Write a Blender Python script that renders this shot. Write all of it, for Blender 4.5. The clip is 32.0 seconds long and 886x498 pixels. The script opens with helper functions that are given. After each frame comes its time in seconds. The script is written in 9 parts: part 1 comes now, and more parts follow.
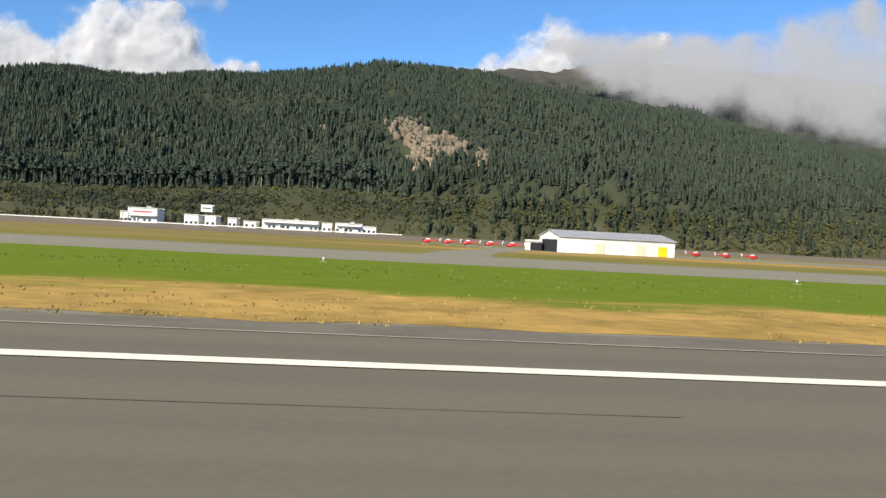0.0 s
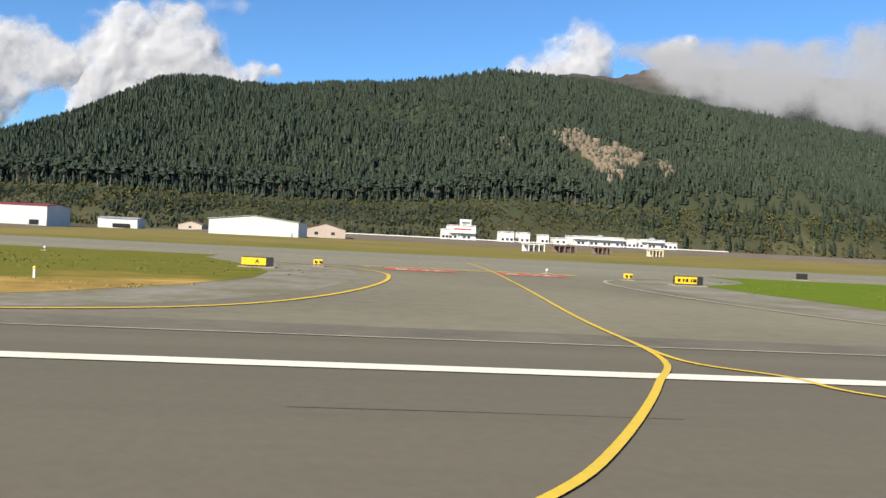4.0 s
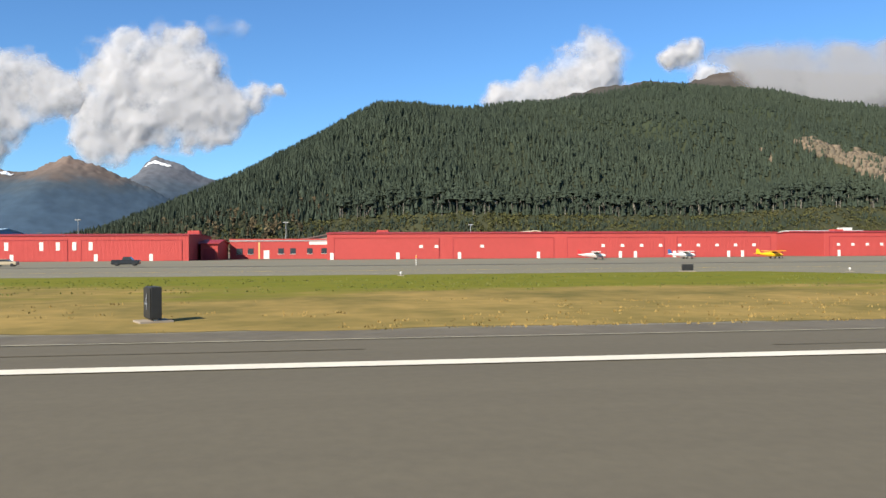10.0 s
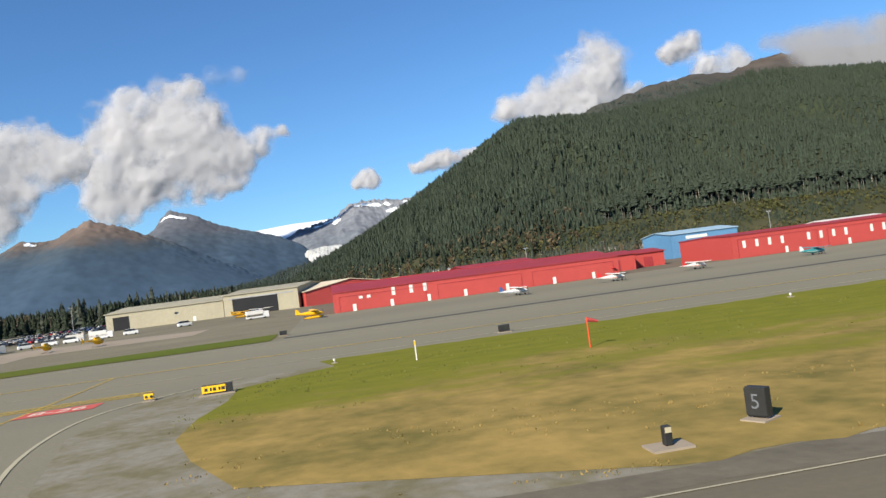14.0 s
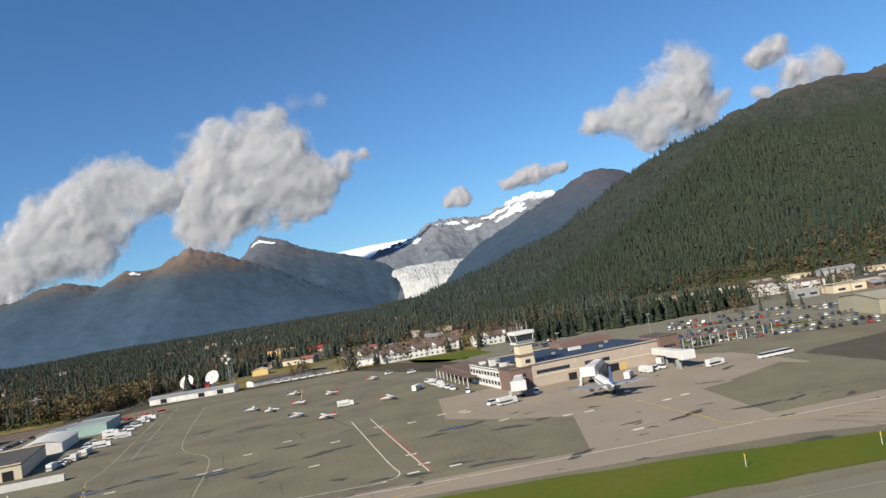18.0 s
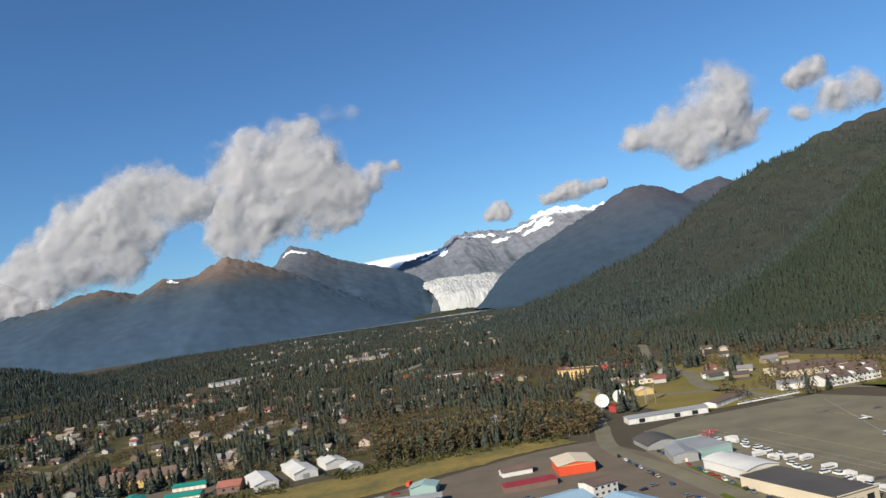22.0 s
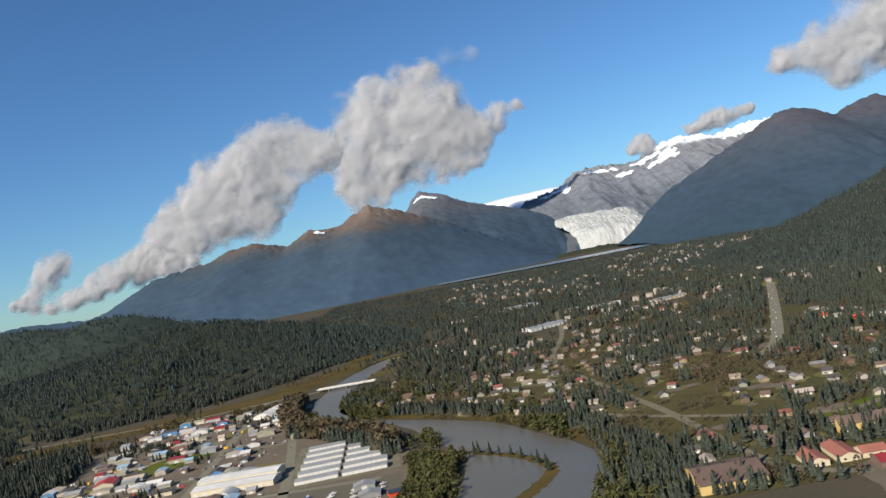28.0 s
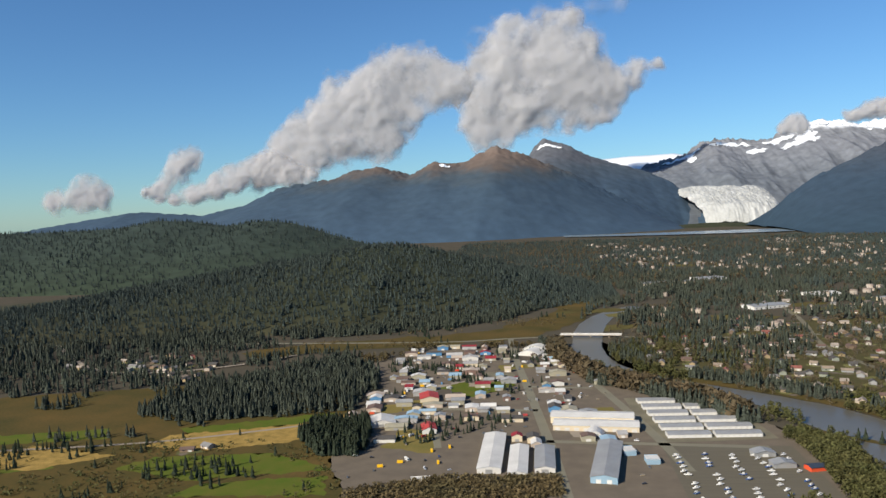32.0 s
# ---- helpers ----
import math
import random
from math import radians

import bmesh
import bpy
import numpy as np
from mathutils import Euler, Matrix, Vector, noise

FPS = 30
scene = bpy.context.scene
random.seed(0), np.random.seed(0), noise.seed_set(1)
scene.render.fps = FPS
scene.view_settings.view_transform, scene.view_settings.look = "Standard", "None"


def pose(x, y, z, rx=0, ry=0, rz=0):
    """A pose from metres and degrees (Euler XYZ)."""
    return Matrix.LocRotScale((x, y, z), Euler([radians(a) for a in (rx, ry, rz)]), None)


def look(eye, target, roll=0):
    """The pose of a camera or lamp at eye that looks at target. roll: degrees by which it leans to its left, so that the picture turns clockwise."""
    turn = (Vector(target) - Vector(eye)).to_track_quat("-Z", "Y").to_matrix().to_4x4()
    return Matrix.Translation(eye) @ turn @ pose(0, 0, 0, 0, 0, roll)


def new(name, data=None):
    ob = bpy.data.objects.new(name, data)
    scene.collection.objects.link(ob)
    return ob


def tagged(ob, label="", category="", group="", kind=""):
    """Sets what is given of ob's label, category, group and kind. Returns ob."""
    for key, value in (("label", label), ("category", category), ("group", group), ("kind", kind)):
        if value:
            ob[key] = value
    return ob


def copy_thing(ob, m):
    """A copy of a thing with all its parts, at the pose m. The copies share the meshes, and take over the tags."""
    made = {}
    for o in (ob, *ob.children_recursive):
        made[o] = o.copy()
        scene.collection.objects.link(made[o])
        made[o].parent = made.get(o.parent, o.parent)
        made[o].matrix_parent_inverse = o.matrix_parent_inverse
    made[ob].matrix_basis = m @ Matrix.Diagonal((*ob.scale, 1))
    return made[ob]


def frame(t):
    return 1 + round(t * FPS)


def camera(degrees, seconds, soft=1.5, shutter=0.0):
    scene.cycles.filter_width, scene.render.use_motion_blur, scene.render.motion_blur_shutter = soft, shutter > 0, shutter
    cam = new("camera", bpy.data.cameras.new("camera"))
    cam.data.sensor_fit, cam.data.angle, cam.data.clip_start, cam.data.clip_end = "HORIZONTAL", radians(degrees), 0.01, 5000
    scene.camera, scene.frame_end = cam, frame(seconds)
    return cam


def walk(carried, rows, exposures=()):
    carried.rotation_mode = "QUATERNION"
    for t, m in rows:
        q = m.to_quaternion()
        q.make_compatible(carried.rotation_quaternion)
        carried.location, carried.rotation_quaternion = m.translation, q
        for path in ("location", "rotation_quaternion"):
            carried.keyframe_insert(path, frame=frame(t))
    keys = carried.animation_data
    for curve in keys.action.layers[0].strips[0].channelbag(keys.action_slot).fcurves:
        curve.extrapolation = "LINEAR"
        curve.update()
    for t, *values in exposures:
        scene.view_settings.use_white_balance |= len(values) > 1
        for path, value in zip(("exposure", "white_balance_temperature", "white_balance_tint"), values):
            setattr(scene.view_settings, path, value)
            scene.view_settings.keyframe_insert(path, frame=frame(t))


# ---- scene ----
cam = camera(60.00, 32.0)
# seconds, x, y, z, and the turn in degrees
PATH = [
    (0, -1.40, 0.05, 1.49, 89.12, -2.92, -4.79),
    (0.5, -14.07, 0.06, 1.50, 89.36, -3.12, -4.90),
    (1, -26.95, 0.06, 1.51, 89.12, -2.89, -5.16),
    (1.5, -40.03, 0.07, 1.50, 88.29, -2.56, -5.50),
    (2, -53.32, 0.07, 1.51, 88.55, -1.92, -5.72),
    (2.5, -66.82, 0.07, 1.52, 88.85, -3.29, -5.53),
    (3, -80.52, 0.07, 1.50, 90.16, -4.75, -7.19),
    (3.5, -94.44, 0.06, 1.50, 88.21, -2.11, -4.99),
    (4, -108.57, 0.05, 1.49, 89.19, -2.79, -5.03),
    (4.5, -122.91, 0.04, 1.50, 89.41, -3.12, -5.66),
    (6.5, -182.36, -0.03, 1.48, 90.35, -2.83, -6.68),
    (7, -197.77, -0.06, 1.49, 90.53, -2.97, -6.70),
    (7.5, -213.39, -0.09, 1.50, 89.99, -2.49, -6.85),
    (8, -229.24, -0.13, 1.48, 89.28, -1.47, -7.13),
    (8.5, -245.30, -0.17, 1.46, 89.32, -1.18, -6.82),
    (9, -261.58, -0.22, 1.44, 88.94, -0.20, -7.46),
    (9.5, -278.06, -0.26, 1.41, 89.78, -0.10, -7.41),
    (10, -294.74, -0.30, 1.35, 89.96, 0.31, -7.28),
    (10.5, -311.62, -0.33, 1.30, 89.93, 1.85, -7.58),
    (11, -328.70, -0.36, 1.27, 90.23, 2.40, -7.47),
    (11.5, -345.98, -0.36, 1.32, 90.73, 3.44, -7.47),
    (12, -363.48, -0.35, 1.48, 91.12, 4.40, -7.52),
    (12.5, -381.19, -0.30, 1.78, 90.80, 4.90, -7.66),
    (13, -399.13, -0.23, 2.30, 90.47, 5.57, -7.77),
    (13.5, -417.24, -0.12, 2.97, 90.71, 6.59, -7.94),
    (14, -435.51, 0.01, 3.84, 91.48, 7.41, -8.08),
    (14.5, -453.88, 0.19, 4.92, 92.58, 8.19, -8.25),
    (16.5, -527.90, 1.15, 11.65, 95.05, 9.93, -9.40),
    (17, -546.47, 1.44, 13.92, 95.36, 8.22, -9.86),
    (17.5, -565.06, 1.73, 16.40, 95.13, 8.71, -7.09),
    (18, -583.67, 2.02, 19.10, 93.39, 9.27, -4.25),
    (18.5, -602.28, 2.30, 21.99, 92.08, 8.87, -2.62),
    (19, -620.92, 2.56, 25.05, 91.23, 8.52, -1.72),
    (19.5, -639.57, 2.79, 28.27, 91.60, 6.32, -3.23),
    (20, -658.23, 2.98, 31.63, 92.33, 5.30, -3.59),
    (20.5, -676.92, 3.13, 35.10, 90.26, 6.00, -1.94),
    (21, -695.62, 3.22, 38.67, 91.03, 8.09, -2.36),
    (21.5, -714.33, 3.25, 42.32, 92.79, 8.83, -3.85),
    (22, -733.03, 3.22, 46.02, 94.21, 8.32, -4.62),
    (22.5, -751.72, 3.11, 49.77, 95.49, 7.84, -3.71),
    (23, -770.39, 2.93, 53.54, 95.47, 9.28, -2.46),
    (23.5, -789.05, 2.66, 57.31, 91.82, 10.38, -0.84),
    (24, -807.71, 2.30, 61.08, 91.80, 10.27, -0.34),
    (24.5, -826.36, 1.86, 64.81, 90.78, 9.80, -1.11),
    (26.5, -901.06, -0.90, 79.25, 91.40, 9.98, -2.13),
    (27, -919.76, -1.85, 82.67, 91.86, 10.87, -0.52),
    (27.5, -938.48, -2.91, 86.00, 91.81, 10.90, 0.29),
    (28, -957.21, -4.07, 89.22, 90.68, 10.96, 1.33),
    (28.5, -975.96, -5.35, 92.34, 88.92, 5.79, 2.25),
    (29, -994.71, -6.74, 95.35, 87.39, 1.82, -0.30),
    (29.5, -1013.47, -8.25, 98.24, 87.80, 2.19, -1.59),
    (30, -1032.24, -9.87, 101.02, 88.48, 3.47, 0.61),
    (30.5, -1051.02, -11.60, 103.67, 88.78, 4.02, 2.65),
    (31, -1069.80, -13.46, 106.20, 87.96, 3.22, 5.63),
    (31.5, -1088.58, -15.43, 108.61, 87.32, 3.12, 6.75),
    (32, -1107.37, -17.51, 110.90, 86.98, 2.18, 7.21),
]
walk(cam, [(t, pose(x, y, z, rx, ry, rz)) for t, x, y, z, rx, ry, rz in PATH],
     [(0, 1.0), (12, 0.85), (16.5, 0.6), (19, 0.45), (32, 0.4)])

# The place is laid out at K of its true size: one unit here is 1/K metres there.
K = 0.42

# ---- sky and sun ----
SUN_EL, SUN_AZ = 33.0, 222.0            # degrees; azimuth clockwise from +y
world = bpy.data.worlds.new("sky")
scene.world = world
world.use_nodes = True
wn = world.node_tree.nodes
sky = wn.new("ShaderNodeTexSky")
sky.sky_type = "NISHITA"
sky.sun_disc = False
sky.sun_elevation, sky.sun_rotation = radians(SUN_EL), radians(SUN_AZ)
sky.air_density, sky.dust_density, sky.ozone_density = 1.0, 0.08, 2.5
wn["Background"].inputs[1].default_value = 0.066
balance = wn.new("ShaderNodeVectorMath")
balance.operation = "MULTIPLY"
balance.inputs[1].default_value = (0.61, 0.95, 1.28)
world.node_tree.links.new(sky.outputs[0], balance.inputs[0])
world.node_tree.links.new(balance.outputs[0], wn["Background"].inputs[0])
sun = new("sun", bpy.data.lights.new("sun", "SUN"))
sun.data.energy, sun.data.angle, sun.data.color = 5.0, radians(0.6), (1.0, 0.91, 0.77)
_d = Vector((math.sin(radians(SUN_AZ)) * math.cos(radians(SUN_EL)), math.cos(radians(SUN_AZ)) * math.cos(radians(SUN_EL)), math.sin(radians(SUN_EL))))
sun.matrix_world = look(tuple(_d * 900), (0, 0, 0))


# ---- materials ----
def rgb(c):
    return (c[0], c[1], c[2], 1.0)


def tint(c, f):
    return tuple(min(1.0, max(0.0, v * f)) for v in c)


def material(name, base, other=None, rough=0.8, metal=0.0, fine=6.0, coarse=0.35, mix=0.5, bump=0.15, rand=0.0, ribs=None, spec=0.3, island=0.0, size=1.0, along=0.0):
    """Two scales of noise between two colours, grain in the relief, and where asked ribs or a shade of its own for each object or island."""
    m = bpy.data.materials.new(name)
    m.use_nodes = True
    n, l = m.node_tree.nodes, m.node_tree.links
    b = n["Principled BSDF"]
    b.inputs["Roughness"].default_value = rough
    b.inputs["Metallic"].default_value = metal
    b.inputs["Specular IOR Level"].default_value = spec
    other = other or tint(base, 0.72)
    geo = n.new("ShaderNodeNewGeometry")
    n1, n2 = n.new("ShaderNodeTexNoise"), n.new("ShaderNodeTexNoise")
    n1.inputs["Scale"].default_value, n1.inputs["Detail"].default_value = fine / size, 5
    n2.inputs["Scale"].default_value, n2.inputs["Detail"].default_value = coarse / size, 3
    l.new(geo.outputs["Position"], n1.inputs["Vector"])
    if along:
        st = n.new("ShaderNodeVectorMath"); st.operation = "MULTIPLY"; st.inputs[1].default_value = (along, 1, 1)
        l.new(geo.outputs["Position"], st.inputs[0]); l.new(st.outputs[0], n2.inputs["Vector"])
    else:
        l.new(geo.outputs["Position"], n2.inputs["Vector"])
    add = n.new("ShaderNodeMath"); add.operation = "MULTIPLY_ADD"
    l.new(n1.outputs["Fac"], add.inputs[0]); add.inputs[1].default_value = 0.6
    l.new(n2.outputs["Fac"], add.inputs[2])
    ramp = n.new("ShaderNodeMapRange")
    ramp.inputs["From Min"].default_value, ramp.inputs["From Max"].default_value = 0.8 - mix * 0.5, 0.8 + mix * 0.5
    l.new(add.outputs[0], ramp.inputs["Value"])
    mx = n.new("ShaderNodeMix"); mx.data_type = "RGBA"
    mx.inputs["A"].default_value, mx.inputs["B"].default_value = rgb(base), rgb(other)
    l.new(ramp.outputs["Result"], mx.inputs["Factor"])
    out = mx.outputs["Result"]
    if rand or island:
        src = n.new("ShaderNodeObjectInfo").outputs["Random"] if rand else geo.outputs["Random Per Island"]
        amt = rand or island
        mr = n.new("ShaderNodeMapRange")
        mr.inputs["To Min"].default_value, mr.inputs["To Max"].default_value = 1 - amt, 1 + amt
        l.new(src, mr.inputs["Value"])
        sc = n.new("ShaderNodeVectorMath"); sc.operation = "SCALE"
        l.new(out, sc.inputs[0]); l.new(mr.outputs["Result"], sc.inputs["Scale"])
        out = sc.outputs[0]
    l.new(out, b.inputs["Base Color"])
    height = n1.outputs["Fac"]
    if ribs:
        tc = n.new("ShaderNodeTexCoord")
        w = n.new("ShaderNodeTexWave"); w.wave_type, w.bands_direction = "BANDS", "X"
        w.inputs["Scale"].default_value = ribs
        w.inputs["Distortion"].default_value = 0.0
        l.new(tc.outputs["Object"], w.inputs["Vector"])
        height = w.outputs["Fac"]
    if bump:
        bp = n.new("ShaderNodeBump"); bp.inputs["Strength"].default_value = bump; bp.inputs["Distance"].default_value = 0.06 * size
        l.new(height, bp.inputs["Height"]); l.new(bp.outputs[0], b.inputs["Normal"])
    return m


ASPHALT = material("asphalt", (0.142, 0.125, 0.088), (0.094, 0.084, 0.063), rough=0.9, fine=7, coarse=0.8, mix=1.0, bump=0.06, spec=0.1, along=0.03)
ASPHALT_OLD = material("worn asphalt", (0.198, 0.178, 0.12), (0.12, 0.108, 0.076), rough=0.9, fine=2.2, coarse=0.09, mix=0.6, bump=0.2, spec=0.1)
TAXI = material("pale taxiway asphalt", (0.204, 0.188, 0.133), (0.157, 0.148, 0.11), rough=0.92, fine=6, coarse=0.1, mix=0.7, bump=0.2, spec=0.1, along=0.1)
CONCRETE = material("concrete", (0.3, 0.25, 0.19), (0.23, 0.195, 0.15), rough=0.9, fine=4, coarse=0.09, mix=0.7, bump=0.15, spec=0.1)
WET = material("dark wet asphalt", (0.052, 0.049, 0.04), (0.075, 0.069, 0.053), rough=0.75, fine=3, coarse=0.5, mix=0.8, bump=0.1)
PUDDLE = material("puddle water", (0.03, 0.036, 0.044), (0.04, 0.043, 0.045), rough=0.22, bump=0.0, spec=0.6)
GRAVEL = material("gravel", (0.175, 0.143, 0.105), (0.105, 0.088, 0.068), rough=0.95, fine=5, coarse=0.12, mix=0.9, bump=0.4, spec=0.04)
SOIL = material("bare brown soil", (0.11, 0.09, 0.07), (0.075, 0.065, 0.052), rough=0.95, fine=2, coarse=0.2, mix=0.9, bump=0.4, spec=0.04)
DRY = material("dry golden grass", (0.38, 0.25, 0.075), (0.17, 0.12, 0.035), rough=0.95, fine=1.3, coarse=0.22, mix=0.6, bump=0.5, spec=0.04)
GREEN = material("green mown grass", (0.06, 0.105, 0.012), (0.12, 0.11, 0.025), rough=0.95, fine=1.3, coarse=0.1, mix=0.7, bump=0.5, spec=0.04)
FIELD = material("mixed meadow grass", (0.225, 0.168, 0.058), (0.115, 0.108, 0.032), rough=0.95, fine=0.9, coarse=0.05, mix=0.7, bump=0.5, spec=0.04)
MARSH = material("golden brown meadow", (0.115, 0.076, 0.026), (0.052, 0.05, 0.018), rough=0.95, fine=0.6, coarse=0.035, mix=0.6, bump=0.5, spec=0.04)
FLOOR = material("forest floor", (0.060, 0.056, 0.040), (0.094, 0.077, 0.055), rough=0.95, fine=0.5, coarse=0.03, mix=0.8, bump=0.8, spec=0.04)
WHITE_LINE = material("white road paint", (0.74, 0.69, 0.55), (0.55, 0.51, 0.41), rough=0.7, fine=9, coarse=0.8, mix=0.7)
YELLOW_LINE = material("yellow road paint", (0.62, 0.41, 0.025), (0.48, 0.34, 0.05), rough=0.7, fine=9, coarse=0.6, mix=0.8)
PALE_LINE = material("faded pale line", (0.4, 0.36, 0.24), (0.28, 0.26, 0.19), rough=0.8, fine=7, coarse=0.6, mix=0.8)
RED_LINE = material("red painted marking", (0.5, 0.08, 0.06), (0.38, 0.08, 0.06), rough=0.75, fine=7)
RED = material("red painted metal", (0.44, 0.06, 0.052), (0.35, 0.05, 0.043), rough=0.6, fine=2, coarse=0.08, mix=0.8, ribs=6.0, bump=0.35)
DARKRED = material("dark red metal roof", (0.3, 0.03, 0.035), (0.22, 0.025, 0.03), rough=0.6, fine=2, coarse=0.1, ribs=6.0, bump=0.3)
ORANGE = material("orange red painted metal", (0.7, 0.09, 0.03), (0.58, 0.075, 0.03), rough=0.55, fine=2, coarse=0.1, ribs=6.0, bump=0.3)
WHITE = material("white painted metal", (0.64, 0.62, 0.57), (0.5, 0.485, 0.45), rough=0.55, fine=2, coarse=0.15, ribs=7.0, bump=0.25)
PLAIN_WHITE = material("white paint", (0.68, 0.665, 0.62), (0.55, 0.54, 0.5), rough=0.5, fine=4, coarse=0.4, bump=0.05)
CREAM = material("cream painted wall", (0.62, 0.53, 0.38), (0.52, 0.44, 0.31), rough=0.7, fine=2, coarse=0.15, bump=0.15)
TAN = material("tan metal siding", (0.36, 0.33, 0.235), (0.29, 0.265, 0.19), rough=0.65, fine=2, coarse=0.1, ribs=5.0, bump=0.35)
BEIGE = material("beige terminal wall", (0.46, 0.38, 0.3), (0.38, 0.31, 0.25), rough=0.75, fine=1.5, coarse=0.15, bump=0.15)
BROWN = material("brown panel wall", (0.2, 0.125, 0.1), (0.15, 0.1, 0.08), rough=0.75, fine=1.5, coarse=0.2, bump=0.15)
YELLOW = material("pale yellow wall", (0.62, 0.44, 0.17), (0.52, 0.37, 0.15), rough=0.7, fine=2, coarse=0.2, bump=0.15)
BLUE = material("blue painted metal", (0.1, 0.25, 0.42), (0.08, 0.19, 0.33), rough=0.55, fine=2, coarse=0.1, ribs=6.0, bump=0.3)
PALE_BLUE = material("pale blue metal roof", (0.3, 0.43, 0.52), (0.24, 0.35, 0.43), rough=0.5, fine=2, coarse=0.1, ribs=6.0, bump=0.25)
MINT = material("mint green metal", (0.3, 0.42, 0.38), (0.24, 0.35, 0.32), rough=0.55, fine=2, coarse=0.1, ribs=6.0, bump=0.25)
TEAL = material("teal green metal roof", (0.015, 0.24, 0.18), (0.012, 0.18, 0.14), rough=0.5, fine=2, coarse=0.1, ribs=6.0, bump=0.3)
GREY_METAL = material("grey metal", (0.36, 0.36, 0.35), (0.27, 0.27, 0.26), rough=0.5, metal=0.2, fine=2, coarse=0.15, ribs=6.0, bump=0.3)
DARK_ROOF = material("dark flat roof", (0.085, 0.078, 0.07), (0.06, 0.056, 0.052), rough=0.9, fine=2, coarse=0.15, bump=0.2)
NAVY_ROOF = material("dark blue roof membrane", (0.035, 0.05, 0.075), (0.028, 0.037, 0.055), rough=0.6, fine=2, coarse=0.12, bump=0.1)
BROWN_ROOF = material("brown shingle roof", (0.15, 0.1, 0.078), (0.11, 0.075, 0.06), rough=0.9, fine=3, coarse=0.2, bump=0.3)
BLACK = material("black rubber", (0.02, 0.02, 0.02), (0.03, 0.03, 0.03), rough=0.8, bump=0.05)
# Near-black fill: the shade inside open bays is put into these panels.
DARK = material("shaded opening fill", (0.012, 0.013, 0.015), (0.02, 0.02, 0.022), rough=0.9, bump=0.0)
GLASS = material("dark window glass", (0.02, 0.028, 0.036), (0.03, 0.036, 0.045), rough=0.12, bump=0.0, spec=0.6)
STEEL = material("galvanised steel", (0.42, 0.42, 0.41), (0.32, 0.32, 0.31), rough=0.45, metal=0.6, fine=4, coarse=0.5, bump=0.05)
WOOD_POLE = material("weathered pole wood", (0.16, 0.12, 0.085), (0.11, 0.085, 0.065), rough=0.9, fine=8, coarse=0.6)
SIGN_Y = material("yellow sign face", (0.85, 0.48, 0.01), (0.75, 0.42, 0.015), rough=0.5, fine=6, coarse=1)
# White numbers darkened: the missing sunlight is put into their colour.
SHADED_NUMERAL = material("shaded white numeral", (0.16, 0.17, 0.18), (0.12, 0.13, 0.14), rough=0.6, fine=6, coarse=1)
SIGN_B = material("black sign face", (0.018, 0.018, 0.018), (0.028, 0.028, 0.026), rough=0.5, fine=6, coarse=1)
PLANE_Y = material("yellow aircraft paint", (0.78, 0.42, 0.015), (0.7, 0.37, 0.015), rough=0.35, bump=0.02)
PLANE_R = material("red aircraft paint", (0.55, 0.03, 0.03), (0.47, 0.03, 0.03), rough=0.35, bump=0.02)
PLANE_B = material("blue aircraft paint", (0.05, 0.1, 0.26), (0.04, 0.08, 0.2), rough=0.35, bump=0.02)
PLANE_T = material("teal aircraft paint", (0.03, 0.22, 0.24), (0.03, 0.18, 0.2), rough=0.35, bump=0.02)
LEAF = material("conifer foliage", (0.034, 0.043, 0.026), (0.023, 0.031, 0.021), rough=0.9, fine=1.2, coarse=0.03, mix=0.8, island=0.3, bump=0.0, spec=0.1)
# Aerial haze is put into these three paler, bluer copies of LEAF.
LEAF_SLOPE_HAZE = material("haze-paled slope conifers", (0.042, 0.054, 0.036), (0.031, 0.042, 0.031), rough=0.95, fine=0.6, coarse=0.018, mix=0.7, island=0.2, bump=0.0, spec=0.1)
LEAF_FAR_HAZE = material("haze-blued far conifers", (0.050, 0.063, 0.054), (0.038, 0.050, 0.045), rough=0.95, fine=0.3, coarse=0.012, mix=0.8, island=0.35, bump=0.0, spec=0.1)
LEAF_VALLEY_HAZE = material("haze-paled valley conifers", (0.056, 0.064, 0.047), (0.041, 0.049, 0.038), rough=0.9, fine=1.2, coarse=0.03, mix=0.8, island=0.35, bump=0.0, spec=0.1)
ALDER = material("autumn alder foliage", (0.125, 0.088, 0.044), (0.08, 0.072, 0.034), rough=0.9, fine=1.0, coarse=0.05, mix=0.8, island=0.4, bump=0.0, spec=0.1)
ALDER_DARK = material("dull brown alder foliage", (0.108, 0.078, 0.046), (0.07, 0.06, 0.034), rough=0.9, fine=1.0, coarse=0.05, mix=0.8, island=0.35, bump=0.0, spec=0.1)
SHRUB = material("shrub foliage", (0.062, 0.074, 0.026), (0.088, 0.074, 0.03), rough=0.9, fine=1.0, coarse=0.05, mix=0.8, island=0.35, bump=0.0, spec=0.1)
BARK = material("pale bare trunk", (0.3, 0.27, 0.23), (0.2, 0.175, 0.15), rough=0.9, fine=3, island=0.3, bump=0.1)
RIVER = material("grey silty river water", (0.112, 0.105, 0.082), (0.092, 0.087, 0.07), rough=0.3, fine=0.5, coarse=0.02, mix=0.7, bump=0.05, spec=0.22)
LAKE = material("pale glacial lake water", (0.22, 0.27, 0.29), (0.18, 0.23, 0.25), rough=0.25, fine=0.1, coarse=0.005, bump=0.0, spec=0.5)


# ---- mesh helpers ----
def part(name, bm, mat, parent=None, label=""):
    me = bpy.data.meshes.new(name)
    bm.to_mesh(me)
    bm.free()
    me.materials.append(mat)
    ob = new(name, me)
    ob.parent = parent
    if label:
        ob["label"] = label
    return ob


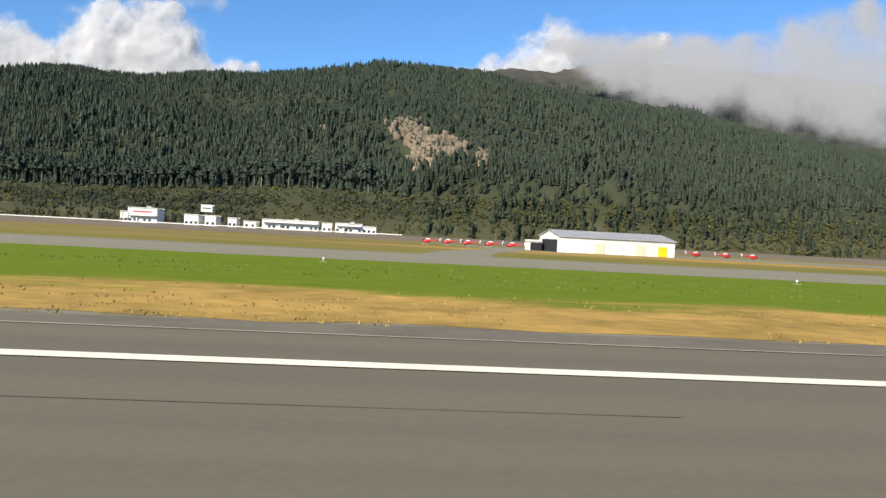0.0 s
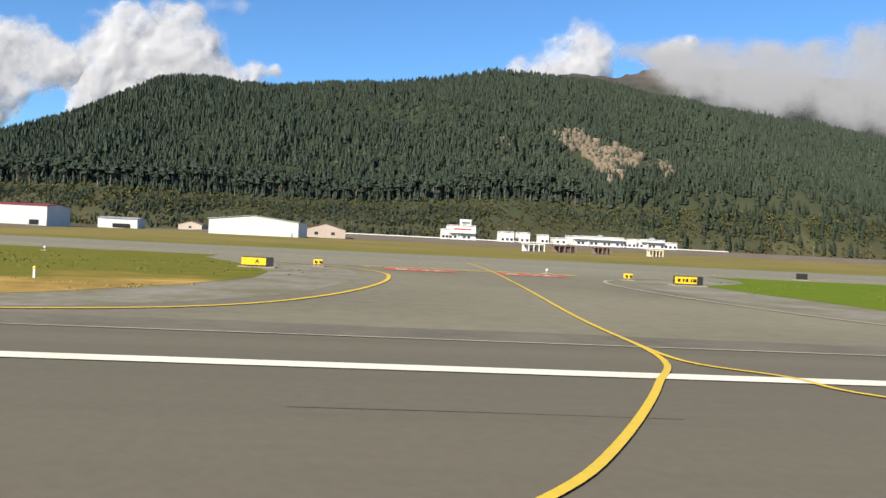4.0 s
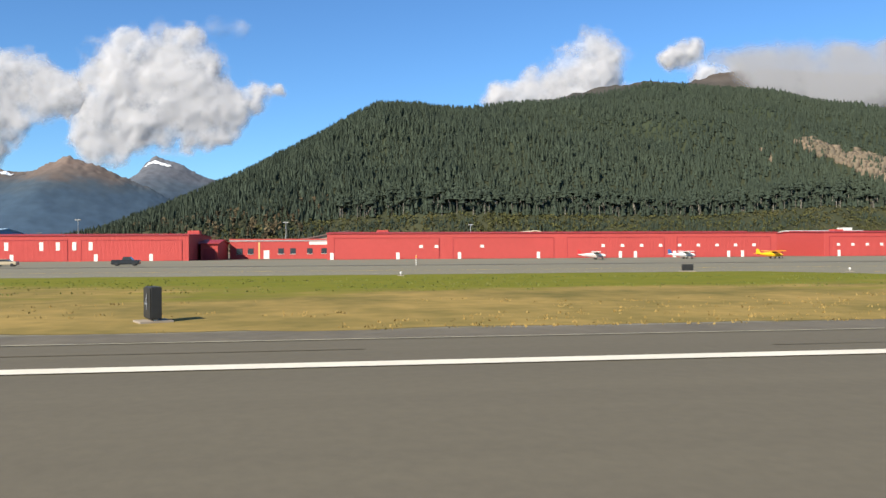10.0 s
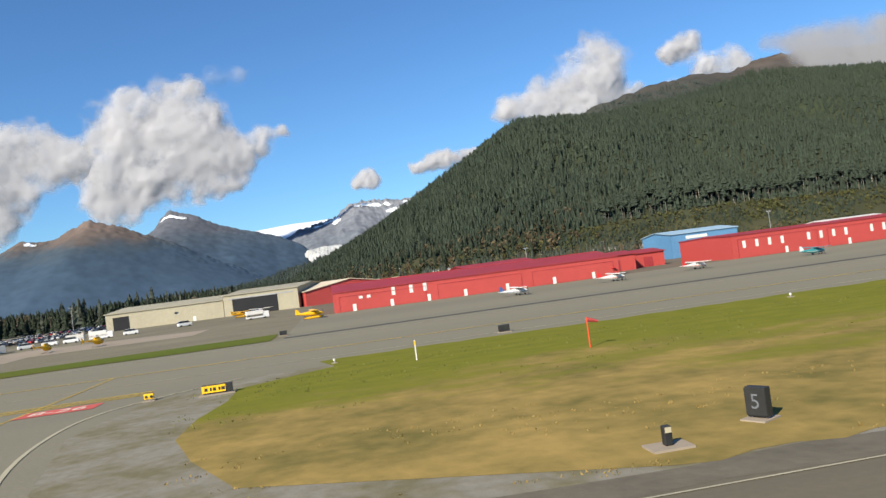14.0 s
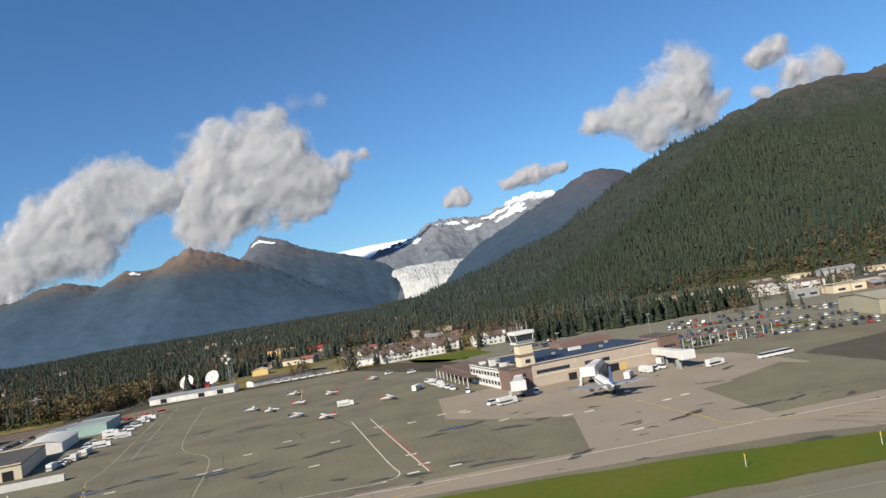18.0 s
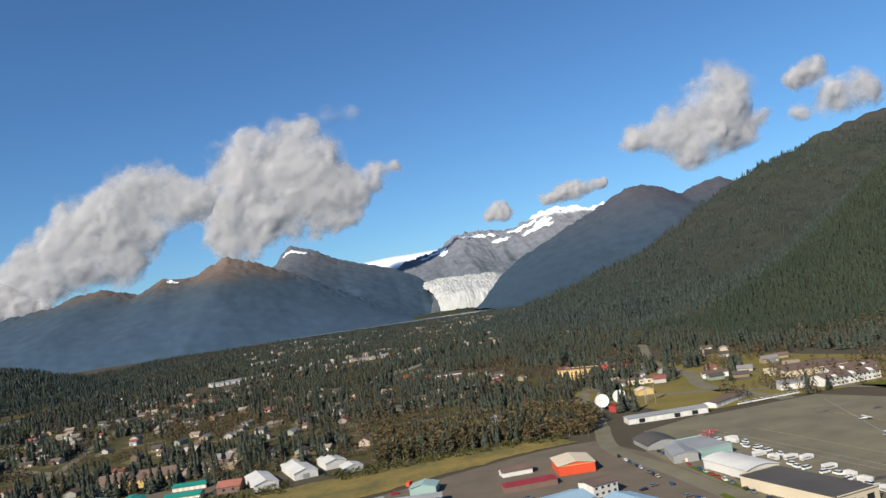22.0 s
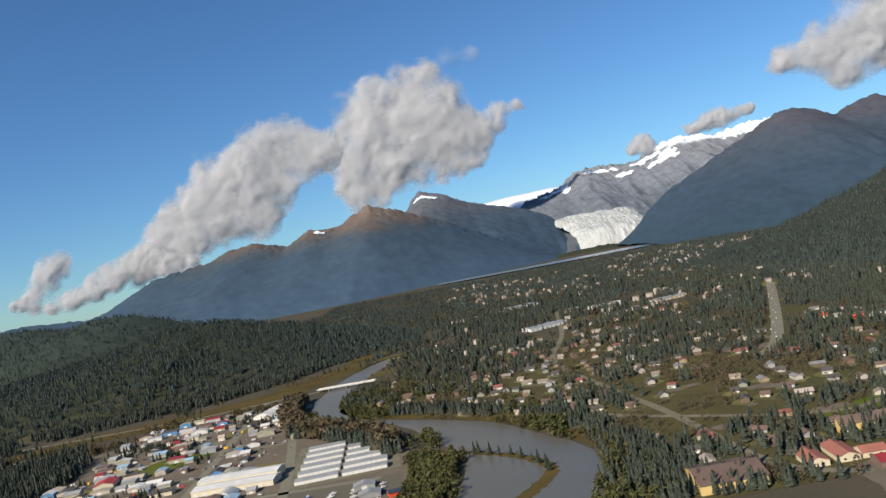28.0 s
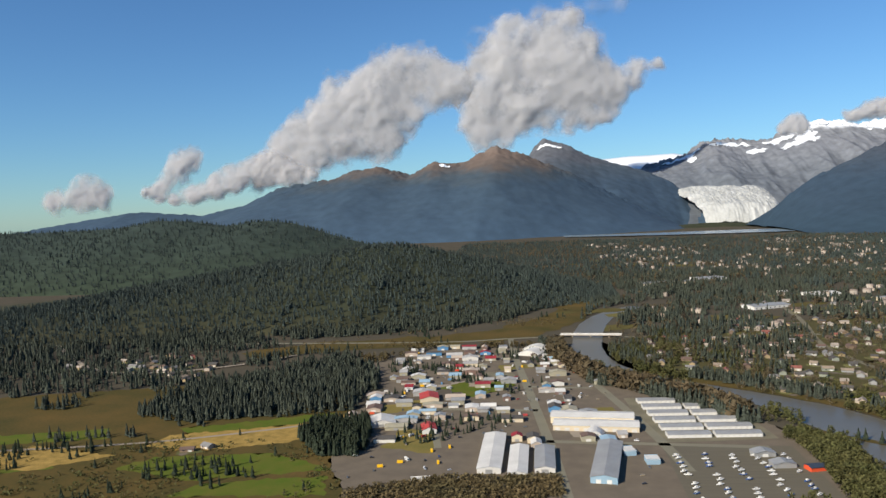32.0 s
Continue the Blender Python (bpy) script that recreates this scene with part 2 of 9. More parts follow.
def root(name, label, category, m=None, group="", kind=""):
    e = new(name)
    e.empty_display_size = 0.2
    if m is not None:
        e.matrix_basis = m
    return tagged(e, label, category, group, kind)


def box(x0, y0, z0, x1, y1, z1, bevel=0.0, bm=None):
    bm = bm or bmesh.new()
    v = [bm.verts.new(p) for p in ((x0, y0, z0), (x1, y0, z0), (x1, y1, z0), (x0, y1, z0), (x0, y0, z1), (x1, y0, z1), (x1, y1, z1), (x0, y1, z1))]
    fs = [bm.faces.new([v[i] for i in f]) for f in ((0, 3, 2, 1), (4, 5, 6, 7), (0, 1, 5, 4), (1, 2, 6, 5), (2, 3, 7, 6), (3, 0, 4, 7))]
    if bevel:
        bmesh.ops.bevel(bm, geom=list({e for f in fs for e in f.edges}), offset=bevel, segments=1, affect="EDGES")
    return bm


def prism(outline, y0, y1, bm=None):
    """A solid with an outline in x and z, from y0 to y1."""
    bm = bm or bmesh.new()
    a = [bm.verts.new((x, y0, z)) for x, z in outline]
    b = [bm.verts.new((x, y1, z)) for x, z in outline]
    n = len(a)
    bm.faces.new(a); bm.faces.new(b[::-1])
    for i in range(n):
        bm.faces.new((a[i], b[i], b[(i + 1) % n], a[(i + 1) % n]))
    bmesh.ops.recalc_face_normals(bm, faces=bm.faces)
    return bm


def tube(rings, seg=10, bm=None, cap=True):
    """Skin over rings of (centre, radius_a, radius_b, axis_a, axis_b)."""
    bm = bm or bmesh.new()
    rows = []
    for c, ra, rb, a, b in rings:
        c, a, b = Vector(c), Vector(a), Vector(b)
        rows.append([bm.verts.new(c + a * ra * math.cos(2 * math.pi * k / seg) + b * rb * math.sin(2 * math.pi * k / seg)) for k in range(seg)])
    for r, q in zip(rows, rows[1:]):
        for k in range(seg):
            bm.faces.new((r[k], r[(k + 1) % seg], q[(k + 1) % seg], q[k]))
    if cap:
        bm.faces.new(rows[0][::-1]); bm.faces.new(rows[-1])
    bmesh.ops.recalc_face_normals(bm, faces=bm.faces)
    return bm


def rod(p, q, r, seg=6, r2=None, bm=None):
    p, q = Vector(p), Vector(q)
    d = (q - p).normalized()
    a = d.orthogonal().normalized()
    b = d.cross(a)
    return tube([(p, r, r, a, b), (q, r2 or r, r2 or r, a, b)], seg, bm)


def sheet(name, outline, z, mat, label="", category="", kind="structure", parent=None, rough=0.0, step=3.0, seed=0):
    """A flat sheet inside an outline; rough gives its border an uneven line."""
    rng = random.Random(seed)
    pts = []
    n = len(outline)
    for i in range(n):
        a, b = Vector(outline[i]).to_2d(), Vector(outline[(i + 1) % n]).to_2d()
        k = max(1, int((b - a).length / step)) if rough else 1
        for j in range(k):
            p = a.lerp(b, j / k)
            if rough and j:
                nrm = (b - a).normalized().orthogonal()
                p = p + nrm * rough * (noise.noise(Vector((p.x * 0.35, p.y * 0.35, seed))) * 1.4 + rng.uniform(-0.3, 0.3))
            pts.append(p)
    bm = bmesh.new()
    f = bm.faces.new([bm.verts.new((p.x, p.y, z)) for p in pts])
    area = sum(p.x * q.y - q.x * p.y for p, q in zip(pts, pts[1:] + pts[:1]))
    if area < 0:
        f.normal_flip()
    bmesh.ops.triangulate(bm, faces=bm.faces)
    return tagged(part(name, bm, mat, parent), label, category, "", kind)


def smooth(points, steps=6):
    """A finer line through the points."""
    p = [Vector(q).to_2d() for q in points]
    out = []
    for i in range(len(p) - 1):
        a, b, c, d = p[max(i - 1, 0)], p[i], p[i + 1], p[min(i + 2, len(p) - 1)]
        for k in range(steps):
            t = k / steps
            out.append(0.5 * ((2 * b) + (c - a) * t + (2 * a - 5 * b + 4 * c - d) * t * t + (3 * b - a - 3 * c + d) * t ** 3))
    return out + [p[-1]]


def strip(name, points, width, z, mat, label="", category="marking", parent=None, kind="structure", steps=6, ripple=0.0):
    """A flat band along a line."""
    p = smooth(points, steps) if len(points) > 2 else [Vector(q).to_2d() for q in points]
    bm = bmesh.new()
    rows = []
    for i, q in enumerate(p):
        d = (p[min(i + 1, len(p) - 1)] - p[max(i - 1, 0)]).normalized()
        nrm = Vector((-d.y, d.x))
        w = width[0] + (width[1] - width[0]) * i / (len(p) - 1) if isinstance(width, tuple) else width
        wl = w * (0.5 + ripple * noise.noise(Vector((q.x * 0.4, q.y * 0.4, 3))))
        wr = w * (0.5 + ripple * noise.noise(Vector((q.x * 0.4, q.y * 0.4, 9))))
        h = float(z(np.array([q.x]), np.array([q.y]))[0]) if callable(z) else z
        rows.append((bm.verts.new((*(q - nrm * wr), h)), bm.verts.new((*(q + nrm * wl), h))))
    for a, b in zip(rows, rows[1:]):
        bm.faces.new((a[0], b[0], b[1], a[1]))
    ob = part(name, bm, mat, parent)
    return tagged(ob, label, category, "", kind) if parent is None else ob


def from_arrays(name, verts, faces, mats, index=None):
    """A mesh from numpy arrays of corners and triangles."""
    me = bpy.data.meshes.new(name)
    me.vertices.add(len(verts)); me.vertices.foreach_set("co", verts.astype(np.float32).ravel())
    k = faces.shape[1]
    me.loops.add(faces.size); me.loops.foreach_set("vertex_index", faces.astype(np.int32).ravel())
    me.polygons.add(len(faces)); me.polygons.foreach_set("loop_start", np.arange(0, faces.size, k, dtype=np.int32))
    for m in mats:
        me.materials.append(m)
    if index is not None:
        me.polygons.foreach_set("material_index", index.astype(np.int32))
    me.update(calc_edges=True)
    return new(name, me)

# ---- land ----
def vnoise(x, y, seed=0):
    """Smooth value noise on arrays, -1 to 1."""
    xi, yi = np.floor(x).astype(np.int64), np.floor(y).astype(np.int64)
    fx, fy = x - xi, y - yi
    fx, fy = fx * fx * (3 - 2 * fx), fy * fy * (3 - 2 * fy)

    def h(a, b):
        n = (a * 374761393 + b * 668265263 + seed * 1442695041) & 0x7FFFFFFF
        n = ((n ^ (n >> 13)) * 1274126177) & 0x7FFFFFFF
        return ((n ^ (n >> 16)) & 0xFFFF) / 32767.5 - 1
    return (h(xi, yi) * (1 - fx) + h(xi + 1, yi) * fx) * (1 - fy) + (h(xi, yi + 1) * (1 - fx) + h(xi + 1, yi + 1) * fx) * fy


def fbm(x, y, octaves=5, seed=0, ridged=False):
    s, a, f, t = 0.0, 1.0, 1.0, 0.0
    for o in range(octaves):
        n = vnoise(x * f, y * f, seed + o * 17)
        s = s + a * ((1 - 2 * np.abs(n)) if ridged else n)
        t, a, f = t + a, a * 0.5, f * 2.03
    return s / t


def altitude(name, bands, rough=0.95, wobble=40.0, fine=0.05, bump=0.2, size=6.0, contrast=0.22):
    """Bare hill cover that changes with height: bands of (height, colour)."""
    m = bpy.data.materials.new(name)
    m.use_nodes = True
    n, l = m.node_tree.nodes, m.node_tree.links
    b = n["Principled BSDF"]
    b.inputs["Roughness"].default_value = rough
    b.inputs["Specular IOR Level"].default_value = 0.15
    geo = n.new("ShaderNodeNewGeometry")
    sep = n.new("ShaderNodeSeparateXYZ"); l.new(geo.outputs["Position"], sep.inputs[0])
    no = n.new("ShaderNodeTexNoise"); no.inputs["Scale"].default_value, no.inputs["Detail"].default_value = 0.008, 9
    no.inputs["Roughness"].default_value = 0.65
    l.new(geo.outputs["Position"], no.inputs["Vector"])
    ma = n.new("ShaderNodeMath"); ma.operation = "MULTIPLY_ADD"
    l.new(no.outputs["Fac"], ma.inputs[0]); ma.inputs[1].default_value = 2 * wobble
    l.new(sep.outputs["Z"], ma.inputs[2])
    top = bands[-1][0] + wobble
    dv = n.new("ShaderNodeMath"); dv.operation = "DIVIDE"
    l.new(ma.outputs[0], dv.inputs[0]); dv.inputs[1].default_value = top + wobble
    cr = n.new("ShaderNodeValToRGB")
    e = cr.color_ramp.elements
    while len(e) < len(bands):
        e.new(0.5)
    for k, (h, c) in enumerate(bands):
        e[k].position = min(1.0, (h + wobble) / (top + wobble))
        e[k].color = rgb(c)
    l.new(dv.outputs[0], cr.inputs[0])
    n2 = n.new("ShaderNodeTexNoise"); n2.inputs["Scale"].default_value, n2.inputs["Detail"].default_value = fine, 6
    l.new(geo.outputs["Position"], n2.inputs["Vector"])
    mr = n.new("ShaderNodeMapRange"); mr.inputs["From Min"].default_value, mr.inputs["From Max"].default_value = 0.3, 0.7
    mr.inputs["To Min"].default_value, mr.inputs["To Max"].default_value = 1 - contrast, 1 + contrast
    l.new(n2.outputs["Fac"], mr.inputs["Value"])
    sc = n.new("ShaderNodeVectorMath"); sc.operation = "SCALE"
    l.new(cr.outputs[0], sc.inputs[0]); l.new(mr.outputs[0], sc.inputs["Scale"])
    l.new(sc.outputs[0], b.inputs["Base Color"])
    bp = n.new("ShaderNodeBump"); bp.inputs["Strength"].default_value, bp.inputs["Distance"].default_value = bump, size
    l.new(n2.outputs["Fac"], bp.inputs["Height"]); l.new(bp.outputs[0], b.inputs["Normal"])
    return m


# The slate blue stands for haze over the far slopes, put into their colour.
FOREST_C, HAZE_BLUE = (0.03, 0.042, 0.02), (0.044, 0.076, 0.116)
HILL = altitude("wooded hillside", [(0, (0.052, 0.05, 0.026)), (14, (0.036, 0.04, 0.021)), (150, (0.03, 0.042, 0.022)), (190, (0.05, 0.05, 0.028))], wobble=14)
BACK_RIDGE = altitude("high ridge with brown heath", [(0, (0.032, 0.038, 0.026)), (90, (0.034, 0.038, 0.03)), (205, (0.034, 0.04, 0.03)), (245, (0.046, 0.046, 0.038)), (275, (0.064, 0.055, 0.048)), (310, (0.085, 0.066, 0.052)), (350, (0.11, 0.082, 0.064))], wobble=36, bump=0.5)
# Low bands carry painted haze; it fades towards the brown and grey tops.
MASSIF = altitude("haze-blue wooded slopes with brown top", [(0, HAZE_BLUE), (180, (0.04, 0.066, 0.096)), (222, (0.05, 0.068, 0.084)), (262, (0.1, 0.082, 0.072)), (320, (0.15, 0.112, 0.092)), (360, (0.14, 0.12, 0.105))], wobble=64, fine=0.03, size=7, bump=0.05, contrast=0.12)
HAZED_ROCK = altitude("haze-tinted summit rock", [(0, HAZE_BLUE), (180, (0.042, 0.068, 0.1)), (250, (0.058, 0.078, 0.1)), (310, (0.085, 0.092, 0.108)), (390, (0.11, 0.115, 0.128))], wobble=60, fine=0.03, size=7, bump=0.05, contrast=0.2)
# Haze is worked into the lower bands of this rock too.
HAZED_SCREE = altitude("haze-tinted scree rock", [(0, (0.03, 0.055, 0.08)), (150, (0.034, 0.056, 0.084)), (240, (0.044, 0.06, 0.082)), (320, (0.062, 0.064, 0.08)), (430, (0.085, 0.08, 0.088))], wobble=70, fine=0.03, size=7, bump=0.05, contrast=0.12)
# Rock bands run darker and bluer towards the foot; snow begins near 428.
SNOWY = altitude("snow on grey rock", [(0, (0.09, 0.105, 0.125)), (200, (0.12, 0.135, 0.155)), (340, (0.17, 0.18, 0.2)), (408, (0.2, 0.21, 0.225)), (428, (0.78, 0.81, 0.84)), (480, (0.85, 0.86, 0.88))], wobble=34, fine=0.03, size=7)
ICE = material("glacier ice", (0.54, 0.55, 0.53), (0.28, 0.285, 0.27), rough=0.7, fine=0.12, coarse=0.012, mix=0.8, bump=0.8, size=1.0)
SNOWFIELD = material("snow field", (0.8, 0.84, 0.88), (0.7, 0.74, 0.78), rough=0.7, fine=0.02, coarse=0.004, bump=0.1)
CLIFF = material("bare rock face", (0.185, 0.142, 0.1), (0.075, 0.066, 0.044), rough=0.9, fine=0.35, coarse=0.07, mix=0.6, bump=1.0, size=1.0)


class Ridge:
    """A mountain side: crest points, a front slope towards -y and a short back slope."""

    def __init__(self, crest, front, power=0.75, amp=0.12, scale=0.012, seed=1, back=None, jag=0.0, ridged=True, fade=0):
        self.fade = fade
        self.ridged = ridged
        self.c = np.array(crest, float)
        self.f, self.p, self.a, self.s, self.seed = front, power, amp, scale, seed
        self.back, self.jag = back or front * 0.7, jag

    def at(self, x, v):
        """Place on the slope: x along the crest, v from 0 at the crest to 1 at the foot, below 0 on the back."""
        cy, cz = np.interp(x, self.c[:, 0], self.c[:, 1]), np.interp(x, self.c[:, 0], self.c[:, 2])
        front = self.f(x) if callable(self.f) else self.f
        y = np.where(v >= 0, cy - front * v, cy - self.back * v)
        w = np.clip(1 - np.abs(v), 0, 1)
        # small teeth of the crest fade out below it
        ax = np.linspace(self.c[0, 0], self.c[-1, 0], 600)
        az = np.interp(ax, self.c[:, 0], self.c[:, 2])
        k = np.hanning(61); k /= k.sum()
        soft = np.interp(x, ax, np.convolve(np.pad(az, 30, mode="edge"), k, "valid"))
        cz = soft + (cz - soft) * w ** self.fade if self.fade else cz
        spur = fbm(x * self.s, y * self.s * (0.4 if self.ridged else 0.8), 5, self.seed, self.ridged)
        z = cz * w ** self.p + cz * self.a * spur * np.sin(np.pi * np.clip(np.abs(v), 0, 1)) ** 0.8
        z = z + self.jag * fbm(x * 0.045, y * 0.045, 4, self.seed + 5, True) * w ** 7
        return x, y, np.maximum(z, -1.0) - 1.5 * (np.abs(v) > 0.985)

    def mesh(self, name, mat, label, nu, nv, rows_back=8, category="mountain"):
        u = np.linspace(self.c[0, 0], self.c[-1, 0], nu)
        v = np.concatenate([-np.linspace(1, 0, rows_back, endpoint=False), np.linspace(0, 1, nv)])
        U, V = np.meshgrid(u, v)
        X, Y, Z = self.at(U.ravel(), V.ravel())
        m = len(v)
        i = (np.arange(m - 1)[:, None] * nu + np.arange(nu - 1)[None]).ravel()
        ob = from_arrays(name, np.stack([X, Y, Z], 1), np.stack([i, i + nu, i + nu + 1, i + 1], 1), [mat])
        ob.data.polygons.foreach_set("use_smooth", np.ones(len(i), bool))
        # faces look up
        if ob.data.polygons[len(i) // 2].normal.z < 0:
            ob.data.flip_normals()
        return tagged(ob, label, category, "", "structure")


near_ridge = Ridge([(-560, 620, 1), (-470, 615, 4), (-395, 604, 42), (-340, 612, 74), (-300, 628, 99), (-268, 637, 119), (-195, 640, 115), (-118, 660, 128), (-60, 678, 139),
                    (-6, 700, 156), (40, 705, 155), (90, 712, 151), (160, 715, 140), (267, 720, 127), (380, 725, 108), (520, 730, 88), (760, 740, 60)],
                   lambda x: np.interp(x, [-560, -450, -330, -250, 200, 760], [200, 215, 262, 298, 368, 400]), 0.74, 0.10, 0.011, 4, 240)
near_ridge.mesh("mountain_near", HILL, "steep wooded mountain ridge above the airport", 300, 110)
back_ridge = Ridge([(-640, 1120, 2), (-540, 1160, 16), (-437, 1190, 44), (-379, 1200, 62), (-303, 1200, 85), (-231, 1200, 124), (-159, 1200, 166), (-92, 1200, 195), (-42, 1200, 209), (20, 1200, 235), (70, 1200, 249), (118, 1200, 259), (180, 1202, 270), (260, 1200, 270), (330, 1200, 288),
                    (400, 1200, 296), (520, 1230, 300), (700, 1260, 306), (1000, 1300, 300)], 430, 0.85, 0.10, 0.008, 9, 300, 5)
back_ridge.mesh("mountain_back", BACK_RIDGE, "higher ridge with brown heath on its top", 260, 70)
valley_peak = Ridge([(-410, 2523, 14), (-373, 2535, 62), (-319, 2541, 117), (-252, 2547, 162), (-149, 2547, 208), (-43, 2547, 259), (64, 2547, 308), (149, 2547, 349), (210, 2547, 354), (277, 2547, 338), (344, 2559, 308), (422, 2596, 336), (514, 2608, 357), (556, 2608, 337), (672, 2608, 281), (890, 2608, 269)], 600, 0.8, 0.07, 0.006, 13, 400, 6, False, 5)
valley_peak.mesh("mountain_valley_side", HAZED_SCREE, "dark rocky mountain beside the glacier", 300, 100)
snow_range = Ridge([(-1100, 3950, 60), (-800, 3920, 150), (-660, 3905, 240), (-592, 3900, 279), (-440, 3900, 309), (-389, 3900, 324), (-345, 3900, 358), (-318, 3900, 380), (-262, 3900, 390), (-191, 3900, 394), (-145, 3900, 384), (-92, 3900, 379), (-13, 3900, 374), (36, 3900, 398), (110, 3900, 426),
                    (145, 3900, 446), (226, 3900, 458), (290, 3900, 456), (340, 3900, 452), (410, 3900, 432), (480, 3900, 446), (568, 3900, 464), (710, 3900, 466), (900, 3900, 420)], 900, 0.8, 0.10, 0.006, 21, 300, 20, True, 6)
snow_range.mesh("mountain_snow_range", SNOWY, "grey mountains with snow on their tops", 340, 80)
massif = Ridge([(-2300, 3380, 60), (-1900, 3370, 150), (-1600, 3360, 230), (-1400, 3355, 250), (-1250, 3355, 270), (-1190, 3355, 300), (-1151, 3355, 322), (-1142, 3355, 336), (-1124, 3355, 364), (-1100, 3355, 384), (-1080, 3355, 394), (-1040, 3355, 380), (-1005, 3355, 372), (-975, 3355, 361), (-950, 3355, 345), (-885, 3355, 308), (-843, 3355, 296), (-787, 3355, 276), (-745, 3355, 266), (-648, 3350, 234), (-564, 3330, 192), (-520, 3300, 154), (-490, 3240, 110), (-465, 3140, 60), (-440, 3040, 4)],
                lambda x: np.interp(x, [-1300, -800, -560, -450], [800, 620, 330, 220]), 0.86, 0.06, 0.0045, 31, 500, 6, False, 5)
massif.mesh("mountain_massif", HAZED_ROCK, "mountain with a rocky summit behind the brown peak", 300, 80)
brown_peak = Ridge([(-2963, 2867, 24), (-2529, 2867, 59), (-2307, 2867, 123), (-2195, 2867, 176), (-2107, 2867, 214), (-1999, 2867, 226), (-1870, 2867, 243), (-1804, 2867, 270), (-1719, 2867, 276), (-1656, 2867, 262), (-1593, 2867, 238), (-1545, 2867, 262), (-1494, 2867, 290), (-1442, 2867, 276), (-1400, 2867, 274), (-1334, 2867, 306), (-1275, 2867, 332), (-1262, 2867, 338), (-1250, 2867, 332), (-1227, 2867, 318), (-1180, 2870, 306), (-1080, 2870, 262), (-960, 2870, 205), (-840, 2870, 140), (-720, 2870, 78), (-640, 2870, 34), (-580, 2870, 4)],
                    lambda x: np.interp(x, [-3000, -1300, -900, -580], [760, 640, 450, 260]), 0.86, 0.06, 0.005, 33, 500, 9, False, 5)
brown_peak.mesh("mountain_brown_peak", MASSIF, "long mountain with brown heath tops above haze-blue woods", 380, 90)
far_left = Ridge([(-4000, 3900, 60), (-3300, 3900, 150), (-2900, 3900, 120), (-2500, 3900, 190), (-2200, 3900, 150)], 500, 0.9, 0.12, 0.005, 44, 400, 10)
far_left.mesh("mountain_far_left", MASSIF, "distant mountains tinted haze blue behind the hills", 80, 30)
west_hill = Ridge([(-3600, 1500, 70), (-2700, 1500, 84), (-2263, 1500, 92), (-2080, 1500, 92), (-1975, 1500, 96), (-1905, 1500, 108), (-1830, 1500, 104), (-1750, 1500, 92), (-1668, 1500, 100), (-1605, 1500, 92),
                   (-1515, 1500, 62), (-1400, 1500, 30), (-1300, 1500, 4)], 460, 0.9, 0.08, 0.006, 52, 300)
west_hill.mesh("hill_west", altitude("distant wooded hill", [(0, (0.036, 0.05, 0.03)), (60, (0.034, 0.048, 0.036)), (130, (0.034, 0.048, 0.04))], wobble=14), "low wooded hills in the west", 160, 50, category="hill")
river_hill = Ridge([(-1900, 760, 1), (-1720, 820, 8), (-1600, 900, 26), (-1500, 960, 40), (-1415, 1000, 50), (-1350, 1000, 64), (-1290, 1000, 62), (-1240, 1000, 53), (-1160, 1000, 34), (-1100, 1000, 16), (-1040, 1000, 3), (-1000, 1000, -1)],
                   lambda x: np.interp(x, [-1900, -1500, -1400, -1300, -1140, -1000], [200, 330, 345, 330, 235, 110]), 0.8, 0.10, 0.012, 61, 260)
river_hill.mesh("hill_river", HILL, "low wooded hill beyond the river", 180, 60, category="hill")

# The glacier: a broken tongue of ice that runs down between the mountains to the lake.
def glacier():
    nu, nv = 120, 90
    U, V = np.meshgrid(np.linspace(0, 1, nu), np.linspace(0, 1, nv))
    left = np.interp(V, [0, 0.3, 0.6, 0.85, 1], [-512, -524, -560, -640, -560])
    right = np.interp(V, [0, 0.3, 0.6, 1], [-240, -215, -190, -60])
    y = np.interp(V, [0, 1], [2860, 3650]) - 40 * np.sin(np.pi * U) * (1 - V)
    x = left + (right - left) * U
    z = np.interp(V, [0, 0.03, 0.08, 0.25, 0.5, 1], [20, 54, 82, 114, 152, 178]) + 7 * fbm(x * 0.03, y * 0.02, 5, 3, True) + 5 * fbm(x * 0.09, y * 0.05, 3, 8, True)
    z = z - 16 * np.abs(2 * U - 1) ** 6
    i = (np.arange(nv - 1)[:, None] * nu + np.arange(nu - 1)[None]).ravel()
    return tagged(from_arrays("glacier", np.stack([x.ravel(), y.ravel(), z.ravel()], 1), np.stack([i, i + 1, i + nu + 1, i + nu], 1), [ICE]),
                  "white crevassed glacier tongue between the mountains", "glacier", "", "structure")


glacier()
moraine = Ridge([(-760, 2790, 1), (-690, 2790, 16), (-600, 2785, 22), (-520, 2780, 26), (-440, 2775, 24), (-360, 2780, 20), (-280, 2790, 16), (-200, 2800, 1)], 130, 0.8, 0.2, 0.03, 81, 80)
moraine.mesh("moraine", HILL, "low dark moraine before the ice", 90, 14, category="hill")
snow_far = Ridge([(-1100, 4300, 310), (-850, 4300, 338), (-790, 4300, 345), (-620, 4300, 357), (-500, 4300, 358), (-380, 4300, 362), (-250, 4300, 340)], 500, 0.5, 0.02, 0.004, 71, 200)
snow_far.mesh("snow_field_far", SNOWFIELD, "smooth white snow field behind the mountains", 50, 12, category="snow field")

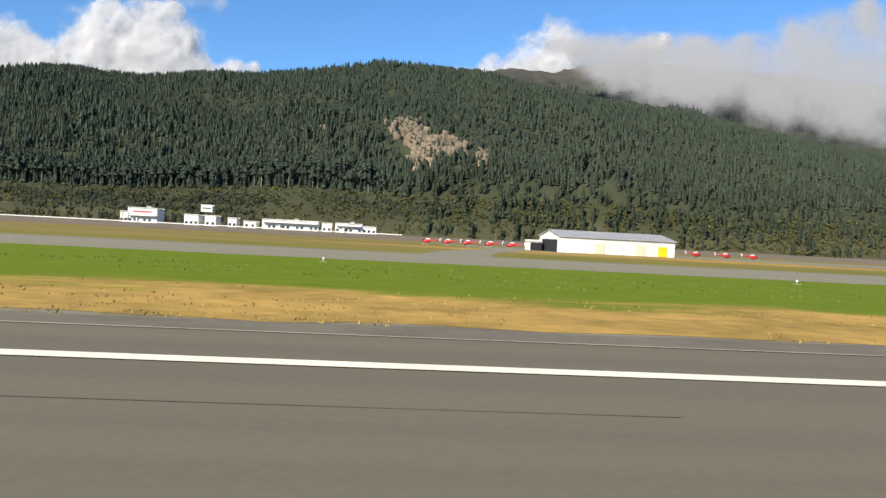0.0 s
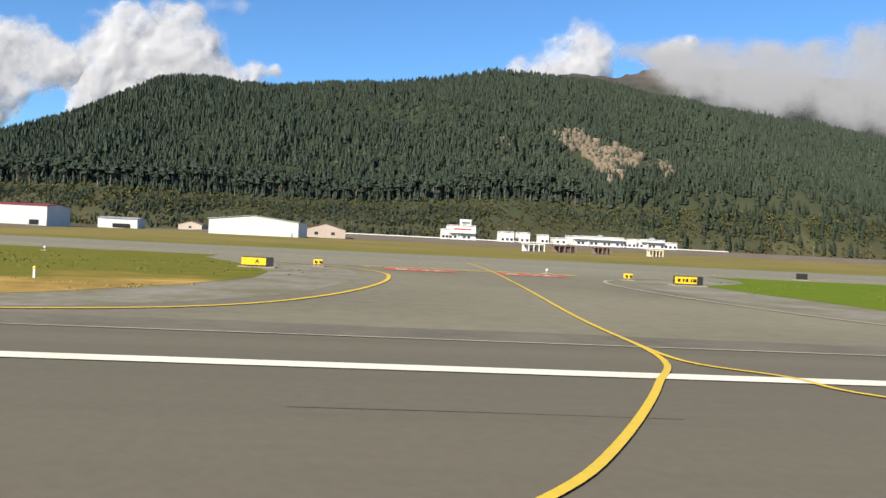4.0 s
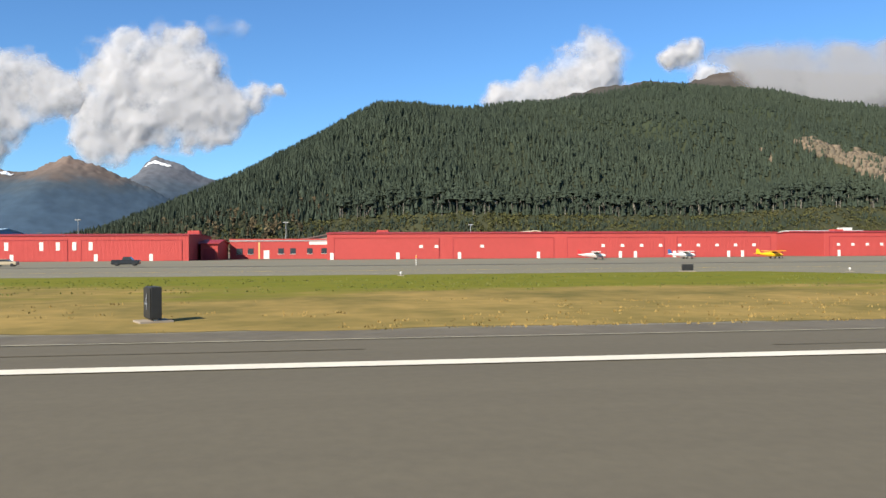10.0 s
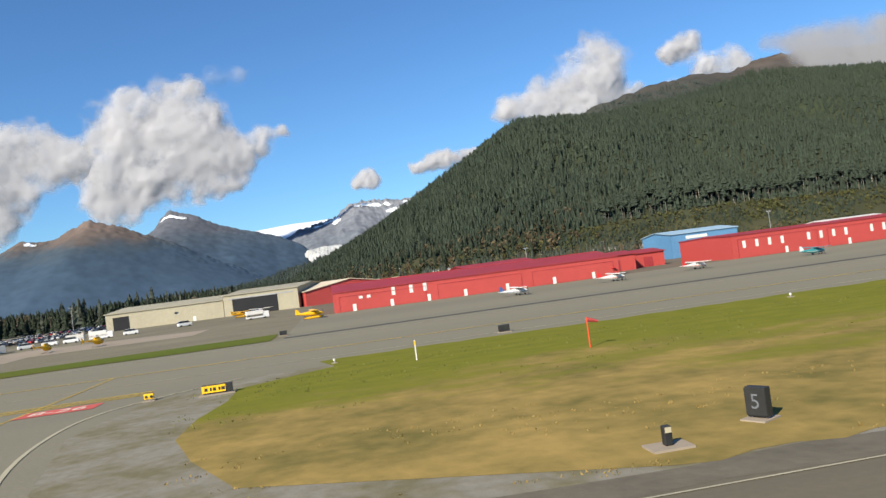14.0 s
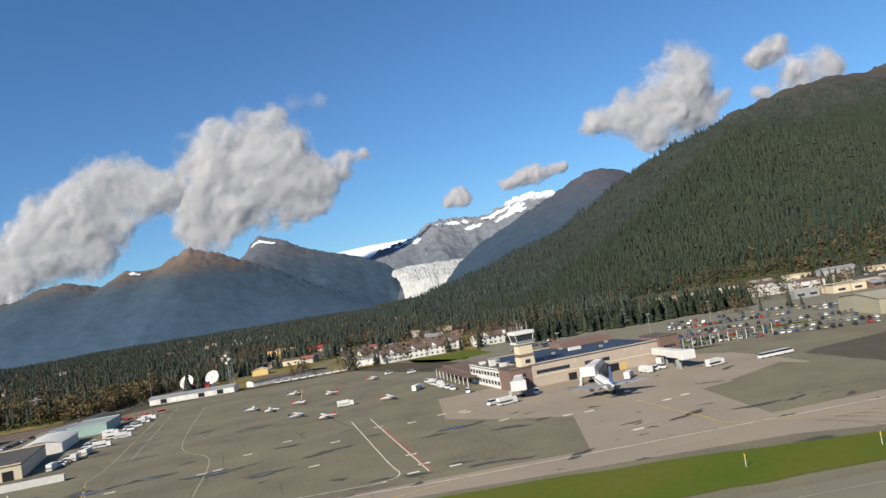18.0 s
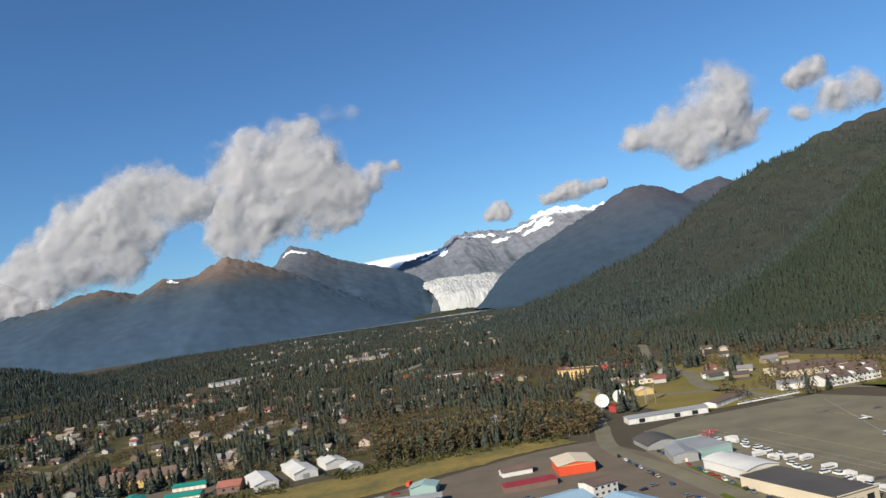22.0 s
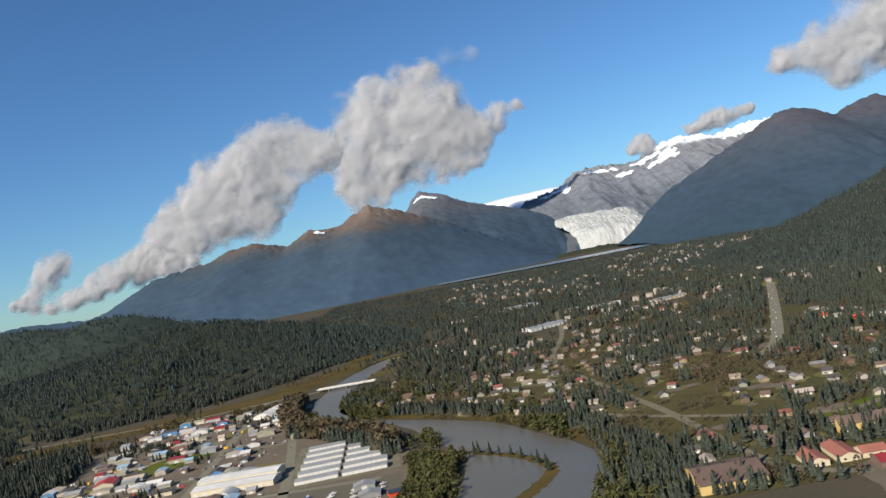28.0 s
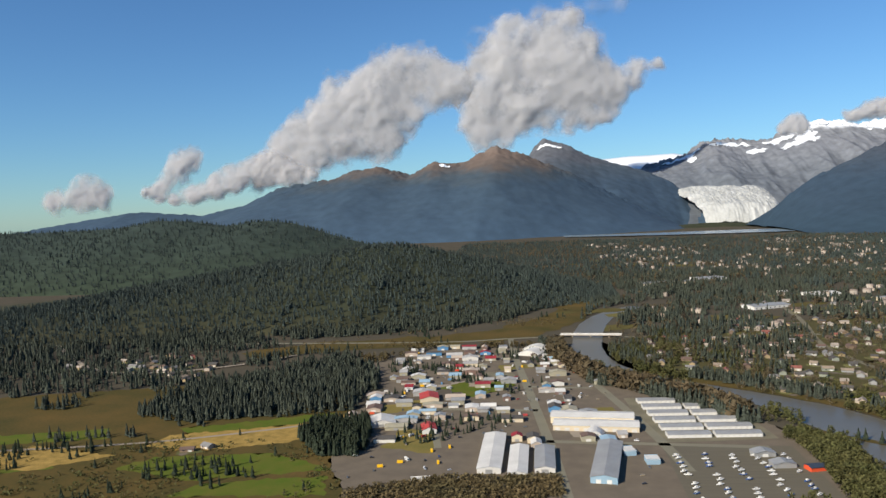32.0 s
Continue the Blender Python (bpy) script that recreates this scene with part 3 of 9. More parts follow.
def snow_patch(ridge, x0, x1, v0, v1, seed, lift=2.0):
    """A thin bank of old snow lying on the slope, with a torn outline."""
    nu, nv = 60, 16
    U, V = np.meshgrid(np.linspace(x0, x1, nu), np.linspace(v0, v1, nv))
    X, Y, Z = ridge.at(U.ravel(), V.ravel())
    a, b = (U.ravel() - x0) / (x1 - x0) * 2 - 1, (V.ravel() - v0) / (v1 - v0) * 2 - 1
    on = (a * a + b * b + 0.9 * fbm(U.ravel() * 0.035, V.ravel() * 60, 4, seed) < 0.75).reshape(nv, nu)
    keep = on[:-1, :-1] & on[1:, 1:] & on[:-1, 1:] & on[1:, :-1]
    i = (np.arange(nv - 1)[:, None] * nu + np.arange(nu - 1)[None])[keep]
    ob = from_arrays("snow_patch", np.stack([X, Y - lift, Z + lift], 1), np.stack([i, i + nu, i + nu + 1, i + 1], 1), [SNOWFIELD])
    return tagged(ob, "old snow bank on the mountain side", "snow", "", "structure")


for _k, (_r, _a, _b, _c, _d) in enumerate(((massif, -1120, -985, 0.05, 0.1), (brown_peak, -1480, -1430, 0.03, 0.09), (snow_range, -470, -300, 0.05, 0.11), (snow_range, -300, -60, 0.06, 0.13), (snow_range, -60, 110, 0.05, 0.16), (snow_range, 60, 170, 0.1, 0.3),
                                           (snow_range, 130, 330, 0.02, 0.1), (snow_range, 400, 720, 0.0, 0.14), (snow_range, -560, -380, 0.06, 0.12), (snow_range, -30, 140, 0.2, 0.3), (snow_range, -420, -360, 0.1, 0.22), (snow_range, -150, -60, 0.16, 0.26))):
    snow_patch(_r, _a, _b, _c, _d, 50 + _k)

# The rock face on the near ridge: blocky ledges that stand a little proud of the slope.
def rock_face():
    rng = np.random.default_rng(5)
    vs, fs, n = [], [], 0
    for cx, cv, w, cnt in ((13, 0.69, 11, 95), (18, 0.725, 9, 60), (24, 0.775, 10, 80), (32, 0.76, 11, 100), (40, 0.765, 7, 55), (20, 0.83, 8, 50), (55, 0.815, 5, 22), (-36, 0.735, 4, 10)):
        for _ in range(cnt):
            x, v = cx + rng.normal(0, w * 0.42), cv + rng.normal(0, 0.02)
            X, Y, Z = [float(q[0]) for q in near_ridge.at(np.array([x]), np.array([v]))]
            s = rng.uniform(0.9, 2.6, 3) * (1, 0.7, 1.5)
            p = np.array([(a, b, c) for a in (-1, 1) for b in (-1, 1) for c in (-1, 1)], float) * s * rng.uniform(0.6, 1.1, (8, 3))
            vs.append(p + (X, Y, Z + 0.5))
            fs.append(np.array([(0, 1, 3, 2), (4, 6, 7, 5), (0, 4, 5, 1), (2, 3, 7, 6), (0, 2, 6, 4), (1, 5, 7, 3)]) + n)
            n += 8
    return tagged(from_arrays("rock_face", np.concatenate(vs), np.concatenate(fs), [CLIFF]), "bare pale rock face in the wooded slope", "rock", "", "structure")


rock_face()

RIVER_LINE = [(-950, 120), (-948, 300), (-985, 380), (-1040, 460), (-1078, 530), (-1076, 590), (-1070, 642), (-1062, 692), (-1051, 733), (-1036, 768), (-1010, 806), (-970, 850)]
LONG_ROAD = [(-800, 440), (-773, 481), (-705, 650), (-639, 824), (-560, 1050)]


def line_distance(x, y, pts):
    best = np.full(np.shape(x), 1e9)
    for (ax, ay), (bx, by) in zip(pts, pts[1:]):
        t = np.clip(((x - ax) * (bx - ax) + (y - ay) * (by - ay)) / ((bx - ax) ** 2 + (by - ay) ** 2 + 1e-9), 0, 1)
        best = np.minimum(best, np.hypot(x - ax - t * (bx - ax), y - ay - t * (by - ay)))
    return best


def ground_z(x, y):
    """Height of the valley floor: flat by the airport and the river, rising slowly to the north."""
    rise = np.clip((y - 680) / 1740, 0, 1)
    bumps = np.clip((y - 640) / 300, 0, 1) * 1.5 * fbm(x * 0.01, y * 0.01, 3, 2) * np.clip(line_distance(x, y, LONG_ROAD) / 40 - 0.4, 0, 1)
    wet = np.clip(line_distance(x, y, RIVER_LINE) / 30 - 1.2, 0, 1)
    return -0.15 + (12 * rise + bumps) * wet


# The ground: one sheet to the horizon, flat at the airport.
def ground_sheet():
    xs = np.unique(np.concatenate([np.linspace(-4800, -1700, 40), np.linspace(-1700, 800, 180), np.linspace(800, 4800, 40)]))
    ys = np.unique(np.concatenate([np.linspace(-4800, -100, 30), np.linspace(-100, 240, 20), np.linspace(240, 1500, 110), np.linspace(1500, 4800, 60)]))
    X, Y = np.meshgrid(xs, ys)
    z = ground_z(X.ravel(), Y.ravel()).reshape(X.shape)
    m = len(xs)
    i = (np.arange(len(ys) - 1)[:, None] * m + np.arange(m - 1)[None]).ravel()
    return tagged(from_arrays("ground", np.stack([X.ravel(), Y.ravel(), z.ravel()], 1), np.stack([i, i + 1, i + m + 1, i + m], 1), [FLOOR]), "forest floor and rough ground of the wide valley", "ground", "", "structure")


ground_sheet()


# ---- woods ----
def conifer_shape(layers, spikes, seed, trunk=0.12, bare=0.0, stout=0.013):
    """A unit-high spruce: ragged skirts on a thin trunk. Returns corners, triangles, and which are trunk."""
    rng = random.Random(seed)
    v, f, wood = [], [], []

    def tri(a, b, c, w):
        k = len(v)
        v.extend((a, b, c)); f.append((k, k + 1, k + 2)); wood.append(w)
    z0 = 0.06 + bare
    for k in range(layers):
        t = k / layers
        zb, zt = z0 + (0.97 - z0) * t, z0 + (0.97 - z0) * min(1, t + 1.7 / layers) + 0.03
        r = 0.19 * (1 - t) ** 0.85 * rng.uniform(0.85, 1.12) + 0.012
        turn = rng.uniform(0, 6.3)
        for s in range(spikes):
            a = turn + 6.283 * s / spikes
            b = a + 6.283 / spikes * 1.12
            ra, rb = r * rng.uniform(0.65, 1.25), r * rng.uniform(0.65, 1.25)
            tri((ra * math.cos(a), ra * math.sin(a), zb + rng.uniform(-0.03, 0.03)), (rb * math.cos(b), rb * math.sin(b), zb + rng.uniform(-0.03, 0.03)), (rng.uniform(-.01, .01), rng.uniform(-.01, .01), zt), 0)
    if trunk:
        tr, top = stout, z0 + 0.14
        for s in range(3):
            a, b = 6.283 * s / 3, 6.283 * (s + 1) / 3
            tri((tr * math.cos(a), tr * math.sin(a), -0.08), (tr * math.cos(b), tr * math.sin(b), -0.08), (0, 0, top), 1)
            tri((tr * math.cos(a), tr * math.sin(a), -0.08), (tr * math.cos(b), tr * math.sin(b), -0.08), (tr * .7 * math.cos(b), tr * .7 * math.sin(b), top), 1)
    return np.array(v), np.array(f), np.array(wood)


def leafy_shape(n, seed, size=0.16, wide=0.3):
    """A unit-high broadleaf crown of loose leaf clumps, with gaps."""
    rng = random.Random(seed)
    v, f, wood = [], [], []
    for _ in range(n):
        a, h = rng.uniform(0, 6.283), rng.uniform(0.16, 1.0)
        r = wide * math.sqrt(rng.random()) * math.sin(math.pi * min(1, (h * 0.9 + 0.08))) ** 0.6
        c = Vector((r * math.cos(a), r * math.sin(a), h))
        k = len(v)
        for j in range(3):
            v.append(tuple(c + Vector((rng.uniform(-1, 1), rng.uniform(-1, 1), rng.uniform(-0.9, 0.9))) * size))
        f.append((k, k + 1, k + 2)); wood.append(0)
    for s in range(3):
        a, b = 6.283 * s / 3, 6.283 * (s + 1) / 3
        k = len(v)
        v += [(0.015 * math.cos(a), 0.015 * math.sin(a), -0.05), (0.015 * math.cos(b), 0.015 * math.sin(b), -0.05), (0, 0, 0.7)]
        f.append((k, k + 1, k + 2)); wood.append(1)
    return np.array(v), np.array(f), np.array(wood)


def scatter(name, shapes, x, y, z, h, mats, label, category="forest", seed=0):
    """All the trees of one wood in one object."""
    rng = np.random.default_rng(seed)
    which = rng.integers(0, len(shapes), len(x))
    turn, wide = rng.uniform(0, 6.283, len(x)), rng.uniform(0.8, 1.25, len(x))
    V, F, M, n = [], [], [], 0
    for k, (v, f, w) in enumerate(shapes):
        s = which == k
        c, sn, hh = np.cos(turn[s])[:, None], np.sin(turn[s])[:, None], h[s][:, None]
        ww = hh * wide[s][:, None]
        P = np.stack([(v[:, 0] * c - v[:, 1] * sn) * ww + x[s][:, None], (v[:, 0] * sn + v[:, 1] * c) * ww + y[s][:, None], v[:, 2] * hh + z[s][:, None]], 2)
        m = int(s.sum())
        V.append(P.reshape(-1, 3))
        F.append((f[None] + (np.arange(m) * len(v))[:, None, None] + n).reshape(-1, 3))
        M.append(np.tile(w, m))
        n += m * len(v)
    return tagged(from_arrays(name, np.concatenate(V), np.concatenate(F), mats, np.concatenate(M)), label, category, "", "stuff")


SPRUCE = [conifer_shape(8, 7, s) for s in range(5)]
SPRUCE_TALL = [conifer_shape(4, 5, 20 + s, 0.12, 0.6, 0.015) for s in range(4)]
SPRUCE_SLOPE = [conifer_shape(3, 5, 30 + s, 0) for s in range(6)]
SPRUCE_MID = [conifer_shape(5, 5, 40 + s) for s in range(5)]
SPRUCE_FAR = [conifer_shape(3, 4, 60 + s, 0) for s in range(4)]
LEAFY = [leafy_shape(52, 80 + s, 0.18) for s in range(4)]
LEAFY_FINE = [leafy_shape(64, 110 + s, 0.1, 0.27) for s in range(4)]
LEAFY_FAR = [leafy_shape(22, 90 + s, 0.26) for s in range(4)]
BUSH = [leafy_shape(18, 100 + s, 0.34, 0.7) for s in range(4)]


def slope_wood(name, ridge, count, x0, x1, v0, v1, h0, h1, shapes, label, seed, leaf=None, keep=None, power=1.0, bark=None):
    rng = np.random.default_rng(seed)
    x, v = rng.uniform(x0, x1, count), v0 + (v1 - v0) * rng.random(count) ** power
    if keep is not None:
        s = keep(x, v)
        x, v = x[s], v[s]
    X, Y, Z = ridge.at(x, v)
    s = Z > 0.2
    h = rng.uniform(h0, h1, len(x)) * (0.8 + 0.25 * fbm(X * 0.02, Y * 0.02, 2, 5))
    return scatter(name, shapes, X[s], Y[s], Z[s], h[s], [leaf or LEAF, bark or BARK], label, seed=seed)


def off_rock(x, v):
    return ~(((((x - 26) / 22) ** 2 + ((v - 0.76) / 0.085) ** 2 < 1.1) & (fbm(x * 0.09, v * 40, 2, 3) > -0.1)) | ((np.abs(x - 8) < 3.5) & (v > 0.05) & (v < 0.2)))


slope_wood("forest_near_slope", near_ridge, 34000, -520, 470, -0.05, 0.9, 4.6, 9.0, SPRUCE_SLOPE, "dense dark spruce forest on the mountain side", 1, LEAF_SLOPE_HAZE, keep=off_rock)
slope_wood("forest_edge_trees", near_ridge, 460, -300, 0, 0.9, 0.935, 8.5, 14.0, SPRUCE_TALL, "tall bare-stemmed spruces along the forest edge", 2, LEAF_SLOPE_HAZE, bark=material("grey bare stems", (0.23, 0.21, 0.18), (0.14, 0.13, 0.11), rough=0.9, fine=3, island=0.5, bump=0.1))
slope_wood("forest_edge_backing", near_ridge, 2200, -320, 20, 0.86, 0.935, 4.0, 9.0, SPRUCE_SLOPE, "dark spruces behind the forest edge", 8, LEAF_SLOPE_HAZE)
slope_wood("shrub_slope", near_ridge, 5600, -420, 520, 0.935, 1.0, 1.0, 2.8, BUSH, "brushy slope of low shrubs below the forest", 3, SHRUB)
slope_wood("young_spruce_slope", near_ridge, 3600, -420, 60, 0.95, 1.0, 1.6, 4.4, SPRUCE_SLOPE, "young spruces among the shrubs of the lower slope", 9, LEAF_SLOPE_HAZE, keep=lambda x, v: fbm(x * 0.03, v * 12, 3, 6) > -0.15)
slope_wood("forest_foot", near_ridge, 1500, 20, 560, 0.83, 1.0, 6, 10, SPRUCE_MID, "spruces at the foot of the slope", 4)
slope_wood("forest_foot_west", near_ridge, 520, -520, -320, 0.82, 1.0, 5, 9, SPRUCE_MID, "spruces at the foot of the slope", 40)
slope_wood("alders_foot_west", near_ridge, 260, -520, -300, 0.84, 1.0, 3.5, 6.5, LEAFY_FAR, "brown autumn alders below the forest", 41, ALDER_DARK)
slope_wood("forest_back_ridge", back_ridge, 13000, -620, 620, -0.03, 1.0, 6.0, 10.0, SPRUCE_FAR, "spruce forest on the farther ridge", 5, LEAF_FAR_HAZE, keep=lambda x, v: back_ridge.at(x, v)[2] < 236 + 26 * fbm(x * 0.02, v * 8, 3, 4))
slope_wood("forest_near_back", near_ridge, 4200, -550, -120, -1.0, -0.04, 5.5, 9.5, SPRUCE_FAR, "spruce forest on the far side of the near ridge", 10, LEAF_FAR_HAZE)
slope_wood("forest_river_hill", river_hill, 9000, -1750, -1020, -0.1, 0.99, 6.0, 9.5, SPRUCE_FAR, "dark spruce forest on the low hill", 6, LEAF_FAR_HAZE)
slope_wood("forest_west_hill", west_hill, 5500, -2600, -1320, -0.05, 1.0, 6.5, 10.0, SPRUCE_FAR, "dark woods on the western hills", 7, LEAF_FAR_HAZE)

# ---- airfield and ground cover ----
Z0, ZP, ZM, ZG = 0.0, 0.006, 0.014, 0.03
sheet("runway", [(700, -12), (700, 11.9), (-900, 11.9), (-900, -12)], Z0, ASPHALT, "grey grooved asphalt runway", "runway")
def strip_grass(name, border, wide, green_a, green_b, dry_a=(0.41, 0.258, 0.075), dry_b=(0.165, 0.117, 0.034)):
    """Dry golden grass towards the runway that turns green towards the taxiway, patch by patch."""
    m = material(name, dry_a, dry_b, rough=0.95, fine=1.6, coarse=0.3, mix=0.5, bump=0.5, spec=0.03)
    n, l = m.node_tree.nodes, m.node_tree.links
    b = n["Principled BSDF"]
    dry = b.inputs["Base Color"].links[0].from_socket
    geo = n.new("ShaderNodeNewGeometry")
    sep = n.new("ShaderNodeSeparateXYZ"); l.new(geo.outputs["Position"], sep.inputs[0])
    st = n.new("ShaderNodeVectorMath"); st.operation = "MULTIPLY"; st.inputs[1].default_value = (0.5, 1.0, 1.0)
    l.new(geo.outputs["Position"], st.inputs[0])
    big, small = n.new("ShaderNodeTexNoise"), n.new("ShaderNodeTexNoise")
    big.inputs["Scale"].default_value, big.inputs["Detail"].default_value = 0.16, 6
    small.inputs["Scale"].default_value, small.inputs["Detail"].default_value = 1.1, 5
    l.new(st.outputs[0], big.inputs["Vector"]); l.new(st.outputs[0], small.inputs["Vector"])
    wob = n.new("ShaderNodeMath"); wob.operation = "MULTIPLY_ADD"; wob.inputs[1].default_value = wide * 4
    l.new(big.outputs["Fac"], wob.inputs[0]); l.new(sep.outputs["Y"], wob.inputs[2])
    wob2 = n.new("ShaderNodeMath"); wob2.operation = "MULTIPLY_ADD"; wob2.inputs[1].default_value = wide * 1.6
    l.new(small.outputs["Fac"], wob2.inputs[0]); l.new(wob.outputs[0], wob2.inputs[2])
    f = n.new("ShaderNodeMapRange"); f.interpolation_type = "SMOOTHSTEP"
    f.inputs["From Min"].default_value, f.inputs["From Max"].default_value = border + wide * 2.3, border + wide * 3.3
    l.new(wob2.outputs[0], f.inputs["Value"])
    grn = n.new("ShaderNodeMix"); grn.data_type = "RGBA"
    grn.inputs["A"].default_value, grn.inputs["B"].default_value = rgb(green_a), rgb(green_b)
    l.new(small.outputs["Fac"], grn.inputs["Factor"])
    mx = n.new("ShaderNodeMix"); mx.data_type = "RGBA"
    l.new(f.outputs[0], mx.inputs["Factor"]); l.new(dry, mx.inputs["A"]); l.new(grn.outputs["Result"], mx.inputs["B"])
    l.new(mx.outputs["Result"], b.inputs["Base Color"])
    return m


FIELD_GREEN = material("green verge grass", (0.11, 0.115, 0.022), (0.19, 0.15, 0.04), rough=0.95, fine=1.0, coarse=0.09, mix=0.6, bump=0.5, spec=0.04)
STRIP_MID = strip_grass("strip grass middle", 20.5, 4.2, (0.068, 0.084, 0.012), (0.17, 0.145, 0.027))
STRIP_EAST, STRIP_WEST = strip_grass("strip grass east", 19.0, 3.6, (0.06, 0.115, 0.008), (0.14, 0.16, 0.016)), strip_grass("strip grass west", 25.5, 6.0, (0.085, 0.11, 0.014), (0.19, 0.17, 0.028), (0.3, 0.21, 0.07), (0.13, 0.11, 0.036))
FRINGE = material("gravelly verge", (0.2, 0.185, 0.145), (0.13, 0.115, 0.06), rough=0.95, fine=2.5, coarse=0.5, mix=0.35, bump=0.5)
sheet("runway_shoulder", [(700, 11.3), (700, 12.5), (-900, 12.5), (-900, 11.3)], 0.0035, material("crumbled shoulder asphalt", (0.138, 0.12, 0.085), (0.09, 0.078, 0.056), rough=0.95, fine=3, coarse=0.6, mix=0.6, bump=0.4), "crumbling dark shoulder of the runway", "shoulder", rough=0.25, step=2.0)
sheet("grass_south", [(700, -12), (-900, -12), (-900, -400), (700, -400)], -0.05, FIELD, "rough grass south of the runway", "grass")
sheet("taxiway_verge", [(700, 60.5), (700, 66), (-165, 66), (-165, 60.5)], -0.004, TAXI, "pale worn asphalt beside the taxiway", "taxiway")
sheet("taxiway", [(700, 37), (700, 60.5), (-900, 60.5), (-900, 37)], -0.004, TAXI, "pale worn asphalt taxiway", "taxiway")
sheet("ramp_east", [(-165, 60.5), (-165, 98.6), (-440, 98.6), (-440, 60.5)], -0.006, TAXI, "grey parking ramp before the red hangars", "ramp")
sheet("hangar_ground", [(-165, 98.6), (-168, 150), (-200, 205), (-300, 206), (-470, 206), (-470, 172), (-440, 164), (-440, 98.6)], -0.016, GRAVEL, "gravel ground among and behind the hangars", "yard")
APRON = [(-440, 60.5), (-440, 165), (-482, 172), (-484, 160), (-530, 152), (-563, 150), (-571, 193), (-584, 217), (-597, 246), (-639, 240), (-648, 223), (-661, 200), (-663, 131), (-650, 126), (-652, 60.5)]
sheet("apron", APRON, -0.005, ASPHALT_OLD, "wide worn asphalt apron with patches", "apron")
sheet("apron_west", [(-652, 60.5), (-650, 126), (-672, 118), (-720, 110), (-900, 100), (-900, 60.5)], -0.007, ASPHALT_OLD, "worn asphalt west of the apron", "apron")
sheet("apron_concrete", [(-543, 84.6), (-564.6, 84), (-561.1, 105.7), (-569, 112.4), (-577.5, 122), (-577, 146), (-563, 150), (-531, 152), (-522, 140), (-521, 116), (-541.5, 109)], 0.0015, CONCRETE, "tan concrete stands before the terminal", "apron")
sheet("apron_concrete_lane", [(-514, 68), (-535, 72), (-546, 76), (-590, 79), (-650, 79), (-650, 83), (-560, 85), (-528, 88), (-470, 93), (-470, 84)], Z0, CONCRETE, "tan concrete lane across the apron", "apron")
sheet("helicopter_pad_field", [(-485, 93), (-452, 90), (-452, 102), (-478, 112)], 0.003, CONCRETE, "pale concrete helicopter parking", "apron")
sheet("apron_dark", [(-512, 88), (-516, 100), (-517, 125), (-509, 129), (-497, 133), (-493, 129), (-495.5, 110), (-494, 95), (-501, 92)], 0.0055, SOIL, "dark patched ground beside the apron", "apron", rough=1.0)
sheet("apron_patch", [(-518, 92), (-534, 96), (-536, 112), (-524, 120), (-519, 108)], 0.009, ASPHALT_OLD, "olive grey asphalt panel in the apron", "apron")

# Connectors between runway and taxiway; the grass lies in between.
CONN = [(-104, 4.9, 10, 0.6), (-258, 4.9, 11, 4.5), (-450, 5.5, 11, 0.0), (-604, 8, 14, 0.0)]


def connector_edge(c, side):
    x, half, flare, extra = c
    half += extra if side > 0 else 0
    return [(x + side * (half + flare), 11.9), (x + side * (half + flare * 0.42), 14.2), (x + side * (half + flare * 0.15), 18.5), (x + side * half, 26), (x + side * (half + 0.6), 32), (x + side * (half + 5), 37)]


for k, c in enumerate(CONN):
    sheet("connector", connector_edge(c, -1) + connector_edge(c, 1)[::-1], -0.002, TAXI if k else ASPHALT_OLD, "asphalt link from taxiway to runway", "taxiway")
bounds = [(700, None)] + [(c[0], c) for c in CONN] + [(-900, None)]
for (xa, ca), (xb, cb) in zip(bounds, bounds[1:]):
    right = [(xa, 11.9), (xa, 37)] if ca is None else connector_edge(ca, -1)
    left = [(xb, 11.9), (xb, 37)] if cb is None else connector_edge(cb, 1)
    sheet("strip_fringe", right + left[::-1], 0.0, FRINGE, "grey gravelly fringe of the grass strip", "ground")
    r_in = [(px - (3.0 if ca else 0), py) for px, py in right]
    l_in = [(px + (4.0 if cb else 0), py) for px, py in left]
    rows = [[(u, y) for u in np.linspace(0, 1, max(30, int((xa - xb) / 1.2)))] for y in np.linspace(12.7, 42.5 if xa > -200 else 39.6 if xa > -400 else 38.0, 9)]
    V = []
    for j, row in enumerate(rows):
        for u, y in row:
            x = (1 - u) * float(np.interp(y, [q[1] for q in r_in], [q[0] for q in r_in])) + u * float(np.interp(y, [q[1] for q in l_in], [q[0] for q in l_in]))
            w = noise.noise(Vector((x * 0.5, y * 0.3, 2))) + 0.6 * noise.noise(Vector((x * 1.7, y, 5)))
            e = min(u, 1 - u) * (xa - xb)
            V.append((x + max(0, 1 - e / 9) * (2.8 * noise.noise(Vector((y * 0.42, 3, 7))) + 1.2 * noise.noise(Vector((y * 1.3, 4, 2)))), y + (0.45 * w if j == 0 else 0.5 * w if j == 8 else 0), ZP))
    m = len(rows[0])
    i = (np.arange(8)[:, None] * m + np.arange(m - 1)[None]).ravel()
    tagged(from_arrays("grass_strip", np.array(V), np.stack([i, i + m, i + m + 1, i + 1], 1), [STRIP_WEST if xa < -250 else STRIP_EAST if xa > 0 else STRIP_MID]), "dry golden and green grass beside the runway", "grass", "", "structure")

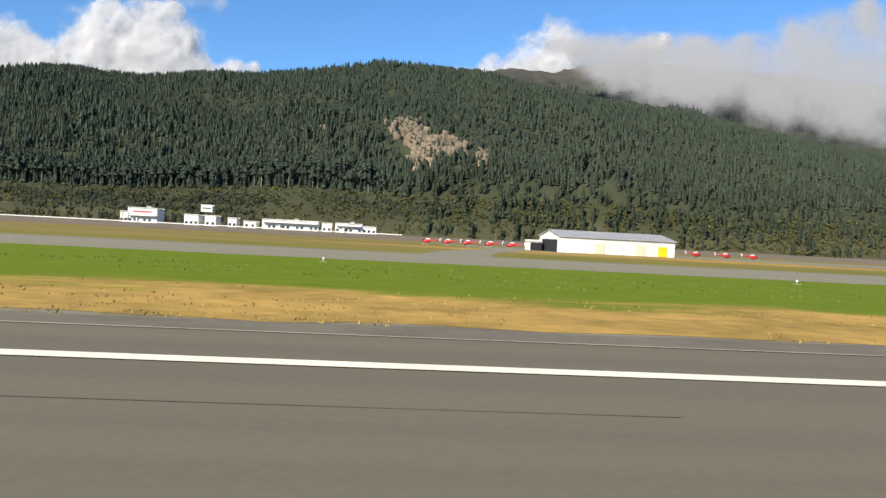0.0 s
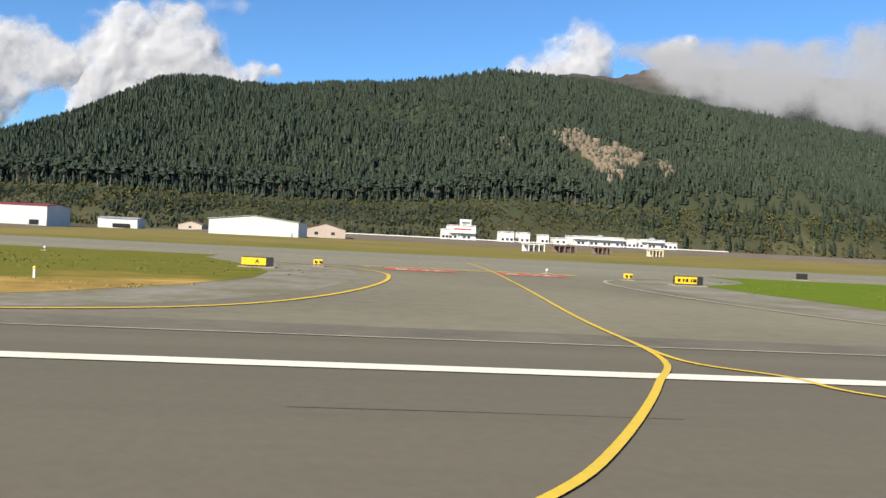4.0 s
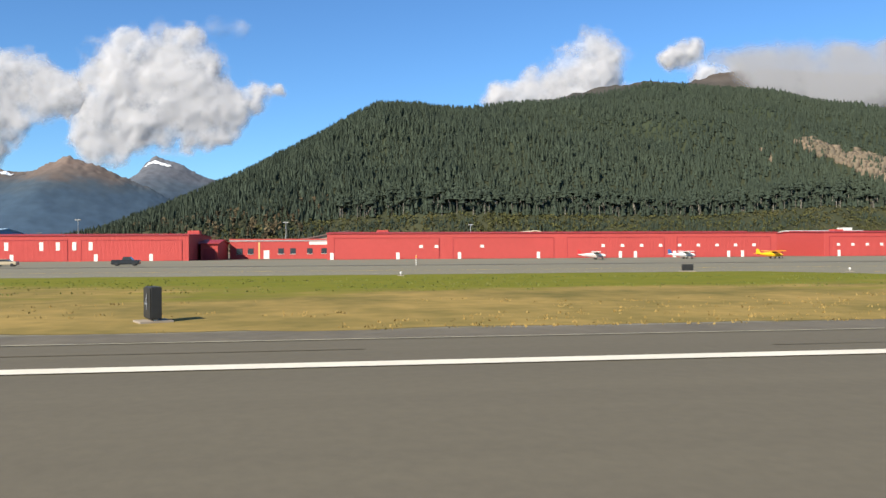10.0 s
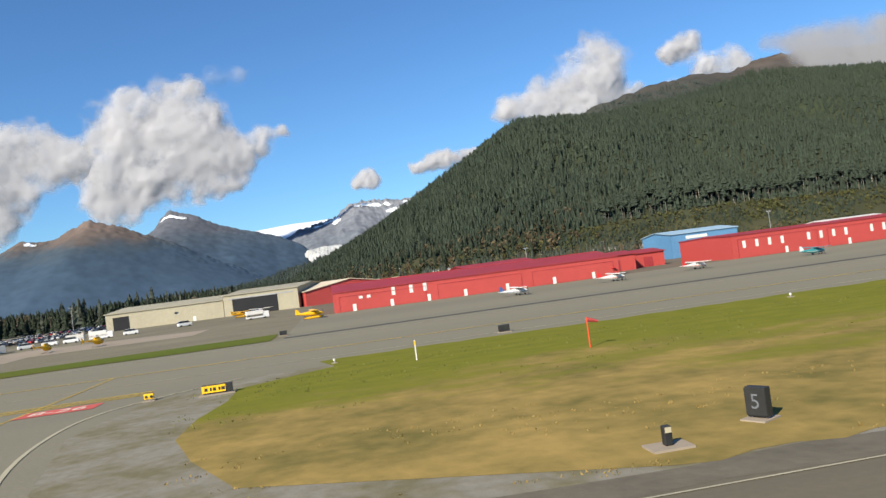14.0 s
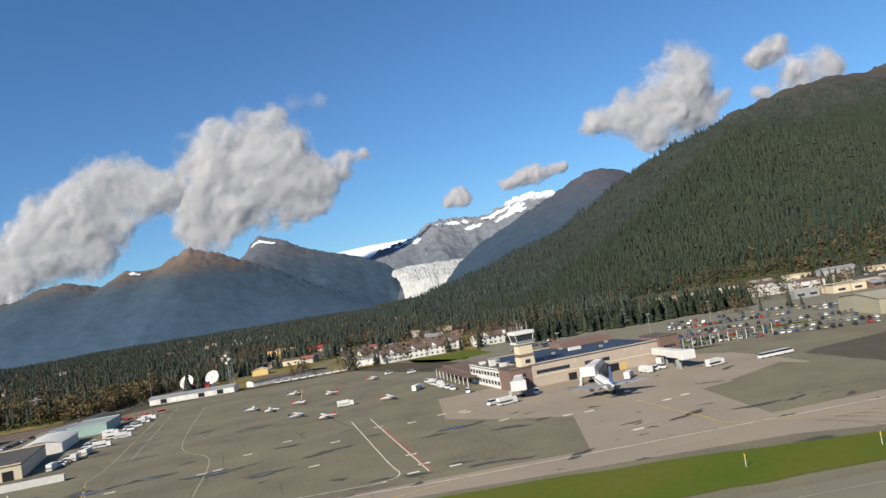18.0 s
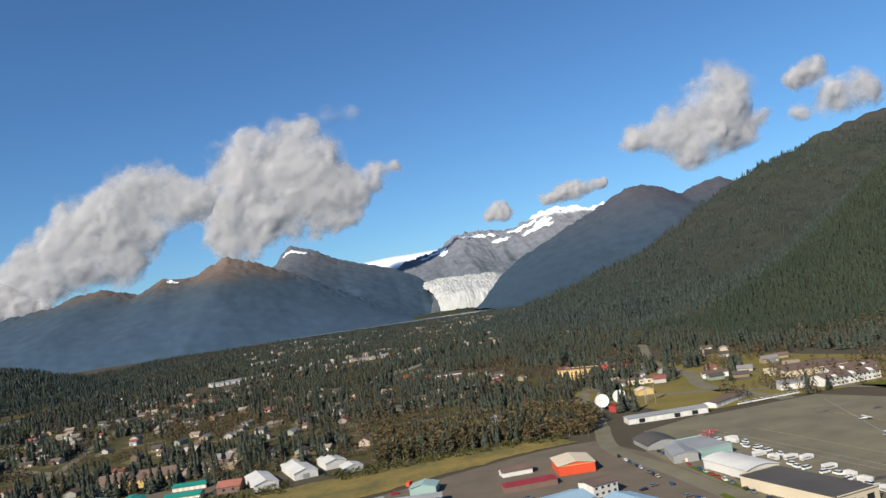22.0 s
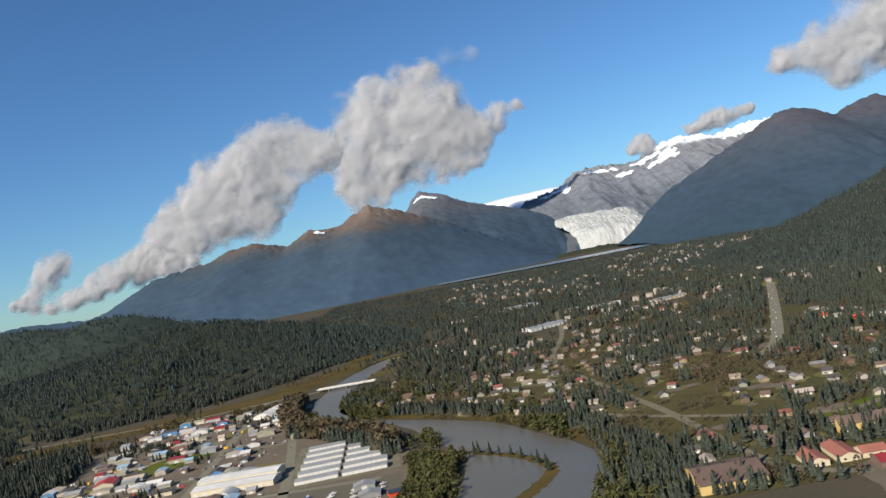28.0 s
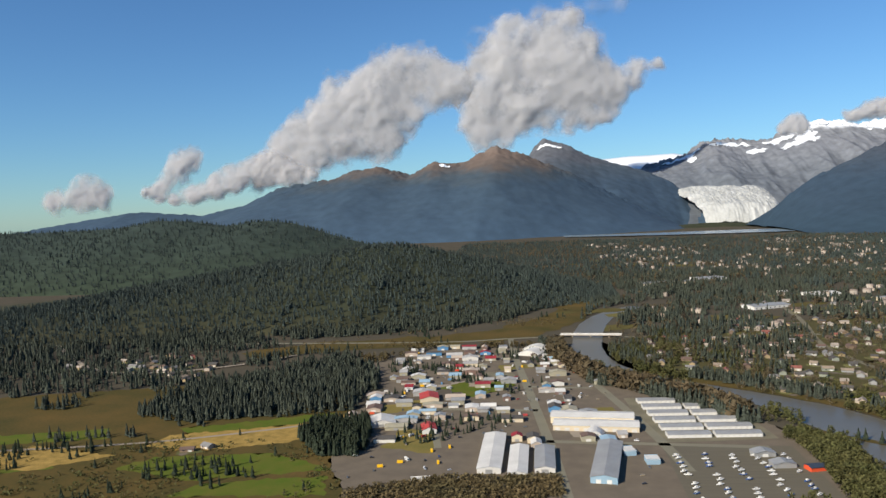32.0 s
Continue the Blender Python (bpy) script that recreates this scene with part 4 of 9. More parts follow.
# Land north of the taxiway, east part.
sheet("field_east", [(700, 66), (-165, 66), (-165, 100), (-190, 320), (700, 340)], -0.03, FIELD, "dry meadow beyond the taxiway", "grass")
sheet("field_verge", [(700, 67), (700, 84), (-120, 86), (-163, 67)], -0.02, FIELD_GREEN, "green verge of the taxiway", "grass", rough=1.2)
sheet("yard_east", [(18, 118), (110, 118), (120, 165), (12, 168)], -0.02, TAXI, "paved yard round the white hangar", "yard")
sheet("dirt_bank", [(-10, 215), (-150, 200), (-160, 236), (-20, 244)], -0.015, GRAVEL, "bare gravel bank in the meadow", "ground", rough=2.0)
strip("yard_road", [(-30, 205), (10, 180), (22, 140), (10, 90), (4, 60)], 6, -0.012, TAXI, "access road through the meadow", "road")
sheet("dry_field", [(100, 90), (20, 95), (-20, 120), (60, 125)], -0.014, DRY, "patch of dry grass in the meadow", "grass", rough=2)
strip("ramp_joint", [(-165, 62.5), (-440, 62.5)], 1.4, ZP, WET, "dark seam between taxiway and ramp", "joint", ripple=0.4, steps=60)

# Grass islands between taxiway and apron.
sheet("grass_island", [(-441, 61), (-441, 69), (-470, 67.5), (-505, 68.5), (-514, 67), (-514, 64), (-505, 62), (-480, 61)], ZG, GREEN, "mown green grass island between taxiway and apron", "grass", rough=0.4)
sheet("grass_island", [(-536, 66), (-540, 63), (-584, 63), (-588, 70), (-584, 77), (-560, 75), (-540, 71)], ZG, GREEN, "mown green grass island between taxiway and apron", "grass", rough=0.4)
sheet("grass_island", [(-640, 63), (-760, 63), (-760, 88), (-660, 78)], ZG, FIELD, "mown grass island west of the apron", "grass", rough=0.4)

# Painted lines.
strip("runway_edge_line", [(700, 8.69), (-900, 8.69)], 0.36, ZM, WHITE_LINE, "white runway edge line")
strip("runway_edge_line", [(700, -8.9), (-900, -8.9)], 0.36, ZM, WHITE_LINE, "white runway edge line")
strip("pavement_edge_line", [(700, 11.2), (-900, 11.2)], 0.06, ZM, PALE_LINE, "thin pale line at the pavement edge")
for k in range(40):
    strip("runway_centre_dash", [(640 - k * 25.2, 0), (640 - k * 25.2 - 12.6, 0)], 0.2, ZM, WHITE_LINE, "white runway centre dash")
strip("taxiway_centre_line", [(700, 48.2), (-900, 46.6)], 0.16, ZM, YELLOW_LINE, "yellow taxiway centre line")
for x, y in ((700, 44.6), (700, 58.4), (-262, 41.4), (-262, 58.0)):
    strip("taxiway_edge_line", [(x, y), (-900 if x < 0 else -262, y)], 0.1, ZM, PALE_LINE, "faded taxiway edge line")
# Curving lines at the links.
for k, c in enumerate(CONN[:3]):
    x = c[0]
    if k == 1:
        strip("lead_line", [(x - 1.3, 40.9), (x + 1.6, 31), (x + 3.9, 22.6), (x + 5.6, 16.7), (x + 6.7, 13.9), (x + 8.5, 10.6), (x + 9.6, 9.2), (x + 11.6, 7.1), (x + 13.4, 5.2), (x + 15.3, 3.9), (x + 20, 1.8), (x + 28, 0.6)], 0.11, ZM + 0.004, YELLOW_LINE, "yellow curving lead line on the asphalt")
    else:
        strip("lead_line", [(x + 1.2, 47), (x + 1.1, 37.8), (x + 0.4, 26), (x - 0.4, 15.4), (x - 0.6, 10.4), (x - 1.4, 8.2), (x - 2.7, 5.6), (x - 3.6, 4.3), (x - 5.2, 2.8), (x - 8, 1.4), (x - 14, 0.5)], 0.09, ZM + 0.004, YELLOW_LINE, "yellow curving lead line on the asphalt")
        strip("lead_line", [(x - 0.5, 12), (x - 0.4, 9.9), (x + 0.5, 8.9), (x + 1.0, 7.8), (x + 4, 5.6), (x + 12, 2.6), (x + 20, 1.2)], 0.1, ZM + 0.002, YELLOW_LINE, "thin yellow curving lead line")
    for s in (-1, 1):
        e = connector_edge(c, s)
        strip("link_edge_line", [(px - s * 0.8, py) for px, py in e[::-1]] + ([(x + s * (c[1] + c[2] + 1), 10.2), (x + s * (c[1] + c[2] + 5), 9.1)] if s < 0 and k != 1 else []), 0.15, ZM, YELLOW_LINE if s < 0 else PALE_LINE, "yellow edge line round the bend")
        # red painted mandatory sign on the pavement
        sheet("red_runway_marking", [(x + s * 0.9, 33.4), (x + s * 4.1, 33.4), (x + s * 4.1, 35.0), (x + s * 0.9, 35.0)], ZM, RED_LINE, "red painted runway marking with white numbers", "marking")
        cu = bpy.data.curves.new("runway_number", "FONT")
        cu.body, cu.size, cu.align_x, cu.align_y = "8-26", 1.3, "CENTER", "CENTER"
        cu.materials.append(WHITE_LINE)
        tagged(new("runway_number", cu), "white painted runway numbers on red", "marking", "", "structure").matrix_basis = pose(x + s * 2.5, 34.2, ZM + 0.006, 0, 0, 0)
    for k, yy in enumerate((35.6, 35.95, 36.4, 36.75)):
        strip("hold_line", [(x - c[1] - 0.3, yy), (x + c[1] + 0.3, yy)], 0.12, ZM + 0.002, YELLOW_LINE, "yellow runway holding line")
# Dark wet stains that ran over the second link.
for k, (pts, w) in enumerate([([(-263.2, 14.2), (-261.9, 13.7), (-260.9, 14.4)], 1.2), ([(-262.9, 17), (-262.2, 16.2), (-262.6, 14.6)], 0.9), ([(-261.5, 18.2), (-261, 15.6), (-260.4, 13.8), (-258.8, 12.5)], 1.1),
                              ([(-260, 24), (-259.3, 20.5), (-259.2, 17), (-258.8, 14), (-258, 12.6)], (0.5, 1.6)), ([(-259, 21.5), (-257.6, 19.8), (-256.4, 19)], 0.7), ([(-259.6, 12.6), (-257, 12.5), (-254.5, 12.3), (-252, 12.2)], (1.9, 0.5)),
                              ([(-257.6, 15.6), (-256, 14.2), (-253.6, 13)], 0.9)]):
    w = tuple(0.85 * q for q in w) if isinstance(w, tuple) else 0.85 * w
    strip("wet_stain", pts, w, ZP + 0.0015 + 0.0012 * k, WET, "dark wet stain on the asphalt", "stain", ripple=0.8, steps=14)
SEAMS, PATCHES = [], []


def join_flat(name, obs, mat, label, category):
    """Put many small flat marks into one object."""
    b = bmesh.new()
    for o in obs:
        b.from_mesh(o.data)
        bpy.data.objects.remove(o)
    return tagged(part(name, b, mat), label, category, "", "stuff")


# Tar seams along the runway and rubber smears.
for y, n, w in ((5.55, 1, 0.03), (6.6, 2, 0.015), (10.1, 3, 0.05), (3.1, 4, 0.02), (9.6, 6, 0.03)):
    rng = random.Random(n)
    x = 60
    while x > -470:
        ln = rng.uniform(3, 16)
        SEAMS.append(strip("tar_seam", [(x, y + rng.uniform(-.05, .05)), (x - ln / 2, y + rng.uniform(-.06, .06)), (x - ln, y)], w, ZP, WET, ripple=0.5))
        x -= ln + rng.uniform(8, 42)
# Patches and puddles on the apron.
def ragged(name, x, y, w, d, a, z, mat, r):
    """A flat stain with a torn outline."""
    b, n = bmesh.new(), 26
    ph = [r.uniform(0, 6.28) for _ in range(4)]
    vs = []
    for k in range(n):
        t = k * 6.2832 / n
        q = 1 + 0.28 * math.sin(2 * t + ph[0]) + 0.22 * math.sin(3 * t + ph[1]) + 0.16 * math.sin(5 * t + ph[2]) + 0.1 * math.sin(9 * t + ph[3]) + r.uniform(-0.1, 0.1)
        u, v = w / 2 * math.cos(t) * q, d / 2 * math.sin(t) * q
        vs.append(b.verts.new((x + u * math.cos(a) - v * math.sin(a), y + u * math.sin(a) + v * math.cos(a), z)))
    c = b.verts.new((x, y, z))
    for k in range(n):
        b.faces.new((c, vs[k], vs[(k + 1) % n]))
    return part(name, b, mat)


rng = random.Random(12)
for k in range(330):
    x, y = rng.uniform(-655, -530), 66 + 159 * rng.random() ** 1.3
    if x > -575 and y > 138:
        continue
    big = rng.random() ** 3
    PATCHES.append(ragged("dark_patch", x, y, 0.7 + 4.2 * big, 0.3 + 1.3 * big, rng.gauss(0.19, 0.35), ZP + 0.00002 * k, WET, rng))
for k, (x, y, w, d) in enumerate(((-628.7, 113, 6, 3.4), (-621, 116, 5, 2.6), (-611.5, 110.8, 8, 2.4), (-618.5, 95.3, 8, 3), (-612.8, 150.5, 6, 2.6), (-576.8, 113, 6, 1.8), (-594.7, 112.5, 4, 2), (-640, 108, 5, 2), (-603, 104, 5, 2.2))):
    PATCHES.append(ragged("dark_patch", x, y, w, d, 0.15, ZP + 0.0068 + 0.0001 * k, WET, rng))
    PATCHES.append(ragged("dark_patch", x + w * 0.45, y + 0.6, w * 0.7, d * 0.5, 0.4, ZP + 0.0079 + 0.0001 * k, WET, rng))
rng = random.Random(41)
JOINTS = []
for k in range(34):
    for j in range(12):
        if rng.random() < 0.55:
            x, y, a = -470 - k * 5.6, 66 + j * 12.5, 0.19
            ln = rng.uniform(4, 12)
            o = noise.noise(Vector((k * .3, j * .7, 1))) * 1.5
            if rng.random() < 0.5:
                JOINTS.append(strip("joint", [(x, y + o), (x + ln * math.cos(a), y + o + ln * math.sin(a))], rng.uniform(.04, .1), ZP - 0.001, WET))
            else:
                JOINTS.append(strip("joint", [(x + o, y), (x + o - ln * math.sin(a), y + ln * math.cos(a))], rng.uniform(.04, .1), ZP - 0.001, WET))
for k in range(90):
    x, y = rng.uniform(-652, -480), rng.uniform(68, 225)
    if x > -580 and y > 82:
        continue
    a, ln = rng.choice((0.19, 0.19, 1.76)) + rng.uniform(-0.12, 0.12), rng.uniform(3, 14)
    JOINTS.append(strip("joint", [(x + ln * q * math.cos(a) + rng.uniform(-.25, .25), y + ln * q * math.sin(a) + rng.uniform(-.25, .25)) for q in (0, .25, .5, .75, 1)], rng.uniform(.08, .22), ZP + 0.0036, WET, ripple=0.9, steps=5))
for k in range(9):
    JOINTS.append(strip("joint", [(-517 - k * 2.1, 66 + k * 0.3), (-520 - k * 2.1, 73 + rng.uniform(-1, 2)), (-524 - k * 2.2, 80)], 0.12, ZP + 0.0036, WET, ripple=0.8))
join_flat("apron_joints", [q for q in JOINTS], WET, "dark tarred joints in the apron", "joints")
join_flat("tar_seams", SEAMS, material("old tar", (0.108, 0.092, 0.062), (0.088, 0.076, 0.052), rough=0.9, spec=0.1), "dark tar seams along the runway", "seams")
join_flat("dark_patches", PATCHES, WET, "dark tar patches on the apron asphalt", "patches")
for x, y, w, d in ((-612.4, 150.6, 4, 1.5), (-618, 95.6, 5, 1.6), (-620.7, 116, 2.8, 1.4), (-576.6, 113.4, 3.4, 0.9), (-611, 111, 4.5, 1.2), (-628, 113, 3.2, 1.8), (-603, 104, 2.6, 1.0)):
    tagged(ragged("puddle", x, y, w, d, 0.1, ZP + 0.0105, PUDDLE, rng), "shallow puddle that mirrors the blue sky", "puddle", "", "structure")
for pts, mat in (([(-655, 128), (-634, 134), (-600, 236)], PALE_LINE), ([(-648, 223), (-633, 135), (-631, 119), (-616, 84)], PALE_LINE), ([(-645, 222), (-630, 136)], PALE_LINE), ([(-900, 83.5), (-616, 83.7), (-575, 83.1), (-470, 86)], WHITE_LINE),
                 ([(-900, 86), (-640, 87.5), (-592, 87.2), (-587, 87.6), (-585.2, 90.2), (-586.6, 98), (-592.8, 136.8)], WHITE_LINE), ([(-581.9, 88.7), (-589.5, 136.2)], WHITE_LINE), ([(-581.6, 88.7), (-587.2, 124)], RED_LINE), ([(-635.4, 214), (-623.8, 145), (-614.3, 124.4), (-610.2, 97.9)], PALE_LINE),
                 ([(-644, 123.3), (-630, 100), (-618, 84)], WHITE_LINE), ([(-631, 119.4), (-628, 110)], YELLOW_LINE), ([(-551, 109), (-549, 92), (-546, 84), (-520, 72), (-514, 56)], YELLOW_LINE), ([(-604, 48), (-592, 60), (-588, 70), (-589, 78), (-580, 82)], YELLOW_LINE),
                 ([(-514, 64), (-520, 72), (-530, 74), (-536, 68), (-534, 62), (-526, 56)], YELLOW_LINE), ([(-610, 215), (-606, 178)], YELLOW_LINE)):
    strip("apron_line", pts, 0.14, ZM, mat, "painted line on the apron")
rng = random.Random(3)
for k in range(26):
    x, y = rng.uniform(-650, -545), rng.uniform(86, 130)
    sheet("stand_marking", [(x, y), (x + 1.4, y + 0.3), (x + 1.3, y + 0.9), (x - 0.1, y + 0.6)], ZM, WHITE_LINE, "small white stand marking", "marking")

# Roads, lots and open land west and north of the apron.
sheet("gravel_lot", [(-790, 130), (-800, 190), (-774, 191), (-749, 201), (-720, 216), (-699, 225), (-676, 230), (-669, 205), (-664, 130), (-672, 118), (-720, 112)], -0.02, GRAVEL, "brown gravel yard among the hangars", "yard")
sheet("gravel_lot", [(-664, 130), (-669, 205), (-660, 232), (-636, 244), (-646, 222), (-661, 200)], -0.012, ASPHALT_OLD, "worn paved yard behind the west hangars", "yard")
sheet("golden_meadow", [(-850, 206), (-800, 197), (-774, 195), (-749, 205), (-720, 220), (-699, 229), (-680, 233), (-685, 244), (-704, 246), (-732, 243), (-753, 238), (-784, 232), (-830, 226), (-850, 222)], -0.016, material("golden autumn grass", (0.235, 0.165, 0.042), (0.095, 0.09, 0.028), rough=0.95, fine=0.5, coarse=0.09, mix=0.45, bump=0.5), "band of golden meadow grass", "grass", rough=1.5)
strip("creek", [(-830, 216), (-812, 210), (-800, 205), (-793, 209), (-786, 214)], 0.8, -0.008, FLOOR, "small winding ditch in the meadow", "ditch", ripple=0.6)
strip("airport_road", [(-666, 126), (-670.5, 180), (-675, 215), (-668, 250), (-664, 270), (-652, 330), (-630, 350)], 5, -0.006, ASPHALT_OLD, "grey access road past the hangars", "road")
strip("meadow_road", [(-674, 226), (-686, 226), (-699, 222), (-720, 212), (-749, 197), (-774, 186), (-830, 168)], 7, -0.010, GRAVEL, "gravel road along the meadow", "road")
for gx, gy in ((-671, 150), (-667, 175)):
    sheet("grass_verge", [(gx + 2, gy - 18), (gx + 3.5, gy - 18), (gx + 2, gy + 8), (gx + 0.5, gy + 8)], 0.0, GREEN, "narrow grass verge by the road", "grass", rough=0.3)
sheet("car_park", [(-470, 142), (-530, 158), (-560, 176), (-566, 212), (-552, 262), (-470, 246), (-428, 236)], -0.012, TAXI, "asphalt car park by the terminal", "car park")
sheet("car_park_verge", [(-488, 166), (-528, 166), (-530, 170), (-490, 171)], 0.0, GREEN, "grass verge of the car park", "grass", rough=0.3)
sheet("hotel_lawn", [(-578, 236), (-569, 222), (-555, 228), (-558, 250), (-580, 250)], 0.0, GREEN, "green lawn before the hotel", "grass", rough=0.5)
strip("town_road", [(-606, 246), (-612, 297), (-600, 345), (-596, 400), (-560, 520)], 6, 0.0, ASPHALT_OLD, "straight town road", "road")
strip("town_road", [(-560, 205), (-590, 262), (-640, 300), (-664, 300)], 5, 0.0, ASPHALT_OLD, "town road behind the apron", "road")
sheet("town_ground", [(-548, 246), (-600, 250), (-640, 248), (-660, 330), (-640, 420), (-560, 400), (-530, 300)], -0.02, FIELD, "town ground of lawns and yards", "ground")
sheet("commercial_ground", [(-300, 205), (-470, 205), (-480, 250), (-440, 330), (-300, 330)], -0.02, ASPHALT_OLD, "paved ground of the shopping area", "yard")
strip("long_road", LONG_ROAD, 8, lambda x, y: ground_z(x, y) + 0.3, TAXI, "long straight pale road through the woods", "road", steps=14)
strip("river_road", [(-845, 235), (-867, 260), (-877, 350), (-890, 430), (-905, 560), (-880, 700), (-860, 900)], 4.5, lambda x, y: ground_z(x, y) + 0.25, ASPHALT_OLD, "street through the houses", "road")
strip("river_street", [(-800, 310), (-826, 306), (-880, 345), (-930, 400), (-960, 430)], 4, 0.12, ASPHALT_OLD, "street through the houses", "road")
sheet("sports_field", [(-796, 300), (-830, 300), (-832, 310), (-800, 316)], 0.02, GREEN, "bright green sports field among trees", "grass", rough=0.4)
sheet("round_lawn", [(-930.7 + 13 * math.cos(a), 416 + 8 * math.sin(a)) for a in [k * 0.3927 for k in range(16)]], 0.02, GREEN, "green lawn ringed by houses", "grass")
sheet("housing_ground", [(-640, 300), (-700, 260), (-790, 262), (-850, 235), (-905, 235), (-905, 320), (-940, 390), (-1000, 446), (-1045, 510), (-1040, 600), (-900, 800), (-700, 600), (-650, 420)], -0.03, material("thin grass under trees", (0.1, 0.082, 0.036), (0.055, 0.055, 0.024), rough=0.95, fine=0.5, coarse=0.05, mix=0.7, spec=0.04), "shady ground under the housing area", "ground")
sheet("trade_ground", [(-850, 215), (-850, 240), (-815, 262), (-790, 262), (-795, 230), (-830, 222)], 0.0, GRAVEL, "gravel ground of the small trade yard", "yard", rough=0.8)

# River, lagoon and spit.
WATER = [(-990, -390), (-985, 240), (-978, 265), (-974, 300), (-971, 338), (-981, 364), (-990, 391), (-1003, 420), (-1014, 441), (-1039, 463), (-1064, 494), (-1080, 524), (-1087, 580), (-1085, 600),
         (-1062, 600), (-1064, 580), (-1063, 550), (-1058, 516), (-1046, 486), (-1028, 466), (-1002, 443), (-988, 431), (-974, 417), (-958, 400), (-946, 377), (-935, 353), (-925, 334), (-918, 311), (-920, 282), (-929, 258), (-930, -390)]
UPSTREAM = [(-1085.5, 594), (-1083, 642), (-1075, 694), (-1062, 738), (-1044, 776), (-1018, 812), (-1006, 800), (-1030, 762), (-1042, 728), (-1051, 688), (-1058, 642), (-1062, 594)]
sheet("river_upstream", UPSTREAM, 0.024, RIVER, "grey river coming down the valley", "river")
sheet("river", WATER, 0.03, RIVER, "grey silty river with slow bends", "river", rough=0.8, step=6)
strip("river_spit", [(-990, 360), (-981, 355), (-966, 342), (-951, 327), (-940, 308), (-940, 290), (-952, 270), (-964, 255)], (3.0, 7.0), 0.06, MARSH, "low grassy spit in the river", "spit", ripple=0.5, steps=8)
strip("river_bank", [(-925, 240), (-914, 282), (-912, 312), (-920, 337), (-940, 380), (-954, 404), (-984, 435), (-1024, 469), (-1044, 498)], 9, 0.045, MARSH, "grassy river bank", "bank", ripple=0.4, steps=8)
strip("river_bank", [(-995, 240), (-988, 266), (-982, 300), (-980, 330), (-994, 356)], 8, 0.02, MARSH, "grassy river bank", "bank", ripple=0.4, steps=8)
LAKE_OUTLINE = [(-1040, 2270), (-760, 2200), (-480, 2180), (-250, 2260), (-200, 2420), (-480, 2400), (-760, 2370), (-1040, 2380)]
sheet("lake", LAKE_OUTLINE, 13.2, LAKE, "pale glacial lake at the ice front", "lake")

# Industrial flats, fields and meadows west of the river.
INDUSTRY = [(-1000, 268), (-1108, 268), (-1112, 292), (-1190, 278), (-1205, 310), (-1215, 380), (-1205, 440), (-1235, 520), (-1190, 585), (-1100, 575), (-1088, 530), (-1068, 470), (-1012, 415), (-1000, 372), (-992, 340)]
sheet("industrial_ground", INDUSTRY, -0.02, GRAVEL, "gravel ground of the industrial estate", "yard", rough=1.5)
sheet("storage_yard_paving", [(-1058, 338), (-1064, 420), (-1012, 424), (-1002, 345)], 0.0, ASPHALT_OLD, "paved storage yard", "yard")
sheet("boat_yard", [(-1056, 266), (-1056, 334), (-1000, 334), (-1000, 266)], 0.0, ASPHALT, "dark paved boat yard", "yard")
rng = random.Random(58)
for k in range(30):
    x, y = -1070 - 125 * ((k * 0.618) % 1), 345 + 215 * ((k * 0.377 + .2) % 1)
    w, d = rng.uniform(8, 20), rng.uniform(8, 22)
    mat, label = ((FIELD, "weedy grass between the yards"), (ASPHALT_OLD, "worn paved yard of the estate"), (CONCRETE, "pale packed yard of the estate"), (SOIL, "bare brown soil yard"))[k % 4]
    sheet("estate_yard", [(x, y), (x - w, y + rng.uniform(-2, 2)), (x - w - 2, y + d), (x - 2, y + d + rng.uniform(-3, 3))], -0.012 + 0.0007 * k, mat, label, "yard", rough=1.0)
sheet("green_lot", [(-1150, 425), (-1175, 445), (-1150, 475), (-1125, 455)], 0.0, GREEN, "overgrown green lot", "grass", rough=2)
sheet("green_lot", [(-1160, 322), (-1185, 330), (-1180, 365), (-1160, 350)], 0.0, FIELD, "overgrown green lot", "grass", rough=2)
for pts, w in (([(-1100, 262), (-1105, 322), (-1112, 390), (-1122, 480), (-1130, 553), (-1135, 620)], 5), ([(-1050, 300), (-1055, 338), (-1066, 400), (-1081, 472), (-1090, 500)], 5), ([(-1108, 340), (-1056, 336), (-1010, 332)], 4), ([(-1112, 395), (-1160, 398), (-1180, 400)], 4),
               ([(-1158, 330), (-1163, 360), (-1166, 398)], 3.5), ([(-1118, 450), (-1080, 445)], 3.5), ([(-1400, 620), (-1200, 610), (-1135, 622), (-1090, 628), (-1047, 622), (-960, 612), (-890, 620)], 5)):
    strip("estate_road", pts, w, 0.016, TAXI, "grey street of the industrial estate", "road")
sheet("golf_meadow", [(-1700, 120), (-1180, 120), (-1190, 278), (-1205, 310), (-1212, 390), (-1235, 440), (-1345, 460), (-1460, 430), (-1700, 380)], -0.015, MARSH, "golden brown meadow with rough grass", "grass", rough=2)
for pts in ([(-1200, 300), (-1260, 285), (-1300, 300), (-1290, 316), (-1235, 322)], [(-1360, 330), (-1330, 300), (-1370, 285), (-1400, 310)], [(-1215, 372), (-1290, 350), (-1300, 362), (-1225, 392)], [(-1195, 270), (-1260, 268), (-1250, 282), (-1200, 292)], [(-1330, 345), (-1400, 330), (-1410, 345), (-1340, 362)]):
    sheet("fairway", pts, 0.0, GREEN, "green fairway in the meadow", "grass", rough=2.5)
